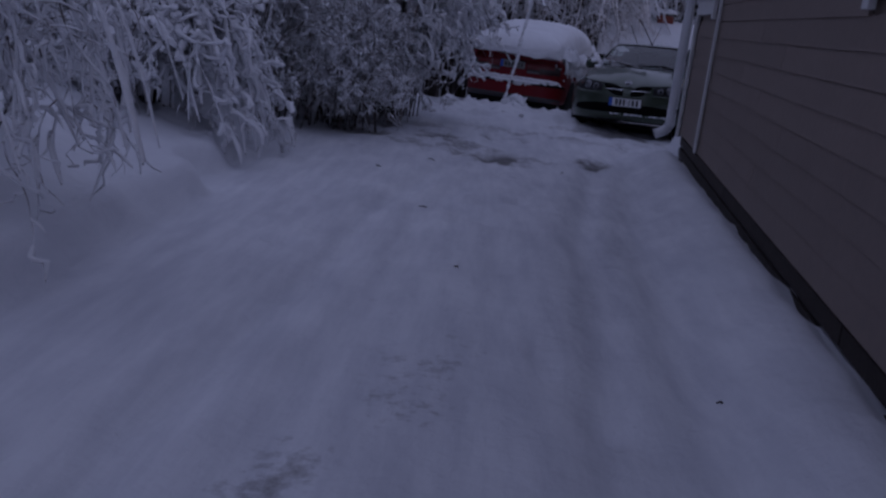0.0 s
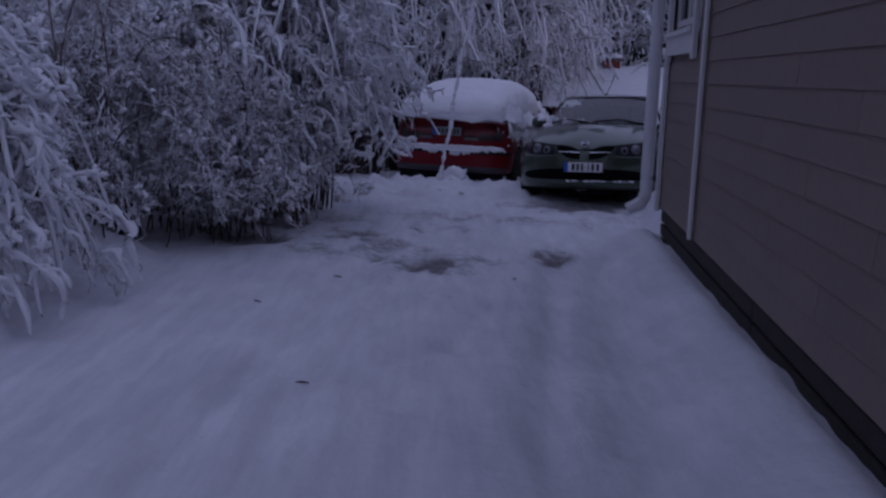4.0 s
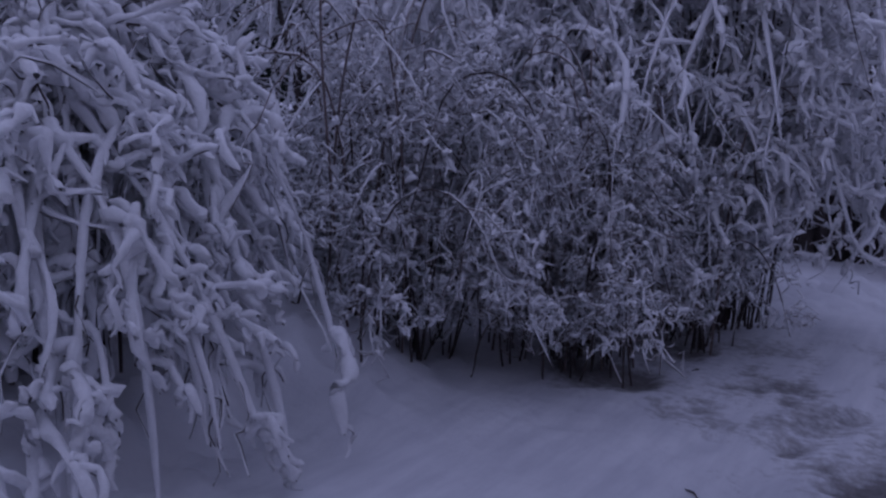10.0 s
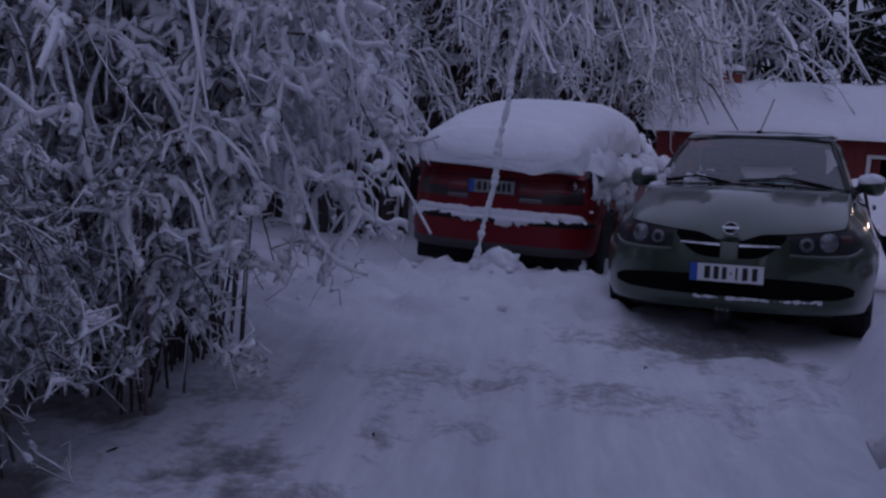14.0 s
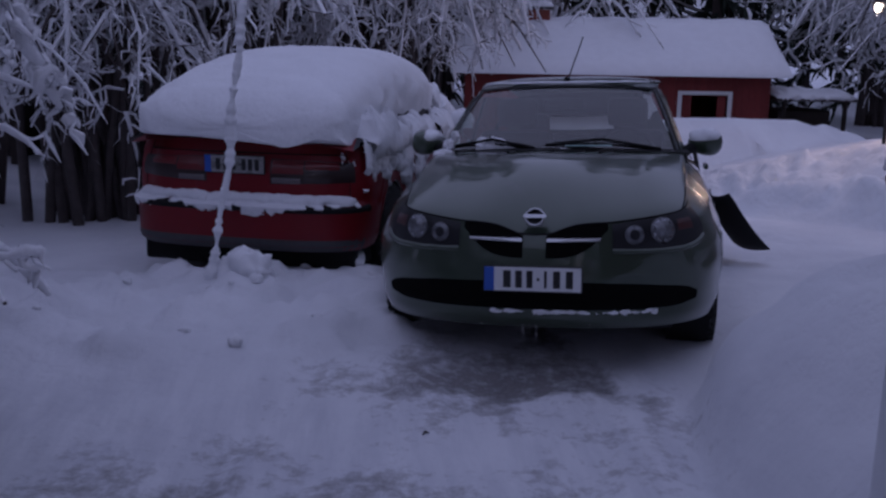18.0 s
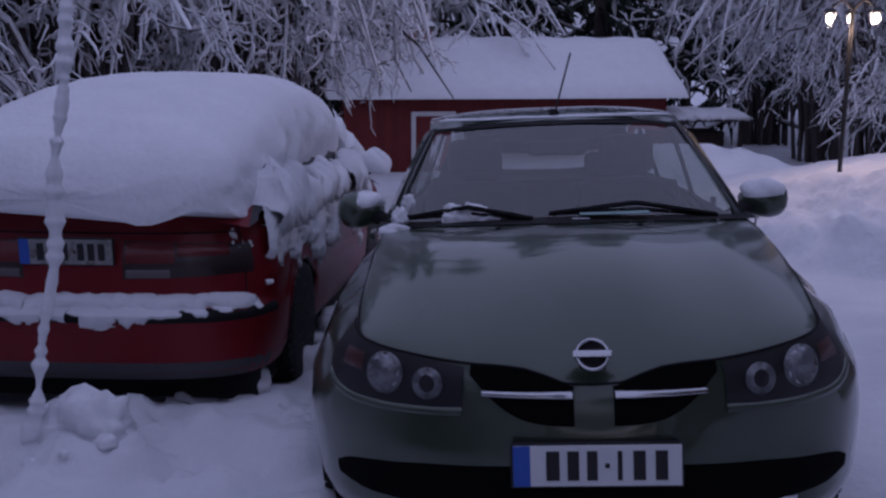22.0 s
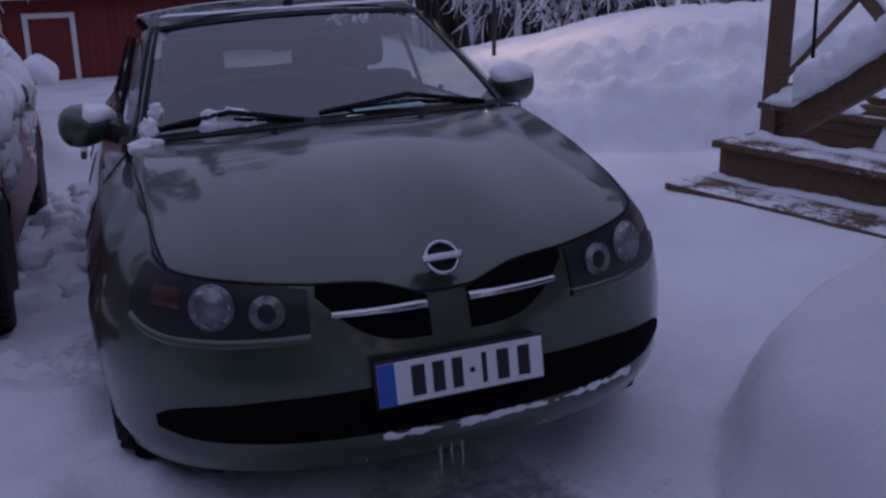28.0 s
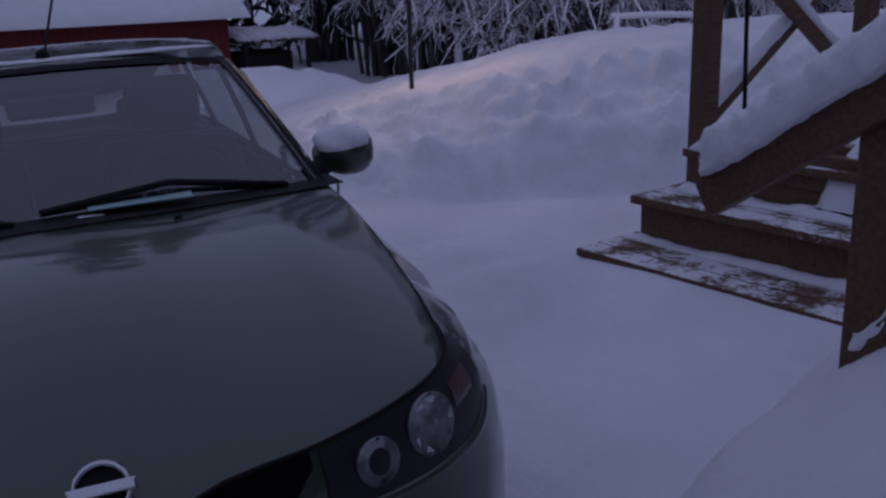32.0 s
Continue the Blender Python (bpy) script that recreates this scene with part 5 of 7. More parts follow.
for sgn in (-1, 1):
    lo = edge[kd] * np.array([sgn, 1, 1])
    q = np.clip((lo[:, 1] - 1.2) / 2.6, 0, 1)
    f = np.clip((lo[:, 1] - 1.13) / 0.68, 0, 1)
    b = np.clip((4.1 - lo[:, 1]) / 0.55, 0, 1)
    hi = np.stack([sgn * np.interp(q, [0, 0.3, 0.7, 1], [0.535, 0.565, 0.555, 0.515]), np.clip(lo[:, 1], 1.15, 3.6), np.full(len(lo), 1.0)], -1)
    roofz = np.interp(lo[:, 1], [1.9, 2.2, 2.6, 3.2, 3.55], [1.318, 1.348, 1.358, 1.335, 1.27])
    ramp_f = 0.94 + (1.318 - 0.94) * f
    ramp_b = 0.98 + (1.27 - 0.98) * b
    hi[:, 2] = np.minimum(np.minimum(roofz, ramp_f), ramp_b)
    w = np.clip((hi[:, 2] - lo[:, 2]) / 0.40, 0, 1)[:, None]
    hi[:, :2] = hi[:, :2] * w + lo[:, :2] * (1 - w)
    g = sheet("side_window", np.array([lo * (1 - t) + hi * t for t in np.linspace(0, 1, 5)]), M["glass"], green, flip=sgn < 0)
    g.visible_shadow = False
    for yy in (2.35, 3.35):
        k = np.argmin(np.abs(lo[:, 1] - yy))
        seam([lo[k], (lo[k] + hi[k]) / 2 + (sgn * 0.004, 0, 0), hi[k]], green, 0.012, "black_plastic", "pillar")
    seam([tuple(p) for p in lo[::3] + (sgn * 0.004, 0, 0.0)], green, 0.008, "black_plastic", "belt_trim")
    # door joints and handle
    for yy in (1.25, 2.38, 3.2):
        k = np.argmin(np.abs(GO[:, 1] - yy))
        seam([tuple(gs.at([k], z, 0.001)[0] * (sgn, 1, 1)) for z in np.linspace(0.30, gs.zt[k], 8)], green, 0.003)
    part("door_handle", bx((sgn * 0.86 - 0.012, 2.10, 0.80), (sgn * 0.86 + 0.012, 2.28, 0.835), 0.008), M["green_paint"], green)
    # wing mirror: pod on a foot, snow on top
    c = np.array([sgn * 0.812, 1.50, 0.995])
    uu, vv = np.meshgrid(np.linspace(0, math.pi, 12), np.linspace(0, 2 * math.pi, 20), indexing="ij")
    e = np.stack([c[0] + 0.098 * np.sign(np.sin(uu) * np.cos(vv)) * np.abs(np.sin(uu) * np.cos(vv)) ** 0.95, c[1] - 0.075 * np.cos(uu), c[2] + (0.074 - 0.018 * np.cos(vv) * -sgn) * np.sign(np.sin(uu) * np.sin(vv)) * np.abs(np.sin(uu) * np.sin(vv)) ** 0.9], -1)
    pod = sheet("wing_mirror", e, M["green_paint"], green, "wing mirror capped with snow")
    raw("mirror_foot", *bent_pipe([(sgn * 0.66, 1.40, 0.935), (sgn * 0.70, 1.44, 0.95), (sgn * 0.76, 1.48, 0.975)], 0.032, 10), M["black_plastic"], pod)
    snow_blob("mirror_snow", (c[0] - sgn * (0.0 if sgn > 0 else 0.03), c[1] - 0.012, c[2] + 0.030), (0.088 if sgn > 0 else 0.070, 0.066, 0.052 if sgn > 0 else 0.045), 60 + sgn, rough=0.10, parent=pod)
    wheel(green, sgn * 0.845, 0.86)
    wheel(green, sgn * 0.845, 3.40)
    raw("wheel_well", *tubes(np.array([[(sgn * 0.60, 0.86, 0.32), (sgn * 0.80, 0.86, 0.32)]]), np.array([[0.33, 0.335]]), 24), M["black_plastic"], green)

# front end
GT = curve([0.045, 0.08, 0.13, 0.19, 0.25, 0.34], [0.634, 0.640, 0.664, 0.682, 0.690, 0.691])
GB = curve([0.045, 0.12, 0.19, 0.25, 0.30, 0.34], [0.536, 0.538, 0.552, 0.585, 0.632, 0.676])
HT = curve([0.335, 0.40, 0.50, 0.62, 0.72, 0.80], [0.682, 0.694, 0.706, 0.722, 0.736, 0.744])
HB = curve([0.335, 0.42, 0.55, 0.68, 0.74, 0.80], [0.583, 0.580, 0.578, 0.584, 0.600, 0.645])
for sgn in (-1, 1):
    # the opening's depth is only a near-black sheet on the skin
    gr = skin_patch(gs, "grille", sgn, 0.052, 0.333, GT, GB, M["void"], green, "grille opening, its inner shade painted near-black")
    skin_patch(gs, "chrome_bar", sgn, 0.056, 0.296, curve([0.06, 0.30], [0.626, 0.630]), curve([0.06, 0.30], [0.606, 0.615]), M["chrome"], gr, "chrome bar", off=0.016)
    hl = skin_patch(gs, "headlight", sgn, 0.350, 0.782, HT, HB, M["lens_dark"], green, "dark headlight housing with two round lamps", off=0.006)
    for x, z, r_, inner in ((0.447, 0.641, 0.043, True), (0.573, 0.658, 0.058, False)):
        i = gs.index(np.array([x]))
        p = gs.at(i, np.array([z]), 0.008)[0] * (sgn, 1, 1)
        nx, ny = np.interp(i, np.arange(len(GO)), gs.n[:, 0])[0], np.interp(i, np.arange(len(GO)), gs.n[:, 1])[0]
        ax = np.array([sgn * nx * 0.8, ny, 0.12])
        if inner:
            eye = disc("lamp_ring", p, ax, r_, 0.03, "reflector", hl, prof=[(0.80, -0.5), (1.0, 0.0), (1.0, 0.20), (0.93, 0.28), (0.86, 0.10), (0.82, -0.1)])
            disc("projector_lens", p, ax, r_ * 0.84, 0.03, "lens_dark", eye, "dark projector lens", prof=[(1.0, -0.10), (0.96, 0.06), (0.75, 0.22), (0.4, 0.34), (0.01, 0.38)])
        else:
            eye = disc("lamp_ring", p, ax, r_, 0.03, "reflector", hl, prof=[(0.80, -0.5), (1.0, 0.0), (1.0, 0.15), (0.95, 0.22), (0.92, 0.1)])
            bowl = disc("reflector", p, ax, r_ * 0.93, 0.03, "reflector", eye, prof=[(1.0, 0.10), (0.86, 0.00), (0.66, -0.10), (0.46, -0.12), (0.42, 0.10), (0.24, 0.22), (0.01, 0.25)], seg=28)
            # facets of the reflector bowl
            fa = np.array(ax) / np.linalg.norm(ax)
            fu = np.cross(fa, (0, 0, 1.0))
            fu /= np.linalg.norm(fu)
            fw = np.cross(fu, fa)
            for k_ in range(9):
                a_ = k_ / 9 * 2 * math.pi + 0.2
                rad = fu * math.cos(a_) + fw * math.sin(a_)
                tan = -fu * math.sin(a_) + fw * math.cos(a_)
                o_ = np.array(p) + rad * r_ * 0.66 + fa * 0.002
                quad = [o_ + tan * r_ * q_ * w_ + rad * r_ * h_ + fa * l_ for q_, w_, h_, l_ in ((-1, 0.14, -0.16, 0.0), (1, 0.14, -0.16, 0.002), (1, 0.22, 0.20, 0.007), (-1, 0.22, 0.20, 0.004))]
                raw("facet", [tuple(v_) for v_ in quad], [(0, 1, 2, 3)], M["chrome" if k_ % 3 else "reflector"], eye, smooth=False)
    skin_patch(gs, "indicator", sgn, 0.648, 0.725, curve([0.64, 0.73], [0.714, 0.720]), curve([0.64, 0.73], [0.636, 0.640]), M["amber"], hl, "amber indicator", off=0.0085, nu=8, nv=4)
    skin_patch(gs, "lip", sgn, 0.35, 0.775, HB, lambda q: HB(q) - 0.022, M["green_paint"], hl, off=0.010, nv=4)
    # intake likewise a flat sheet with its inner shade in the colour
    skin_patch(gs, "lower_intake", sgn, 0.0, 0.725, curve([0, 0.45, 0.64, 0.70, 0.725], [0.440, 0.425, 0.405, 0.392, 0.365]), curve([0, 0.45, 0.65, 0.725], [0.306, 0.306, 0.312, 0.335]), M["void"], green, "lower air intake, its inner shade painted near-black", off=0.003)
    skin_patch(gs, "side_lamp", sgn, 0.842, 0.848, curve([0.8, 0.9], [0.66, 0.66]), curve([0.8, 0.9], [0.63, 0.63]), M["amber"], green, nu=4, nv=3)
pts = [tuple(edge[k] * (s, 1, 1) + (0, -0.003, 0.0)) for s, ks in ((-1, range(22, 0, -1)), (1, range(0, 23))) for k in ks]
seam(pts, bonnet, 0.004)
tilt = Matrix.Translation((0, 0.066, 0.712)) @ pose(0, 0, 0, -32, 0, 0)
th = np.linspace(0, 2 * math.pi, 40)
P = np.array([[tuple(tilt @ Vector((0.041 * math.cos(t), -0.012, 0.041 * math.sin(t)))) for t in th]])
badge = raw("badge", *tubes(P, np.full((1, 40), 0.0055), 8), M["chrome"], green, "round chrome badge")
part("badge_bar", bx((-0.052, -0.022, -0.010), (0.052, -0.010, 0.010), 0.004, tilt), M["chrome"], badge)
part("badge_field", bx((-0.036, -0.010, -0.036), (0.036, -0.004, 0.036), 0.012, tilt), M["black_plastic"], badge)
bars = []
for x0, w_ in ((-0.130, 0.034), (-0.076, 0.030), (-0.026, 0.027), (0.020, 0.012), (0.052, 0.012), (0.092, 0.031), (0.148, 0.031)):
    bars.append((x0, x0 + w_, -0.006, 0.006) if w_ == 0.012 and x0 < 0.03 else (x0, x0 + w_, -0.038, 0.038))
fy = gs.at(np.array([0.0]), np.array([0.445]), 0.0)[0][1]
plate(green, 0.442, 0.118, Matrix.Translation((0, fy - 0.034, 0.450)) @ pose(0, 0, 0, -4, 0, 0), bars)
part("plate_holder", bx((-0.215, fy - 0.027, 0.397), (0.215, fy + 0.05, 0.503), 0.01), M["black_plastic"], green)
# wipers and what lies at their feet
for x0, x1, z in ((-0.60, -0.12, 0.0), (-0.06, 0.56, 0.01)):
    a = ws_pt(np.array([x0 / 0.66]), 0.06)[0] + (0, -0.02, 0.015)
    b = ws_pt(np.array([x1 / 0.66]), 0.03)[0] + (0, -0.02, 0.012)
    wp = raw("wiper", *bent_pipe([tuple(a), tuple((a + b) / 2 + (0, -0.03, 0.045)), tuple(b)], 0.009, 8), M["black_plastic"], green)
    raw("blade", *bent_pipe([tuple(a + (0, 0.012, -0.004)), tuple((a + b) / 2 + (0, -0.01, 0.02)), tuple(b + (0, 0.012, -0.004))], 0.007, 8), M["rubber"], wp)
for x in (-0.245, 0.245):
    disc("washer_jet", (x, 0.93, 0.957), (0, 0.1, 1), 0.012, 0.014, "black_plastic", green)
raw("aerial", *bent_pipe([(0.0, 1.82, 1.352), (0.014, 1.825, 1.40), (0.085, 1.94, 1.63)], 0.004, 8), M["black_metal"], green)
disc("aerial_foot", (0.0, 1.81, 1.350), (0, -0.2, 1), 0.022, 0.035, "black_plastic", green)
part("underbody", bx((-0.62, 0.20, 0.19), (0.62, 4.0, 0.30), 0.03), M["black_plastic"], green)
# cabin
part("dashboard", bx((-0.66, 1.20, 0.62), (0.66, 1.62, 0.915), 0.06), M["seat"], green)
part("cabin_floor", bx((-0.74, 1.2, 0.31), (0.74, 3.9, 0.36), 0.01), M["seat"], green)
for s in (-1, 1):
    st = part("seat", bx((s * 0.36 - 0.24, 2.10, 0.36), (s * 0.36 + 0.24, 2.30, 1.05), 0.06), M["seat"], green)
    part("headrest", bx((s * 0.36 - 0.13, 2.18, 1.07), (s * 0.36 + 0.13, 2.28, 1.26), 0.05), M["seat"], st)
bench = part("seat", bx((-0.62, 3.10, 0.36), (0.62, 3.28, 1.0), 0.05), M["seat"], green)
for s in (-1, 1):
    part("headrest", bx((s * 0.36 - 0.12, 3.16, 1.0), (s * 0.36 + 0.12, 3.25, 1.15), 0.04), M["seat"], bench)
P = np.array([[(0.36 + 0.18 * math.cos(t), 1.74 + 0.06 * math.sin(t), 0.90 + 0.165 * math.sin(t)) for t in th]])
raw("steering_wheel", *tubes(P, np.full((1, 40), 0.015), 8), M["seat"], green)
part("rear_mirror", bx((-0.12, 1.60, 1.19), (0.12, 1.63, 1.25), 0.015), M["seat"], green)
part("paper", bx((0.05, 1.08, 0.955), (0.30, 1.16, 0.958), 0.0, pose(0, 0, 0, 2, 0, 0)), M["paper"], green)



def clump(name, centre, size, count, seed, parent=None, label=""):
    """Broken pieces of snow fallen together."""
    o = Vector(np.random.default_rng(seed).uniform(-50, 50, 3).tolist())
    bm = bmesh.new()
    bmesh.ops.create_icosphere(bm, subdivisions=4 if count > 4 else 3, radius=1.0)
    for v in bm.verts:
        d = 0.95 + 0.40 * noise.noise(o + v.co * 1.3) + 0.28 * noise.noise(o + v.co * 2.8) + 0.14 * noise.noise(o + v.co * 6.0)
        v.co = Vector([v.co[i] * max(d, 0.15) * size[i] * 1.15 + centre[i] for i in range(3)])
    return part(name, bm, M["snow"], parent, label, True)


def crust(shell, name, side, i0, i1, z0, z1, thick, keep, parent, seed, fine=11.0, nu=90, nv=40, label="", material="snow"):
    """Snow that clings to the skin in ragged patches: keep(y, v) says how much of it, 0 to 1."""
    i, v = np.meshgrid(np.linspace(i0, i1, nu), np.linspace(0, 1, nv), indexing="ij")
    p0 = shell.at(i.ravel(), (z0 + (z1 - z0) * v).ravel(), 0.0)
    n1, n2 = fbm(p0[:, 1] * fine * 0.45 + p0[:, 0] * fine * 0.45, p0[:, 2] * fine * 0.45, 3, seed), fbm(p0[:, 1] * fine + p0[:, 0] * fine, p0[:, 2] * fine, 4, seed + 7, 0.6)
    k = 0.55 * n1 + 0.45 * n2 - (1 - keep(p0, v.ravel()))
    off = np.where(k > 0, thick * np.sqrt(np.clip(k / 0.22, 0, 1.6)), -0.03)
    p = shell.at(i.ravel(), (z0 + (z1 - z0) * v).ravel(), off)
    p[:, 0] *= side
    return sheet(name, p.reshape(nu, nv, 3), M[material], parent, label, flip=side < 0)


for c, s, cnt, k in (((-0.40, 1.14, 0.985), (0.045, 0.03, 0.040), 5, 71), ((-0.34, 1.14, 0.985), (0.045, 0.03, 0.050), 5, 77), ((-0.28, 1.13, 0.975), (0.040, 0.03, 0.026), 5, 78), ((-0.615, 1.16, 0.99), (0.028, 0.018, 0.035), 5, 72), ((-0.585, 1.20, 1.04), (0.022, 0.012, 0.03), 5, 79), ((-0.63, 1.10, 0.94), (0.055, 0.03, 0.028), 4, 73), ((0.05, 1.06, 0.962), (0.055, 0.018, 0.014), 5, 74), ((0.13, 1.06, 0.960), (0.028, 0.016, 0.012), 5, 80), ((0.27, 1.07, 0.962), (0.04, 0.018, 0.008), 3, 75), ((0.115, 0.050, 0.528), (0.032, 0.010, 0.010), 9, 76), ((0.150, 0.052, 0.536), (0.014, 0.008, 0.014), 4, 81)):
    clump("snow_lump", c, s, cnt, k, green)
crust(gs, "lip_snow", 1, gs.index(np.array([0.0]))[0], gs.index(np.array([0.55]))[0], 0.280, 0.308, 0.007, lambda p, v: 0.64 - 0.35 * np.abs(v - 0.5), green, 21, 26.0, 90, 10, "thin ragged line of snow on the bumper")
crust(gs, "lip_snow", -1, gs.index(np.array([0.0]))[0], gs.index(np.array([0.20]))[0], 0.282, 0.306, 0.006, lambda p, v: 0.60 - 0.35 * np.abs(v - 0.5), green, 22, 26.0, 50, 10)
for x, ln in ((-0.05, 0.13), (-0.02, 0.06), (0.01, 0.10), (-0.24, 0.03), (0.25, 0.03)):
    q = gs.at(gs.index(np.array([x])), np.array([0.24]), 0.0)[0]
    raw("icicle", *tubes(np.array([[(x, q[1] + 0.01, 0.24), (x, q[1] + 0.01, 0.24 - ln / 2), (x, q[1] + 0.01, 0.24 - ln)]]), np.array([[0.005, 0.004, 0.001]]), 6), M["lamp_glass"], green)

# ---- the red car, seen from behind, under deep snow ----
RED = Matrix.Translation((0.875, 15.08, -0.06)) @ pose(0, 0, 0, 0, 0, -16.9) @ pose(0, 0, 0, -3.2, 0, 0) @ Matrix.Diagonal((0.94, 0.97, 0.98, 1))
red = thing("car", "red hatchback car buried under a thick cap of snow", "car", RED)
RO = half_outline(4.62, 1.70, 3.4, 0.55, 2.6, 0.8)


def r_top(o):
    return np.interp(o[:, 1], [0, 0.3, 1.0, 3.2, 4.62], [0.93, 0.95, 0.95, 0.90, 0.72])


def r_inset(v, end, y):
    tail = np.interp(v, [0, 0.06, 0.10, 0.44, 0.455, 0.47, 0.72, 1.0], [0.10, 0.03, 0.005, 0.0, 0.035, 0.075, 0.085, 0.16])
    flank = np.interp(v, [0, 0.12, 0.42, 0.45, 0.60, 0.85, 1.0], [0.06, 0.02, 0.0, 0.012, 0.0, 0.025, 0.07])
    e = smooth(0.1, 0.8, end) * np.where(y < 2, 1.0, 0.4)
    return tail * e + flank * (1 - e)


rs = Shell(RO, lambda o: np.full(len(o), 0.235), r_top, r_inset, (0.92, 3.52), 0.335)
RG = rs.grid(40)
sheet("body", mirror_grid(RG), M["red_paint"], red, "dirty red paint")
# covered deck, glasshouse and roof under the snow
re_ = RG[-1]
roofline = []
for q, (y, z, w_) in enumerate(((0.10, 0.93, 0.78), (0.45, 1.05, 0.72), (0.95, 1.27, 0.62), (1.55, 1.35, 0.58), (2.4, 1.36, 0.58), (2.75, 1.28, 0.62), (3.25, 0.98, 0.74), (4.5, 0.80, 0.70))):
    uu = np.linspace(-1, 1, 15)
    roofline.append(np.stack([w_ * uu, np.full(15, y), z - 0.05 * np.abs(uu) ** 3], -1))
cabin = np.array(roofline)
sheet("roof", cabin, M["red_paint"], red)
for s in (-1, 1):
    top_e = cabin[:, -1 if s > 0 else 0]
    low_e = np.stack([np.full(8, s * 0.80), np.clip(top_e[:, 1], 0.2, 4.3), np.interp(top_e[:, 1], [0, 1, 3.2, 4.6], [0.93, 0.95, 0.90, 0.72])], -1)
    sheet("side_window", np.array([low_e, (low_e + top_e) / 2 + (s * 0.02, 0, 0), top_e]), M["lens_dark"], red, flip=s < 0)
    wheel(red, s * 0.845, 0.92, 0.31)
    wheel(red, s * 0.845, 3.52, 0.31)
    raw("wheel_well", *tubes(np.array([[(s * 0.60, 0.92, 0.32), (s * 0.80, 0.92, 0.32)]]), np.array([[0.33, 0.335]]), 24), M["black_plastic"], red)
    # tail lamps: smoked outer block, red middle, clear reversing lamp inboard
    tl = skin_patch(rs, "tail_light", s, 0.225, 0.80, curve([0.22, 0.8], [0.815, 0.800]), curve([0.22, 0.8], [0.655, 0.672]), M["lens_smoke"], red, "smoked tail light", off=0.006)
    skin_patch(rs, "red_lens", s, 0.235, 0.46, curve([0.2, 0.5], [0.808, 0.806]), curve([0.2, 0.5], [0.712, 0.712]), M["lens_red"], tl, off=0.012, nv=4)
    skin_patch(rs, "reversing_lens", s, 0.240, 0.44, curve([0.2, 0.5], [0.700, 0.700]), curve([0.2, 0.5], [0.662, 0.662]), M["lens_clear"], tl, off=0.012, nv=4)
    skin_patch(rs, "red_lens", s, 0.47, 0.72, curve([0.4, 0.8], [0.806, 0.795]), curve([0.4, 0.8], [0.745, 0.748]), M["lens_red"], tl, off=0.012, nv=4)
    skin_patch(rs, "bumper_strip", s, 0.0, 0.838, curve([0, 1], [0.535, 0.535]), curve([0, 1], [0.485, 0.485]), M["black_plastic"], red, off=0.012, nv=4)
    skin_patch(rs, "skirt", s, 0.0, 0.83, curve([0, 1], [0.315, 0.315]), curve([0, 1], [0.236, 0.236]), M["grey_plastic"], red, off=0.004, nv=4)
    seam([tuple(rs.at(np.array([k]), z, 0.001)[0] * (s, 1, 1)) for k, z in ((rs.index(np.array([0.78]))[0], q) for q in np.linspace(0.56, 0.92, 8))], red, 0.003)
    # wing mirror, buried
    snow_blob("mirror_snow", (s * 0.93, 2.95, 0.97), (0.13, 0.09, 0.12), 80 + s, rough=0.12, parent=red)
    raw("mirror_foot", *bent_pipe([(s * 0.80, 2.93, 0.93), (s * 0.93, 2.95, 0.96)], 0.035, 8), M["black_plastic"], red)
seam([tuple(rs.at(rs.index(np.array([x])), np.array([0.845]), 0.002)[0] * (1 if x >= 0 else -1, 1, 1)) for x in np.linspace(-0.78, 0.78, 20)], red, 0.004)
rb = []
for x0 in (-0.128, -0.074, -0.020, 0.034, 0.052, 0.098, 0.144):
    w_ = 0.012 if x0 == 0.034 else 0.030
    rb.append((x0, x0 + w_, -0.006, 0.006) if w_ == 0.012 else (x0, x0 + w_, -0.036, 0.036))
ry_ = rs.at(np.array([0.0]), np.array([0.73]), 0.0)[0][1]
plate(red, 0.425, 0.118, Matrix.Translation((-0.02, ry_ - 0.014, 0.772)) @ pose(0, 0, 0, 4, 0, 0), rb, "plate_dirty")
# black underbody box, lowered and widened to stand for shadow under the car
part("underbody", bx((-0.76, 0.22, 0.10), (0.76, 4.4, 0.30), 0.03), M["black_plastic"], red)

# snow cap of the red car
cap = []
ns, nt = 84, 53
ang = np.linspace(-0.25, math.pi + 0.25, nt)
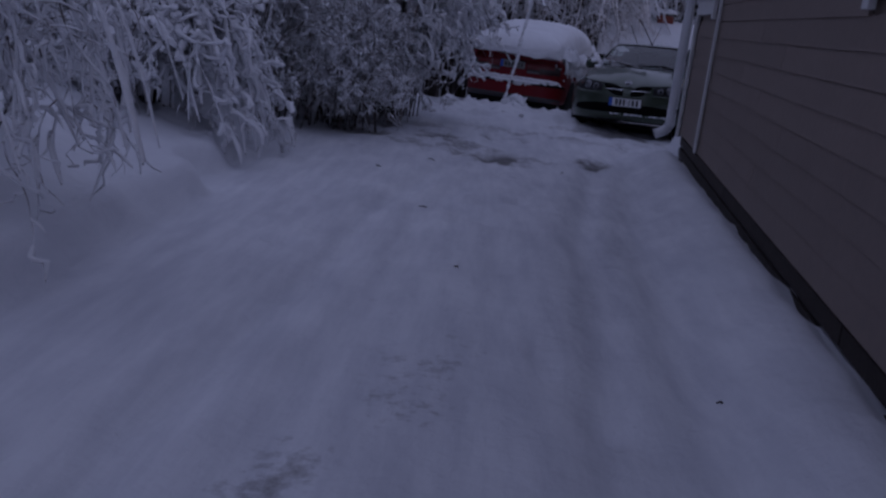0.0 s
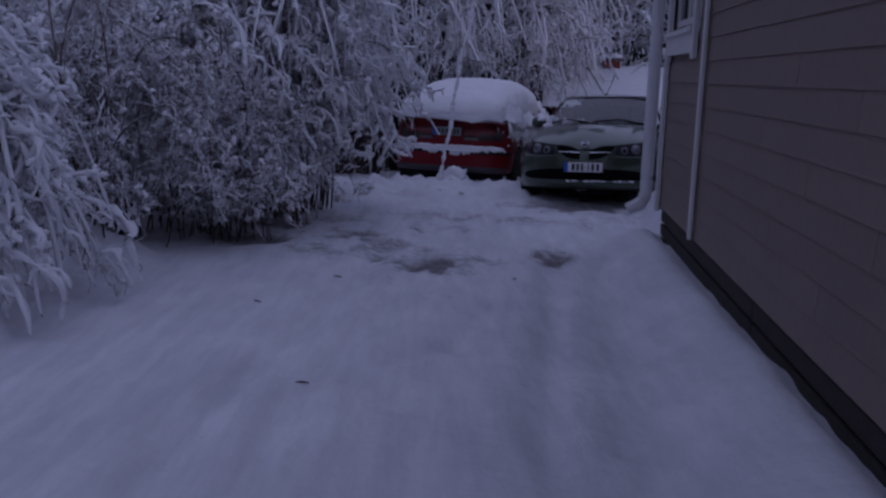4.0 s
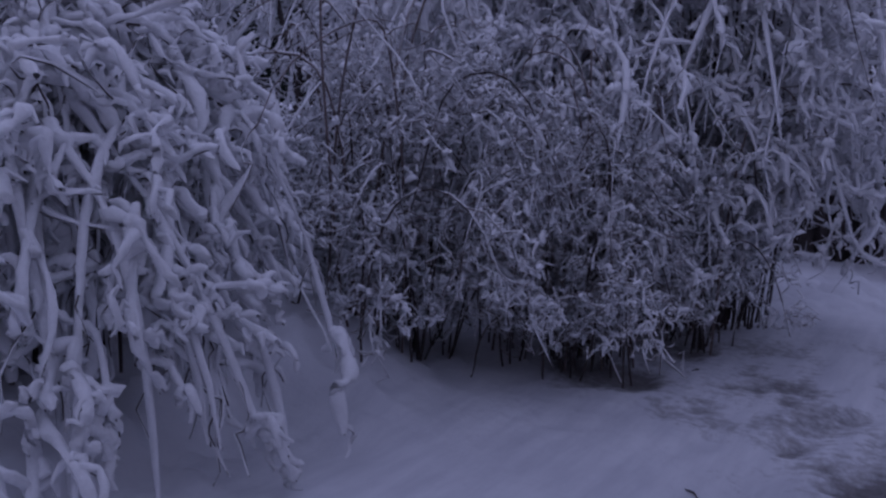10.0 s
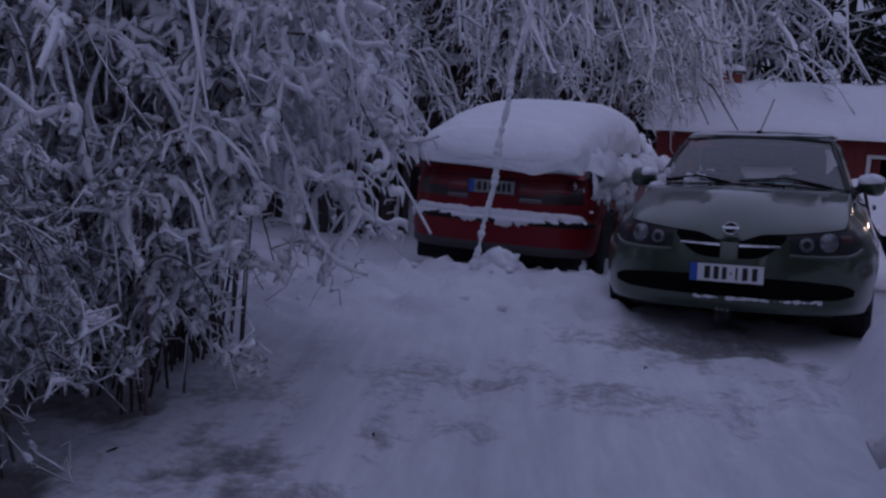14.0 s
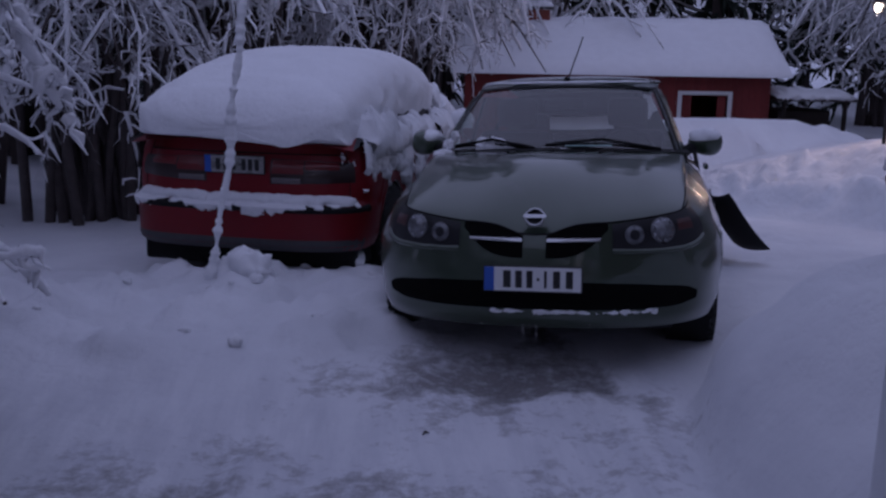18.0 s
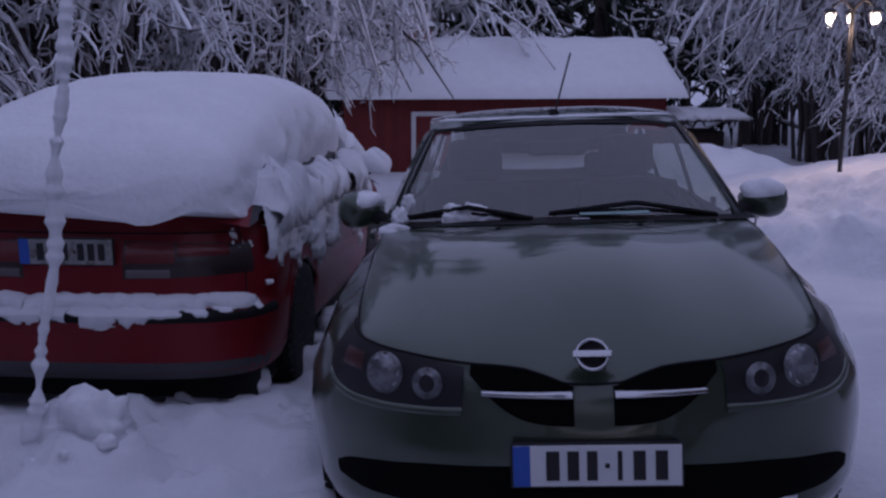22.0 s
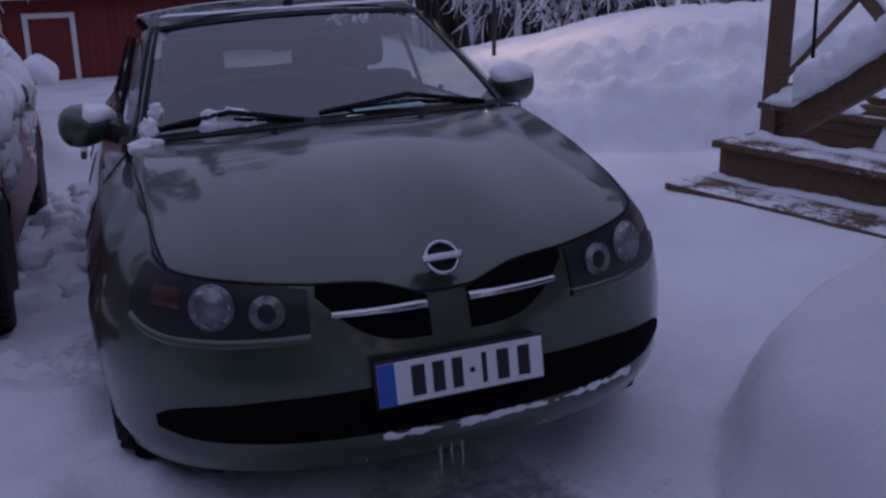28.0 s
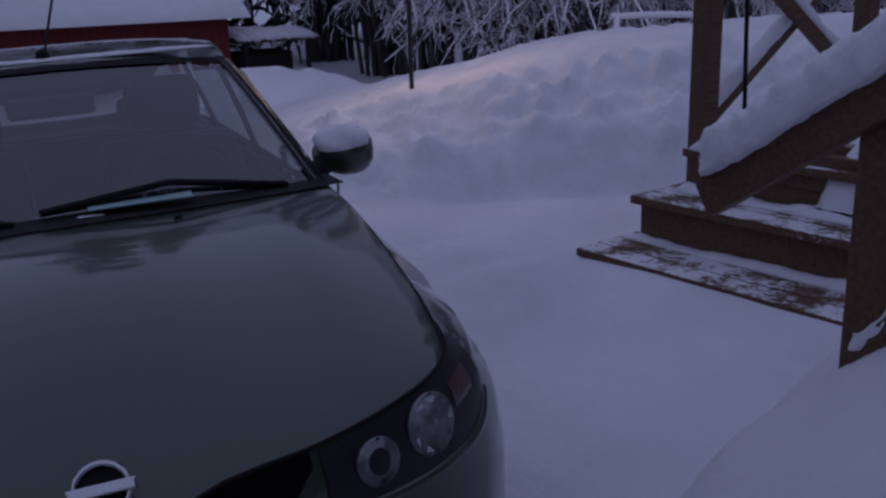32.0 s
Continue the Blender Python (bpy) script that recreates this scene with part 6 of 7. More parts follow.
for i in range(ns):
    q = i / (ns - 1)
    y = -0.045 + 4.35 * q**1.25
    w_ = np.interp(y, [-0.045, 0.0, 0.12, 0.4, 1.0, 1.6, 2.4, 2.8, 3.3, 4.3], [0.30, 0.56, 0.73, 0.80, 0.77, 0.74, 0.72, 0.70, 0.76, 0.66])
    b_ = np.interp(y, [-0.045, 0.15, 0.5, 0.9, 1.4, 2.4, 2.8, 3.3, 4.3], [0.975, 0.945, 0.97, 1.03, 1.10, 1.14, 1.06, 0.88, 0.76])
    t_ = np.interp(y, [-0.045, 0.0, 0.06, 0.14, 0.30, 0.60, 1.0, 1.5, 2.0, 2.5, 2.9, 3.3, 4.3], [1.03, 1.11, 1.18, 1.24, 1.31, 1.41, 1.51, 1.565, 1.58, 1.55, 1.42, 1.16, 0.96])
    c, s_ = np.cos(ang), np.sin(ang)
    p = 0.60
    x = w_ * np.sign(c) * np.abs(c) ** p
    z = b_ + (t_ - b_) * np.where(s_ > 0, np.abs(s_) ** p, -np.abs(s_) * 0.55)
    edge_k = np.exp(-((s_ / 0.45) ** 2))
    lump = (fbm(np.full(nt, y * 5.2), x * 5.0 + 9 + z * 5, 5, 77, 0.65) - 0.5)
    x = x * (1 + 0.22 * lump * edge_k) + 0.03 * lump * edge_k
    tear = fbm(np.full(nt, y * 15.0), x * 15 + z * 15, 3, 78) - 0.5
    z = z + 0.07 * lump * (0.25 + edge_k * 1.5) + 0.07 * tear * edge_k + 0.26 * edge_k * (fbm(x * 2.6 + 4, np.full(nt, y * 2.2), 2, 79) - 0.5)
    yy = y + 0.09 * lump * edge_k * (1 if y < 0.4 else 0.3)
    cap.append(np.stack([x, yy, z], -1))
cap = np.array(cap)
first = np.repeat(cap[0].mean(0)[None], nt, 0)[None]
cap = np.concatenate([first + (0, 0.01, 0), cap])
f1 = grid_faces(cap.shape[0], nt)
low = np.array([(i * nt, i * nt + nt - 1, (i + 1) * nt + nt - 1, (i + 1) * nt) for i in range(cap.shape[0] - 1)])
capob = raw("snow_cap", crumble(cap.reshape(-1, 3), 0.011, 15.0, 5), np.concatenate([f1, low]), M["snow"], red, "deep smooth cap of snow")
md = capob.modifiers.new("smooth", "SUBSURF")
md.levels = md.render_levels = 1
bx_ = np.linspace(-0.80, 0.80, 130)
pb = rs.at(rs.index(bx_), np.full(130, 0.548), -0.002)
pb[:, 0] = np.sign(bx_) * np.abs(pb[:, 0])
rk = np.random.default_rng(5)
e = np.convolve(rk.normal(size=150), np.hanning(9) / 2.2, "same")[10:-10]
R = 0.050 * (1 + 0.20 * e) * np.minimum(1, (0.80 - np.abs(bx_)) / 0.03 + 0.4)
pb[:, 2] -= 0.016 * np.clip(e, -0.5, 2)
v, f = tubes(pb[None], R.clip(0.02, 0.085)[None], 14, 0.15, 0.85)
v = v + 0.012 * (fbm(v[:, 0] * 30, v[:, 2] * 30, 3, 6)[:, None] - 0.5) * np.array([0.5, 1, 1.4])
raw("bumper_snow", v, f, M["snow"], red, "lumpy roll of snow on the bumper")
for sg in (-1, 1):
    crust(rs, "bumper_snow", sg, 0, rs.index(np.array([0.80]))[0], 0.455, 0.56, 0.030, lambda p, v: 0.30 + 0.48 * v, red, 33 + sg, 13.0, 110, 24)
# snow clinging to the flank and the tail's corner
yi = lambda y: float(np.interp(y, RO[34:74, 1], np.arange(34, 74)))
crust(rs, "flank_snow", 1, 26, yi(3.3), 0.42, 0.95, 0.055, lambda p, v: 0.30 + 0.42 * v + 0.10 * np.sin(p[:, 1] * 5), red, 31, 6.5, 150, 60, "snow clinging to the flank")
crust(rs, "tail_snow", 1, rs.index(np.array([0.45]))[0], 26, 0.50, 0.90, 0.016, lambda p, v: 0.32 + 0.12 * np.abs(v - 0.4), red, 35, 20.0, 70, 50)
for a, b, w_, h_, k in (((0.76, 0.30, 0.90), (0.80, 1.10, 0.93), 0.24, 0.15, 61), ((0.79, 1.25, 0.92), (0.80, 2.1, 0.92), 0.20, 0.13, 62), ((0.80, 2.2, 0.92), (0.80, 2.95, 0.90), 0.22, 0.14, 63), ((0.62, 2.75, 1.22), (0.74, 3.3, 0.95), 0.20, 0.12, 64)):
    v, f = snow_strip(a, b, w_, h_, seed=k, lump=0.6, droop=0.45, steps=60, sides=17)
    raw("belt_snow", crumble(np.asarray(v), 0.035, 9.0, k), f, M["snow"], red)
for i in range(26):
    r_ = np.random.default_rng(300 + i)
    x, y = 1.02 + 0.22 * r_.normal(), r_.uniform(0.1, 4.2)
    w_ = RED @ Vector((x, y, 0))
    k = r_.uniform(0.03, 0.085)
    tagged(clump("snow_clod", (w_.x, w_.y, gz(w_.x, w_.y) + k * 0.3), (k * 1.3, k * 1.2, k), 3, 400 + i), "clod of broken snow in the trodden gap between the cars", "snow", "clods between the cars")

# ---- sapling that leans over the red car, and a lump at its foot ----
sap = thing("sapling", "thin leaning sapling sheathed in snow", "sapling", pose(0.78, 14.62, gz(0.78, 14.62)))
n = 300
t = np.linspace(0, 1, n)
P = np.stack([0.50 * t + 0.022 * np.sin(t * 9) + 0.008 * np.sin(t * 31), 0.12 * t, -0.05 + 2.9 * t], -1)
raw("stem", *tubes(P[None], np.linspace(0.012, 0.005, n)[None], 6), M["bark"], sap)
rk = np.random.default_rng(9)
e = 0.7 * np.convolve(rk.normal(size=n + 8), np.hanning(13) / 2.2, "same")[4:-4] + 0.45 * np.convolve(rk.normal(size=n + 8), np.hanning(5) / 1.4, "same")[4:-4]
R = 0.021 * (1 + 0.42 * e).clip(0.4, 1.7) * np.interp(t, [0, 0.5, 1], [1.15, 1.0, 0.85])
Q = P - np.array([0.0, 0.006, 0.0])
raw("stem_snow", *tubes(Q[None], R[None], 9), M["snow"], sap, "knobbly sheath of snow")
tagged(clump("snow_mound", (1.02, 14.62, gz(1.02, 14.62) + 0.02), (0.15, 0.13, 0.13), 9, 101), "rounded lump of snow on the churned bank", "snow")
tagged(clump("snow_lump", (0.90, 14.86, gz(0.90, 14.86) + 0.05), (0.09, 0.05, 0.06), 5, 102), "small broken lump of snow", "snow")
for i in range(16):
    r_ = np.random.default_rng(600 + i)
    x, y, k = 0.35 + 1.1 * r_.uniform(-1, 1), 14.1 + 0.55 * r_.uniform(-1, 1), r_.uniform(0.012, 0.032)
    tagged(clump("snow_clod", (x, y, gz(x, y) + k * 0.3), (k * 1.3, k * 1.2, k), 3, 700 + i), "clod of broken snow on the churned bank", "snow", "clods by the sapling")

# ---- snow pusher leaning on the green car ----
sh = thing("snow_shovel", "black plastic snow pusher leaning against the green car", "shovel", pose(4.05, 15.6, 0.0))
uu, vv = np.meshgrid(np.linspace(-1, 1, 13), np.linspace(0, 1, 9), indexing="ij")
A0, A1 = np.array([0.06, 0.0, 0.40]), np.array([0.36, 0.12, 0.0])
ax = (A1 - A0) / np.linalg.norm(A1 - A0)
wd = np.array([-0.35, 0.90, 0.05])
wd = wd - ax * (wd @ ax)
wd /= np.linalg.norm(wd)
nm = np.cross(ax, wd)
Bl = A0 + (vv[..., None] * np.linalg.norm(A1 - A0)) * ax + (uu[..., None] * (0.10 + 0.11 * vv[..., None] ** 0.6)) * wd + ((uu**2 * 0.06 + 0.10 * (vv - 0.5) ** 2)[..., None]) * nm
sheet("blade", Bl, M["black_plastic"], sh, "curved black blade", thick=0.006)
raw("handle", *bent_pipe([tuple(A0 + ax * 0.05), (-0.08, -0.12, 0.56), (-0.20, -0.30, 0.80)], 0.014, 10), M["black_metal"], sh)

# ---- snow-laden bushes and trees ----


def arcs(n, base, spread_r, height, reach, k=9, seed=0, facing=None, fan=math.pi, droop=1.0, lean=0.5, least=0.65):
    """Main stems that rise from the base, lean out and bow over under their snow: (n, k, 3)."""
    r = np.random.default_rng(seed)
    a = r.uniform(-fan, fan, n) + (facing if facing is not None else 0)
    b = np.stack([base[0] + r.normal(size=n) * spread_r, base[1] + r.normal(size=n) * spread_r, np.full(n, base[2])], -1)
    q = r.uniform(0, 1, n) ** 0.7
    h = height * (least + (1.05 - least) * q)
    d = reach * r.uniform(0.45, 1.0, n) * (1.1 - 0.25 * (q if least < 0.5 else 0))
    s = np.linspace(0, 1, k)[None, :]
    out_ = d[:, None] * (lean * s + (1 - lean) * s**2)
    top = r.uniform(0.48, 0.70, n)[:, None]
    z = h[:, None] * np.where(s < top, np.sin(s / top * math.pi / 2), 1 - droop * ((s - top) / (1 - top)) ** 2 * 0.8)
    ph, fr = r.uniform(0, 6.3, (n, 2, 3, 1)), r.uniform(2, 13, (n, 2, 3, 1))
    w = (np.sin(ph + fr * s[None]) * 0.5 / fr).sum(2) * 0.85 * s[:, None] * reach
    b[:, 2] = np.minimum(b[:, 2], ground_z(b[:, 0], b[:, 1])[0])
    P = np.stack([b[:, 0:1] + np.cos(a)[:, None] * out_ + w[:, 0], b[:, 1:2] + np.sin(a)[:, None] * out_ + w[:, 1], b[:, 2:3] + z], -1)
    return P


def shoots(parents, per, length, seed=0, k=6, start=0.25, droop=0.6, turn=0.8, rise=0.2, wiggle=0.15):
    """Side shoots from every parent, turned off it and bent down by their snow."""
    r = np.random.default_rng(seed + 500)
    n, kp, _ = parents.shape
    idx = np.repeat(np.arange(n), per)
    m = len(idx)
    s = r.uniform(start, 1.0, m) * (kp - 1)
    i0 = np.minimum(s.astype(int), kp - 2)
    f = (s - i0)[:, None]
    p0 = parents[idx, i0] * (1 - f) + parents[idx, i0 + 1] * f
    t = parents[idx, i0 + 1] - parents[idx, i0]
    t /= np.linalg.norm(t, axis=1, keepdims=True) + 1e-9
    d = t + turn * r.normal(size=(m, 3)) + np.array([0, 0, rise])
    d /= np.linalg.norm(d, axis=1, keepdims=True)
    L = length * r.uniform(0.4, 1.15, m)
    u = np.linspace(0, 1, k)[None, :, None]
    ph, fr = r.uniform(0, 6.3, (m, 1, 3, 3)), r.uniform(3, 11, (m, 1, 3, 3))
    w = (np.sin(ph + fr * u[..., None]) / fr).sum(3) * wiggle
    w -= w[:, :1]
    P = p0[:, None] + L[:, None, None] * (d[:, None] * u + np.array([0, 0, -1.0]) * droop * u**2 + w)
    return P


def floor_cut(P, clearance=0.02):
    """Keeps twigs on the snow: what would sink into the ground lies on it instead."""
    g = ground_z(P[..., 0], P[..., 1])[0] + clearance
    P[..., 2] = np.maximum(P[..., 2], g)
    return P


def clear(P, low=0.10, east=0.45):
    """Leaves out twigs that would trail on the ground or over the drive."""
    over = P[:, -1, 2] - ground_z(P[:, -1, 0], P[:, -1, 1])[0]
    return floor_cut(P[(over > low) & (P[:, :, 0].max(1) < east)])


def taper(P, r0, r1):
    k = P.shape[1]
    return np.broadcast_to(np.linspace(r0, r1, k), P.shape[:2]).copy()


def lumpy(P, r0, r1, seed=0, rough=0.4, bare=1.5):
    r = np.random.default_rng(seed + 900)
    e = r.normal(size=(P.shape[0], P.shape[1] + 4))
    e = (e[:, 1:-3] + 1.6 * e[:, 2:-2] + e[:, 3:-1]) / 2.14
    R = taper(P, r0, r1) * (1 + rough * e).clip(0.25, 1.8) * smooth(-bare, 0.7 - bare, e)
    R *= r.uniform(0.6, 1.25, (P.shape[0], 1))
    R[:, 0] *= 0.65
    R[:, -1] *= 0.5
    return R


def bush(name, label, category, levels, bark="bark", group="", lumps=0.0, rough=0.4, bare=1.5):
    """levels: (paths, wood radius at start and end, snow radius at start and end, snow lift, sides)."""
    base = levels[0][0][:, 0].mean(0)
    top = thing(name, label, category, pose(*base), group)
    wood, snow = [], []
    for i, (P, w0, w1, s0, s1, lift, sides) in enumerate(levels):
        if w0 > 0:
            wood.append(tubes(P - base, taper(P, w0, w1), 3 if i else 5))
        if s0 > 0:
            v, f = tubes(P - base, lumpy(P, s0, s1, i + 3, rough, bare), sides, lift, 0.85)
            snow.append((crumble(v, lumps * (1.0 if i < 2 else 0.7), 27.0, i) if lumps else v, f))
    raw("framework", *wood[0], M["bark"], top, "dark bare stems")["kind"] = "stuff"
    if len(wood) > 1:
        raw("brushwood", *join(*wood[1:]), M[bark], top)["kind"] = "stuff"
    if snow:
        raw("crown_snow", *join(*snow), M["twig_snow"], top, "snow lying on every branch")["kind"] = "stuff"
    return top


# bowed bush, heavy with snow, at the edge of the drive
def domes(n, base, height, reach, k=22, seed=0):
    """Stems that rise from the base and arch over to the ground all round: (n, k, 3)."""
    r = np.random.default_rng(seed)
    a = r.uniform(-math.pi, math.pi, n)
    d = reach * np.sqrt(r.uniform(0.10, 1.0, n)) * r.uniform(0.9, 1.08, n)
    x0, y0 = base[0] + 0.20 * r.normal(size=n), base[1] + 0.20 * r.normal(size=n)
    x1, y1 = base[0] + np.cos(a) * d, base[1] + np.sin(a) * d
    x1 = np.minimum(x1, -1.0 - r.uniform(0, 0.25, n))
    z0 = ground_z(x0, y0)[0]
    z1 = ground_z(x1, y1)[0] + 0.04 + r.uniform(0, 0.22, n) + 0.5 * (1 - d / reach).clip(0, 1)
    top = base[2] + height * (1 - 0.30 * (d / reach) ** 2) * r.uniform(0.82, 1.03, n)
    zc = 2 * top - 0.5 * (z0 + z1)
    s_ = np.linspace(0, 1, k)[None]
    ph, fr = r.uniform(0, 6.3, (n, 3, 3, 1)), r.uniform(2, 12, (n, 3, 3, 1))
    w = (np.sin(ph + fr * s_[:, None, None]) * 0.5 / fr).sum(2) * 0.55 * np.sin(np.pi * s_ * 0.9)[:, None]
    o = s_**1.3
    P = np.stack([x0[:, None] * (1 - o) + x1[:, None] * o + w[:, 0], y0[:, None] * (1 - o) + y1[:, None] * o + w[:, 1], (1 - s_) ** 2 * z0[:, None] + 2 * s_ * (1 - s_) * zc[:, None] + s_**2 * z1[:, None] + 0.5 * w[:, 2]], -1)
    return floor_cut(P, 0.03)


def arch_bush(base, height, reach, n, seed, name="snowy_bush", label="bush bowed to the ground under thick snow", fat=1.0, per=7, per2=3, east=-0.75):
    z0 = gz(*base)
    A = domes(n, (*base, z0), height - z0, reach, 22, seed)
    B = clear(shoots(A[:, 5:], per, 0.36, seed, 16, 0.0, 0.20, 0.45, 0.0, 0.55), 0.02, east)
    C = clear(shoots(B, per2, 0.085, seed + 1, 6, 0.05, 0.45, 0.80, 0.0, 0.8), 0.0, east + 0.05)
    E = floor_cut(shoots(A[:, 4:14], 2, 0.40, seed + 3, 9, 0.0, 0.0, 0.9, 0.3, 0.8))
    F = clear(shoots(A[:, 15:], 3, 0.26, seed + 4, 7, 0.0, 0.75, 0.5, -0.2, 0.6), 0.0, east + 0.2)
    return bush(name, label, "bush", [(A, 0.011, 0.003, 0.022 * fat, 0.016 * fat, 0.6, 7), (B, 0.0055, 0.0025, 0.026 * fat, 0.017 * fat, 0.5, 7), (C, 0.0, 0.0, 0.019 * fat, 0.015 * fat, 0.4, 6), (E, 0.0045, 0.002, 0.003, 0.006, 0.5, 4), (F, 0.004, 0.0015, 0.002, 0.006, 0.6, 4)], lumps=0.015 * fat, rough=0.26, bare=2.3)


arch_bush((-2.42, 7.90), 1.86, 1.36, 150, 1, per=10, per2=4, east=-0.62)
arch_bush((-3.5, 7.5), 1.45, 1.15, 50, 2, per=8, per2=3)
arch_bush((-2.65, 4.7), 1.30, 0.85, 24, 3, per=8)
arch_bush((-3.7, 9.3), 1.6, 1.2, 40, 4, per=7)
arch_bush((-5.2, 7.6), 1.6, 1.4, 30, 5, per=7, per2=2)
arch_bush((-4.8, 10.9), 1.75, 1.4, 32, 6, per=7, per2=2)
arch_bush((-3.9, 5.5), 1.15, 0.9, 20, 7, per=7)
arch_bush((-6.8, 9.8), 1.8, 1.6, 30, 8, per=7, per2=2)


# thin shrub whose frosted switches hang over the bank at the start of the drive
def switch_bush(base, height, reach, n, seed, facing, fan):
    z0 = gz(*base)
    A = floor_cut(arcs(n, (*base, z0), 0.22, height, reach, 18, seed, facing, fan, 0.95, 0.6, 0.55))
    B = clear(shoots(A[:, 3:], 9, 0.30, seed, 9, 0.0, 0.45, 0.55, 0.0, 0.5), 0.04, -0.85)
    C = clear(shoots(B, 4, 0.11, seed + 1, 5, 0.1, 0.35, 0.9, 0.0, 0.8), 0.03, -0.85)
    return bush("switch_shrub", "thin shrub with long drooping frosted switches", "shrub", [(A, 0.007, 0.0025, 0.006, 0.010, 0.7, 6), (B, 0.0035, 0.0018, 0.009, 0.007, 0.6, 5), (C, 0.002, 0.0012, 0.009, 0.006, 0.5, 4)], "shrub_bark", lumps=0.005)


switch_bush((-2.05, 4.0), 1.30, 1.05, 34, 14, -0.25, 1.3)


# thicket of fine, frosted twigs, with a few long bare shoots
def thicket(base, height, reach, n, seed, snow=0.008, label="dense dark shrub with frosted twigs", per=11, per2=7, facing=None, fan=math.pi, low=0.08, east=0.30):
    z0 = gz(*base)
    A = clear(np.concatenate([arcs(n, (*base, z0), 0.25, height, reach, 16, seed, facing, fan, 0.65, 0.45), arcs(n // 2, (*base, z0), 0.28, height * 0.62, reach, 16, seed + 5, facing, fan, 0.75, 0.6)]), low, east)
    B = clear(shoots(A, per, 0.26, seed, 8, 0.04, 0.12, 1.1, 0.1, 1.2), low + 0.05, east + 0.08)
    C = clear(shoots(B, per2, 0.095, seed + 1, 5, 0.15, 0.15, 1.4, 0.05, 1.3), low + 0.04, east + 0.12)
    D = clear(shoots(B, 7, 0.055, seed + 2, 4, 0.25, 0.4, 1.2, 0.0, 0.8), low + 0.04, east + 0.12)
    L = clear(arcs(9, (*base, z0), 0.20, height * 1.45, reach * 1.25, 18, seed + 9, facing, fan, 0.35, 0.5), 0.3, 0.30)
    LB = clear(shoots(L[:, 6:], 5, 0.34, seed + 6, 8, 0.0, 0.02, 0.8, 0.2, 0.7), 0.3, 0.40)
    return bush("shrub", label, "shrub", [(A, 0.007, 0.003, 0.005, snow * 0.35, 0.8, 5), (B, 0.0032, 0.002, snow * 0.3, snow * 0.5, 0.7, 4), (C, 0.0022, 0.0014, snow * 0.3, snow * 0.45, 0.5, 3), (D, 0.0, 0.0, snow * 1.0, snow * 0.85, 0.5, 5), (L, 0.009, 0.003, 0.002, 0.006, 0.8, 4), (LB, 0.0035, 0.0015, 0.002, 0.004, 0.8, 3)], "shrub_bark", lumps=0.004)


thicket((-1.85, 9.80), 1.45, 1.05, 30, 11, 0.0125)
thicket((-1.15, 10.55), 1.35, 0.90, 36, 12, 0.0105, low=0.14, east=0.0)
thicket((-0.85, 11.55), 1.25, 0.80, 22, 13, 0.013, low=0.16, east=0.2)


def tall_bush(base, height, reach, n, seed, fat=1.0, per=11, per2=7, label="tall shrub drooping with snow", length=0.46):
    z0 = gz(*base)
    A = clear(arcs(n, (*base, z0), 0.22, height, reach, 16, seed, None, math.pi, 0.62, 0.7, 0.42), 0.30, 0.80)
    B = clear(shoots(A[:, 3:], per, length, seed, 9, 0.0, 0.34, 0.40, 0.05, 0.45), 0.26, 0.95)
    C = clear(shoots(B, per2, length * 0.19, seed + 1, 5, 0.05, 0.45, 0.75, 0.0, 0.7), 0.22, 1.05)
    D = clear(shoots(B, 3, length * 0.38, seed + 2, 6, 0.1, 0.3, 0.6, 0.0, 0.8), 0.22, 1.05)
    B, C, D = (q_[~((q_[:, -1, 1] > 13.1) & (q_[:, -1, 0] > -0.2))] for q_ in (B, C, D))
    return bush("tall_shrub", label, "shrub", [(A, 0.009, 0.004, 0.006, 0.012 * fat, 0.7, 5), (B, 0.005, 0.002, 0.012 * fat, 0.015 * fat, 0.6, 5), (C, 0.0, 0.0, 0.018 * fat, 0.015 * fat, 0.4, 5), (D, 0.003, 0.0015, 0.006, 0.008, 0.5, 4)], "frost_twig", lumps=0.007)


tall_bush((-0.68, 12.2), 2.85, 1.45, 88, 21, 1.15, 11, 8, length=0.45)
tall_bush((-1.85, 11.5), 2.7, 1.40, 72, 22, 1.15, 11, 8, length=0.42)
tall_bush((-4.0, 13.2), 3.2, 1.8, 36, 23, 1.1, 9, 5)
tall_bush((-1.6, 15.2), 3.0, 1.4, 34, 24, 1.0, 9, 5)


# wide willow-like tree behind the cars, and others round the yard
def snowy_tree(base, height, reach, n, seed, fat=1.0, per=9, per2=5, length=1.0, label="bare spreading tree white with snow", dark=False):
    z0 = gz(*base) - 0.1
    A = arcs(n, (*base, z0), 0.25, height, reach, 9, seed, None, math.pi, 0.55, 0.45)
    B = floor_cut(shoots(A, per, length, seed, 6, 0.25, 0.25, 0.75, 0.15, 0.4))
    C = floor_cut(shoots(B, per2, length * 0.42, seed + 1, 4, 0.15, 0.3, 0.9, 0.05, 0.4))
    return bush("tree", label, "tree", [(A, 0.05, 0.008, 0.014 * fat, 0.028 * fat, 0.8, 4), (B, 0.009, 0.003, 0.020 * fat, 0.016 * fat, 0.6, 3), (C, 0.004 if dark else 0.0, 0.002, 0.015 * fat, 0.012 * fat, 0.5, 3)])


snowy_tree((1.95, 21.6), 4.1, 1.9, 84, 31, 0.90, 18, 7, 0.45)
snowy_tree((0.3, 19.8), 4.2, 2.1, 66, 32, 0.90, 16, 7, 0.48)
snowy_tree((0.4, 27.0), 6.2, 3.2, 40, 42, 1.5, 9, 4, 1.3)
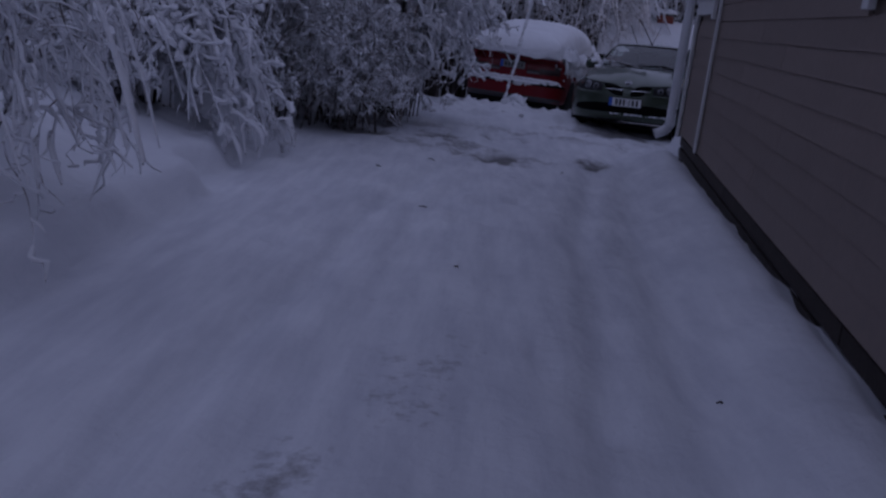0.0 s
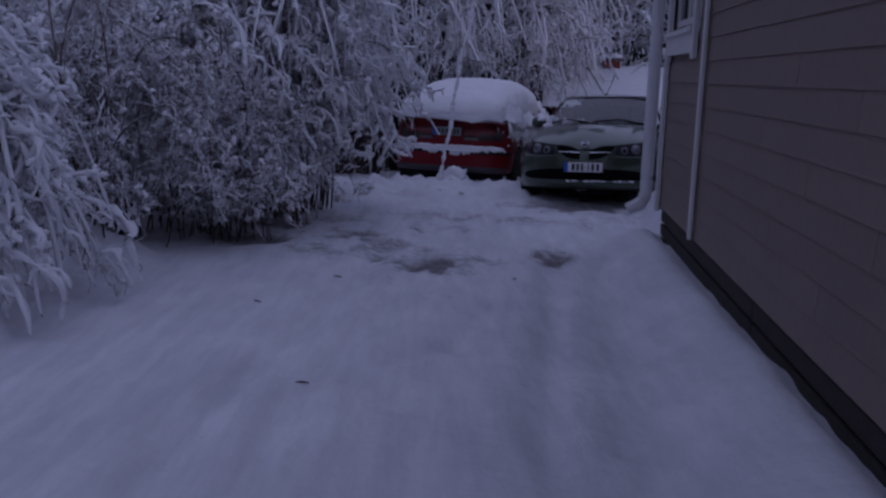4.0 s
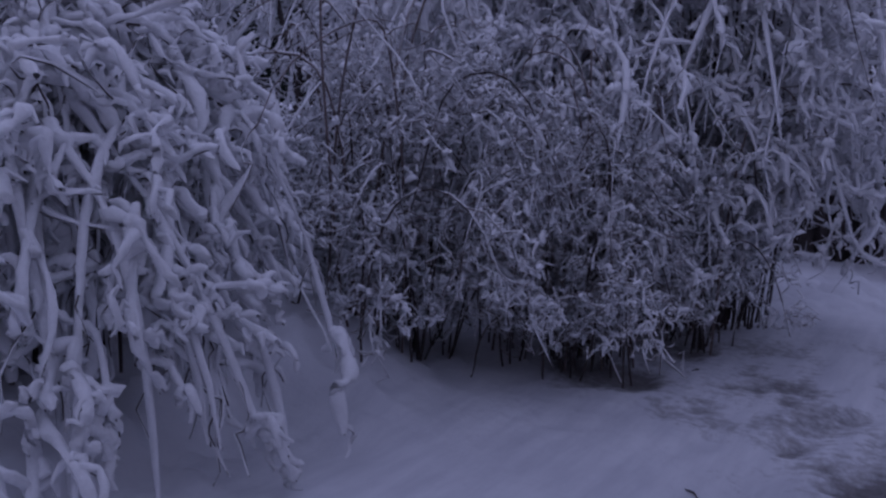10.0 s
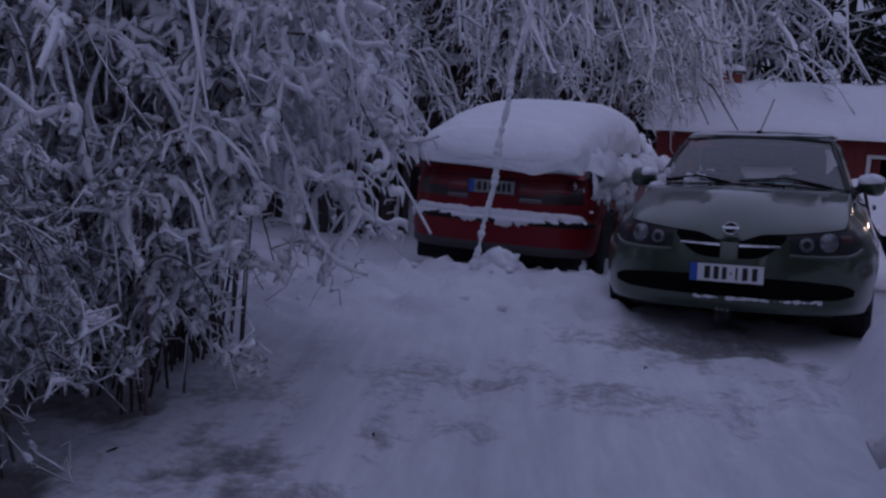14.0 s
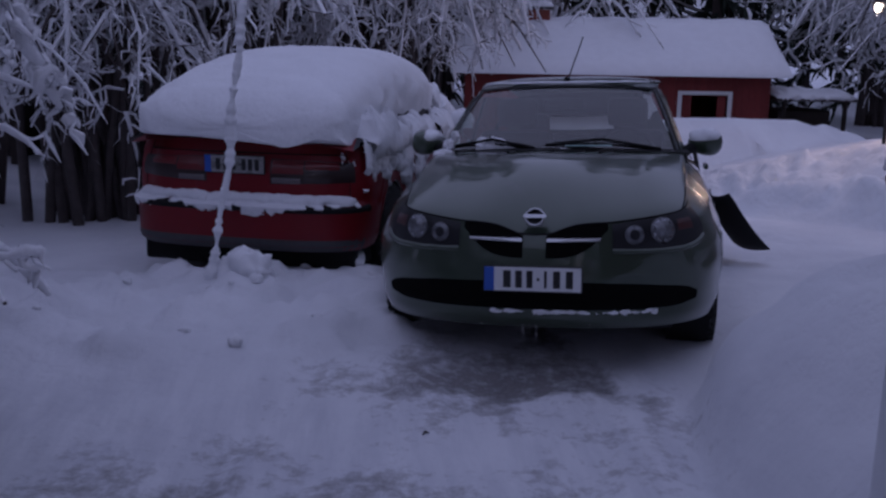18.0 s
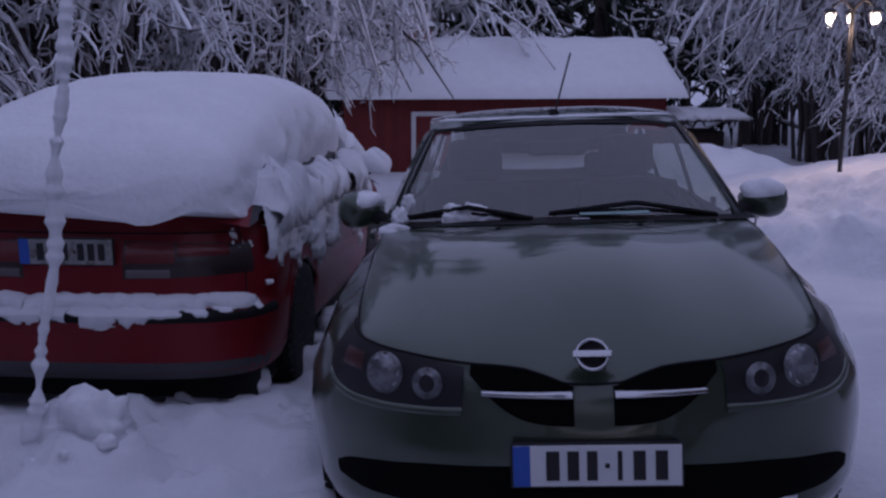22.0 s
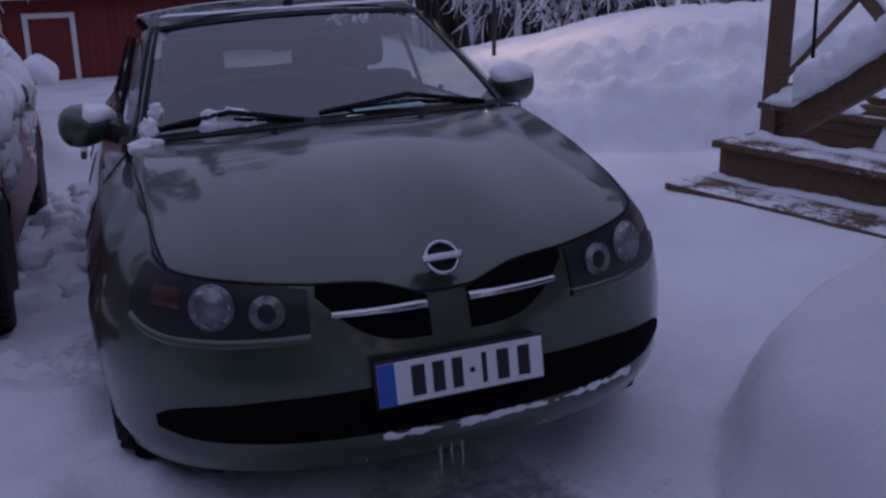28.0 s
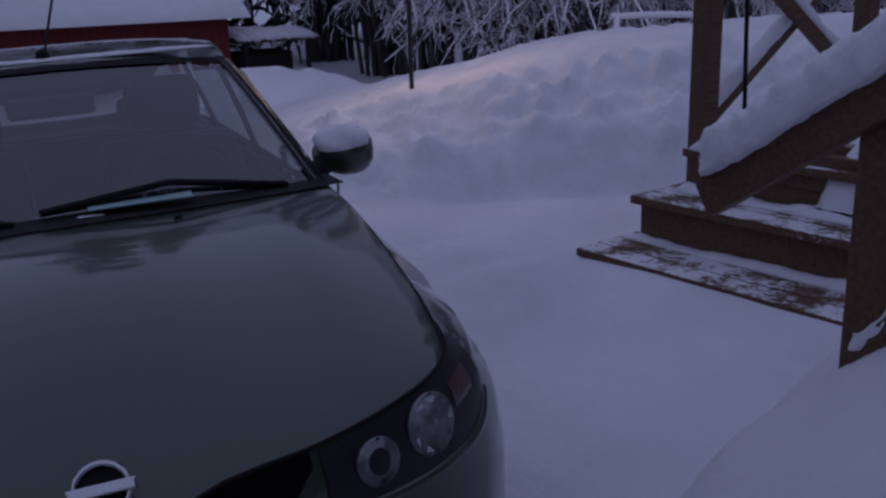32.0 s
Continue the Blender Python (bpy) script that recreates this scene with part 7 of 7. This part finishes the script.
snowy_tree((3.2, 31.0), 6.5, 3.0, 40, 43, 1.6, 9, 4, 1.3)
snowy_tree((-2.4, 19.0), 3.6, 2.4, 44, 33, 0.9, 10, 6, 0.7)
snowy_tree((-0.7, 18.2), 2.6, 1.5, 36, 44, 0.8, 10, 6, 0.5)
snowy_tree((6.4, 33.5), 5.5, 3.4, 34, 34, 1.9, 8, 4, 1.5)
snowy_tree((14.3, 29.5), 4.6, 2.5, 40, 35, 0.95, 9, 5, 0.9, dark=True)
snowy_tree((17.0, 27.6), 4.9, 2.8, 40, 36, 0.95, 9, 5, 0.9, dark=True)
snowy_tree((15.5, 33.5), 5.5, 3.2, 34, 37, 1.9, 8, 4, 1.4)
for k_, (x_, y_, h_) in enumerate(((12.6, 24.0, 2.3), (13.2, 22.8, 2.2), (14.8, 21.2, 2.4), (16.5, 19.5, 2.4), (13.4, 26.6, 3.6), (14.3, 24.8, 3.9), (16.4, 23.4, 3.6), (18.6, 21.6, 4.2), (20.6, 19.0, 4.0), (21.5, 16.0, 4.4))):
    snowy_tree((x_, y_), h_, 1.9, 40, 50 + k_, 0.70, 9, 5, 0.75, "bare bush frosted with snow at the wood's edge", True)
snowy_tree((20.5, 25.0), 4.6, 2.8, 36, 38, 1.6, 8, 4, 1.3)
snowy_tree((-6.5, 15.5), 4.0, 2.6, 34, 39, 1.4, 8, 4, 1.2)
snowy_tree((-10.5, 13.0), 4.4, 3.0, 30, 40, 1.8, 8, 4, 1.4)
snowy_tree((-9.0, 22.0), 5.0, 3.2, 30, 41, 1.9, 8, 4, 1.4)


# dark spruces that close the view
def spruce(height, seed):
    r = np.random.default_rng(seed)
    top = thing("spruce", "tall dark spruce with snow on its boughs", "tree")
    t = np.array([[(0, 0, -0.5), (0.03, 0, height * 0.5), (0, 0, height)]])
    raw("trunk", *tubes(t, np.array([[0.17, 0.11, 0.02]]), 8), M["bark"], top)
    n = 120
    z = height * (0.06 + 0.93 * np.sort(r.uniform(0, 1, n)) ** 0.9)
    a = r.uniform(0, 2 * math.pi, n)
    L = (0.28 + 1.0 * (1 - z / height)) * height * 0.155 * r.uniform(0.7, 1.2, n)
    s = np.linspace(0, 1, 4)[None]
    zz = z[:, None] - L[:, None] * (0.45 * s - 0.15 * s**2)
    B = np.stack([np.cos(a)[:, None] * L[:, None] * s, np.sin(a)[:, None] * L[:, None] * s, zz], -1)
    C = shoots(B, 9, 0.42, seed, 3, 0.12, 0.55, 0.55, -0.1, 0.2)
    v1 = tubes(B, taper(B, 0.07, 0.02), 3, 0, 0.6)
    v2 = tubes(C, taper(C, 0.11, 0.02), 3, 0, 0.7)
    raw("foliage", *join(v1, v2), M["spruce"], top, "dark green needles")["kind"] = "stuff"
    keep = r.uniform(size=len(C)) < 0.36
    v3 = tubes(B[:, 1:], lumpy(B[:, 1:], 0.07, 0.05, seed, 0.3), 3, 0.8, 0.6)
    v4 = tubes(C[keep], lumpy(C[keep], 0.07, 0.05, seed, 0.3), 3, 0.9, 0.6)
    raw("foliage_snow", *join(v3, v4), M["twig_snow"], top, "snow on the boughs")["kind"] = "stuff"
    return top


KINDS = [spruce(13.0, 61), spruce(10.5, 62), spruce(15.0, 63)]
spots = []
for row, (y0, step) in enumerate(((38.0, 3.1), (43.0, 3.4))):
    x = -34.0 + row * 1.3
    while x < 52:
        spots.append((x + rng.uniform(-0.9, 0.9), y0 + rng.uniform(-1.6, 1.6) - 0.012 * (x - 8) ** 2 * 0.6))
        x += step
spots += [(1.5 + i * 2.6 + rng.uniform(-0.6, 0.6), 34.0 + rng.uniform(-0.8, 1.5)) for i in range(6)]
spots += [(22.0 + rng.uniform(-1, 1), 12.0 + i * 3.2) for i in range(5)] + [(26.5, 10.0 + i * 4.0) for i in range(5)]
spots += [(-13.5 + rng.uniform(-1, 1), 4.0 + i * 3.3) for i in range(8)] + [(-18.0, 2.0 + i * 4.0) for i in range(7)]
spots += [(-12 + i * 6.1, -16.0 + rng.uniform(-2, 2)) for i in range(5)]
# unseen row behind the start, added to darken reflections in the green car
spots += [(-20 + i * 2.4 + rng.uniform(-0.7, 0.7), -11.0 + rng.uniform(-1.5, 1.5)) for i in range(17)]
for i, (x, y) in enumerate(spots):
    s = rng.uniform(0.85, 1.1) * (1.15 if 33 < y < 36 and 0 < x < 18 else 1.0)
    src = KINDS[i % 3]
    place = pose(x, y, gz(x, y), 0, 0, rng.uniform(0, 360)) @ Matrix.Diagonal((s, s, s * rng.uniform(0.95, 1.15), 1))
    if i < 3:
        src.matrix_world = pose(x, y, gz(x, y))
    else:
        one = copy_thing(src, place)
        one["group"] = "forest edge"

# ---- crumbs of bark and twig on the drive ----
for i, (x, y, ln) in enumerate(((1.50, 3.2, 0.05), (0.1, 9.1, 0.16), (-0.3, 8.2, 0.12), (0.6, 11.3, 0.07), (1.35, 9.1, 0.05), (0.2, 6.6, 0.10), (-0.4, 10.9, 0.10), (1.9, 12.6, 0.05), (0.5, 4.9, 0.05))):
    a = rng.uniform(0, 6.28)
    ln = ln * 0.6
    P = np.array([[(-ln / 2, 0, 0.006), (0, 0.01, 0.011), (ln / 2, 0, 0.006)]])
    ob = raw("fallen_twig", *tubes(P, np.array([[0.003, 0.005, 0.002]]), 5), M["grime"])
    ob.matrix_world = pose(x, y, gz(x, y), 0, 0, math.degrees(a))
    tagged(ob, "bit of dark twig lying on the snow", "twig", "litter on the drive")

# ---- siding boards of the house ----
for x0, x1, z in SIDING:
    part("siding_board", lap_board(x0, x1, z), M["siding"], wall_long)
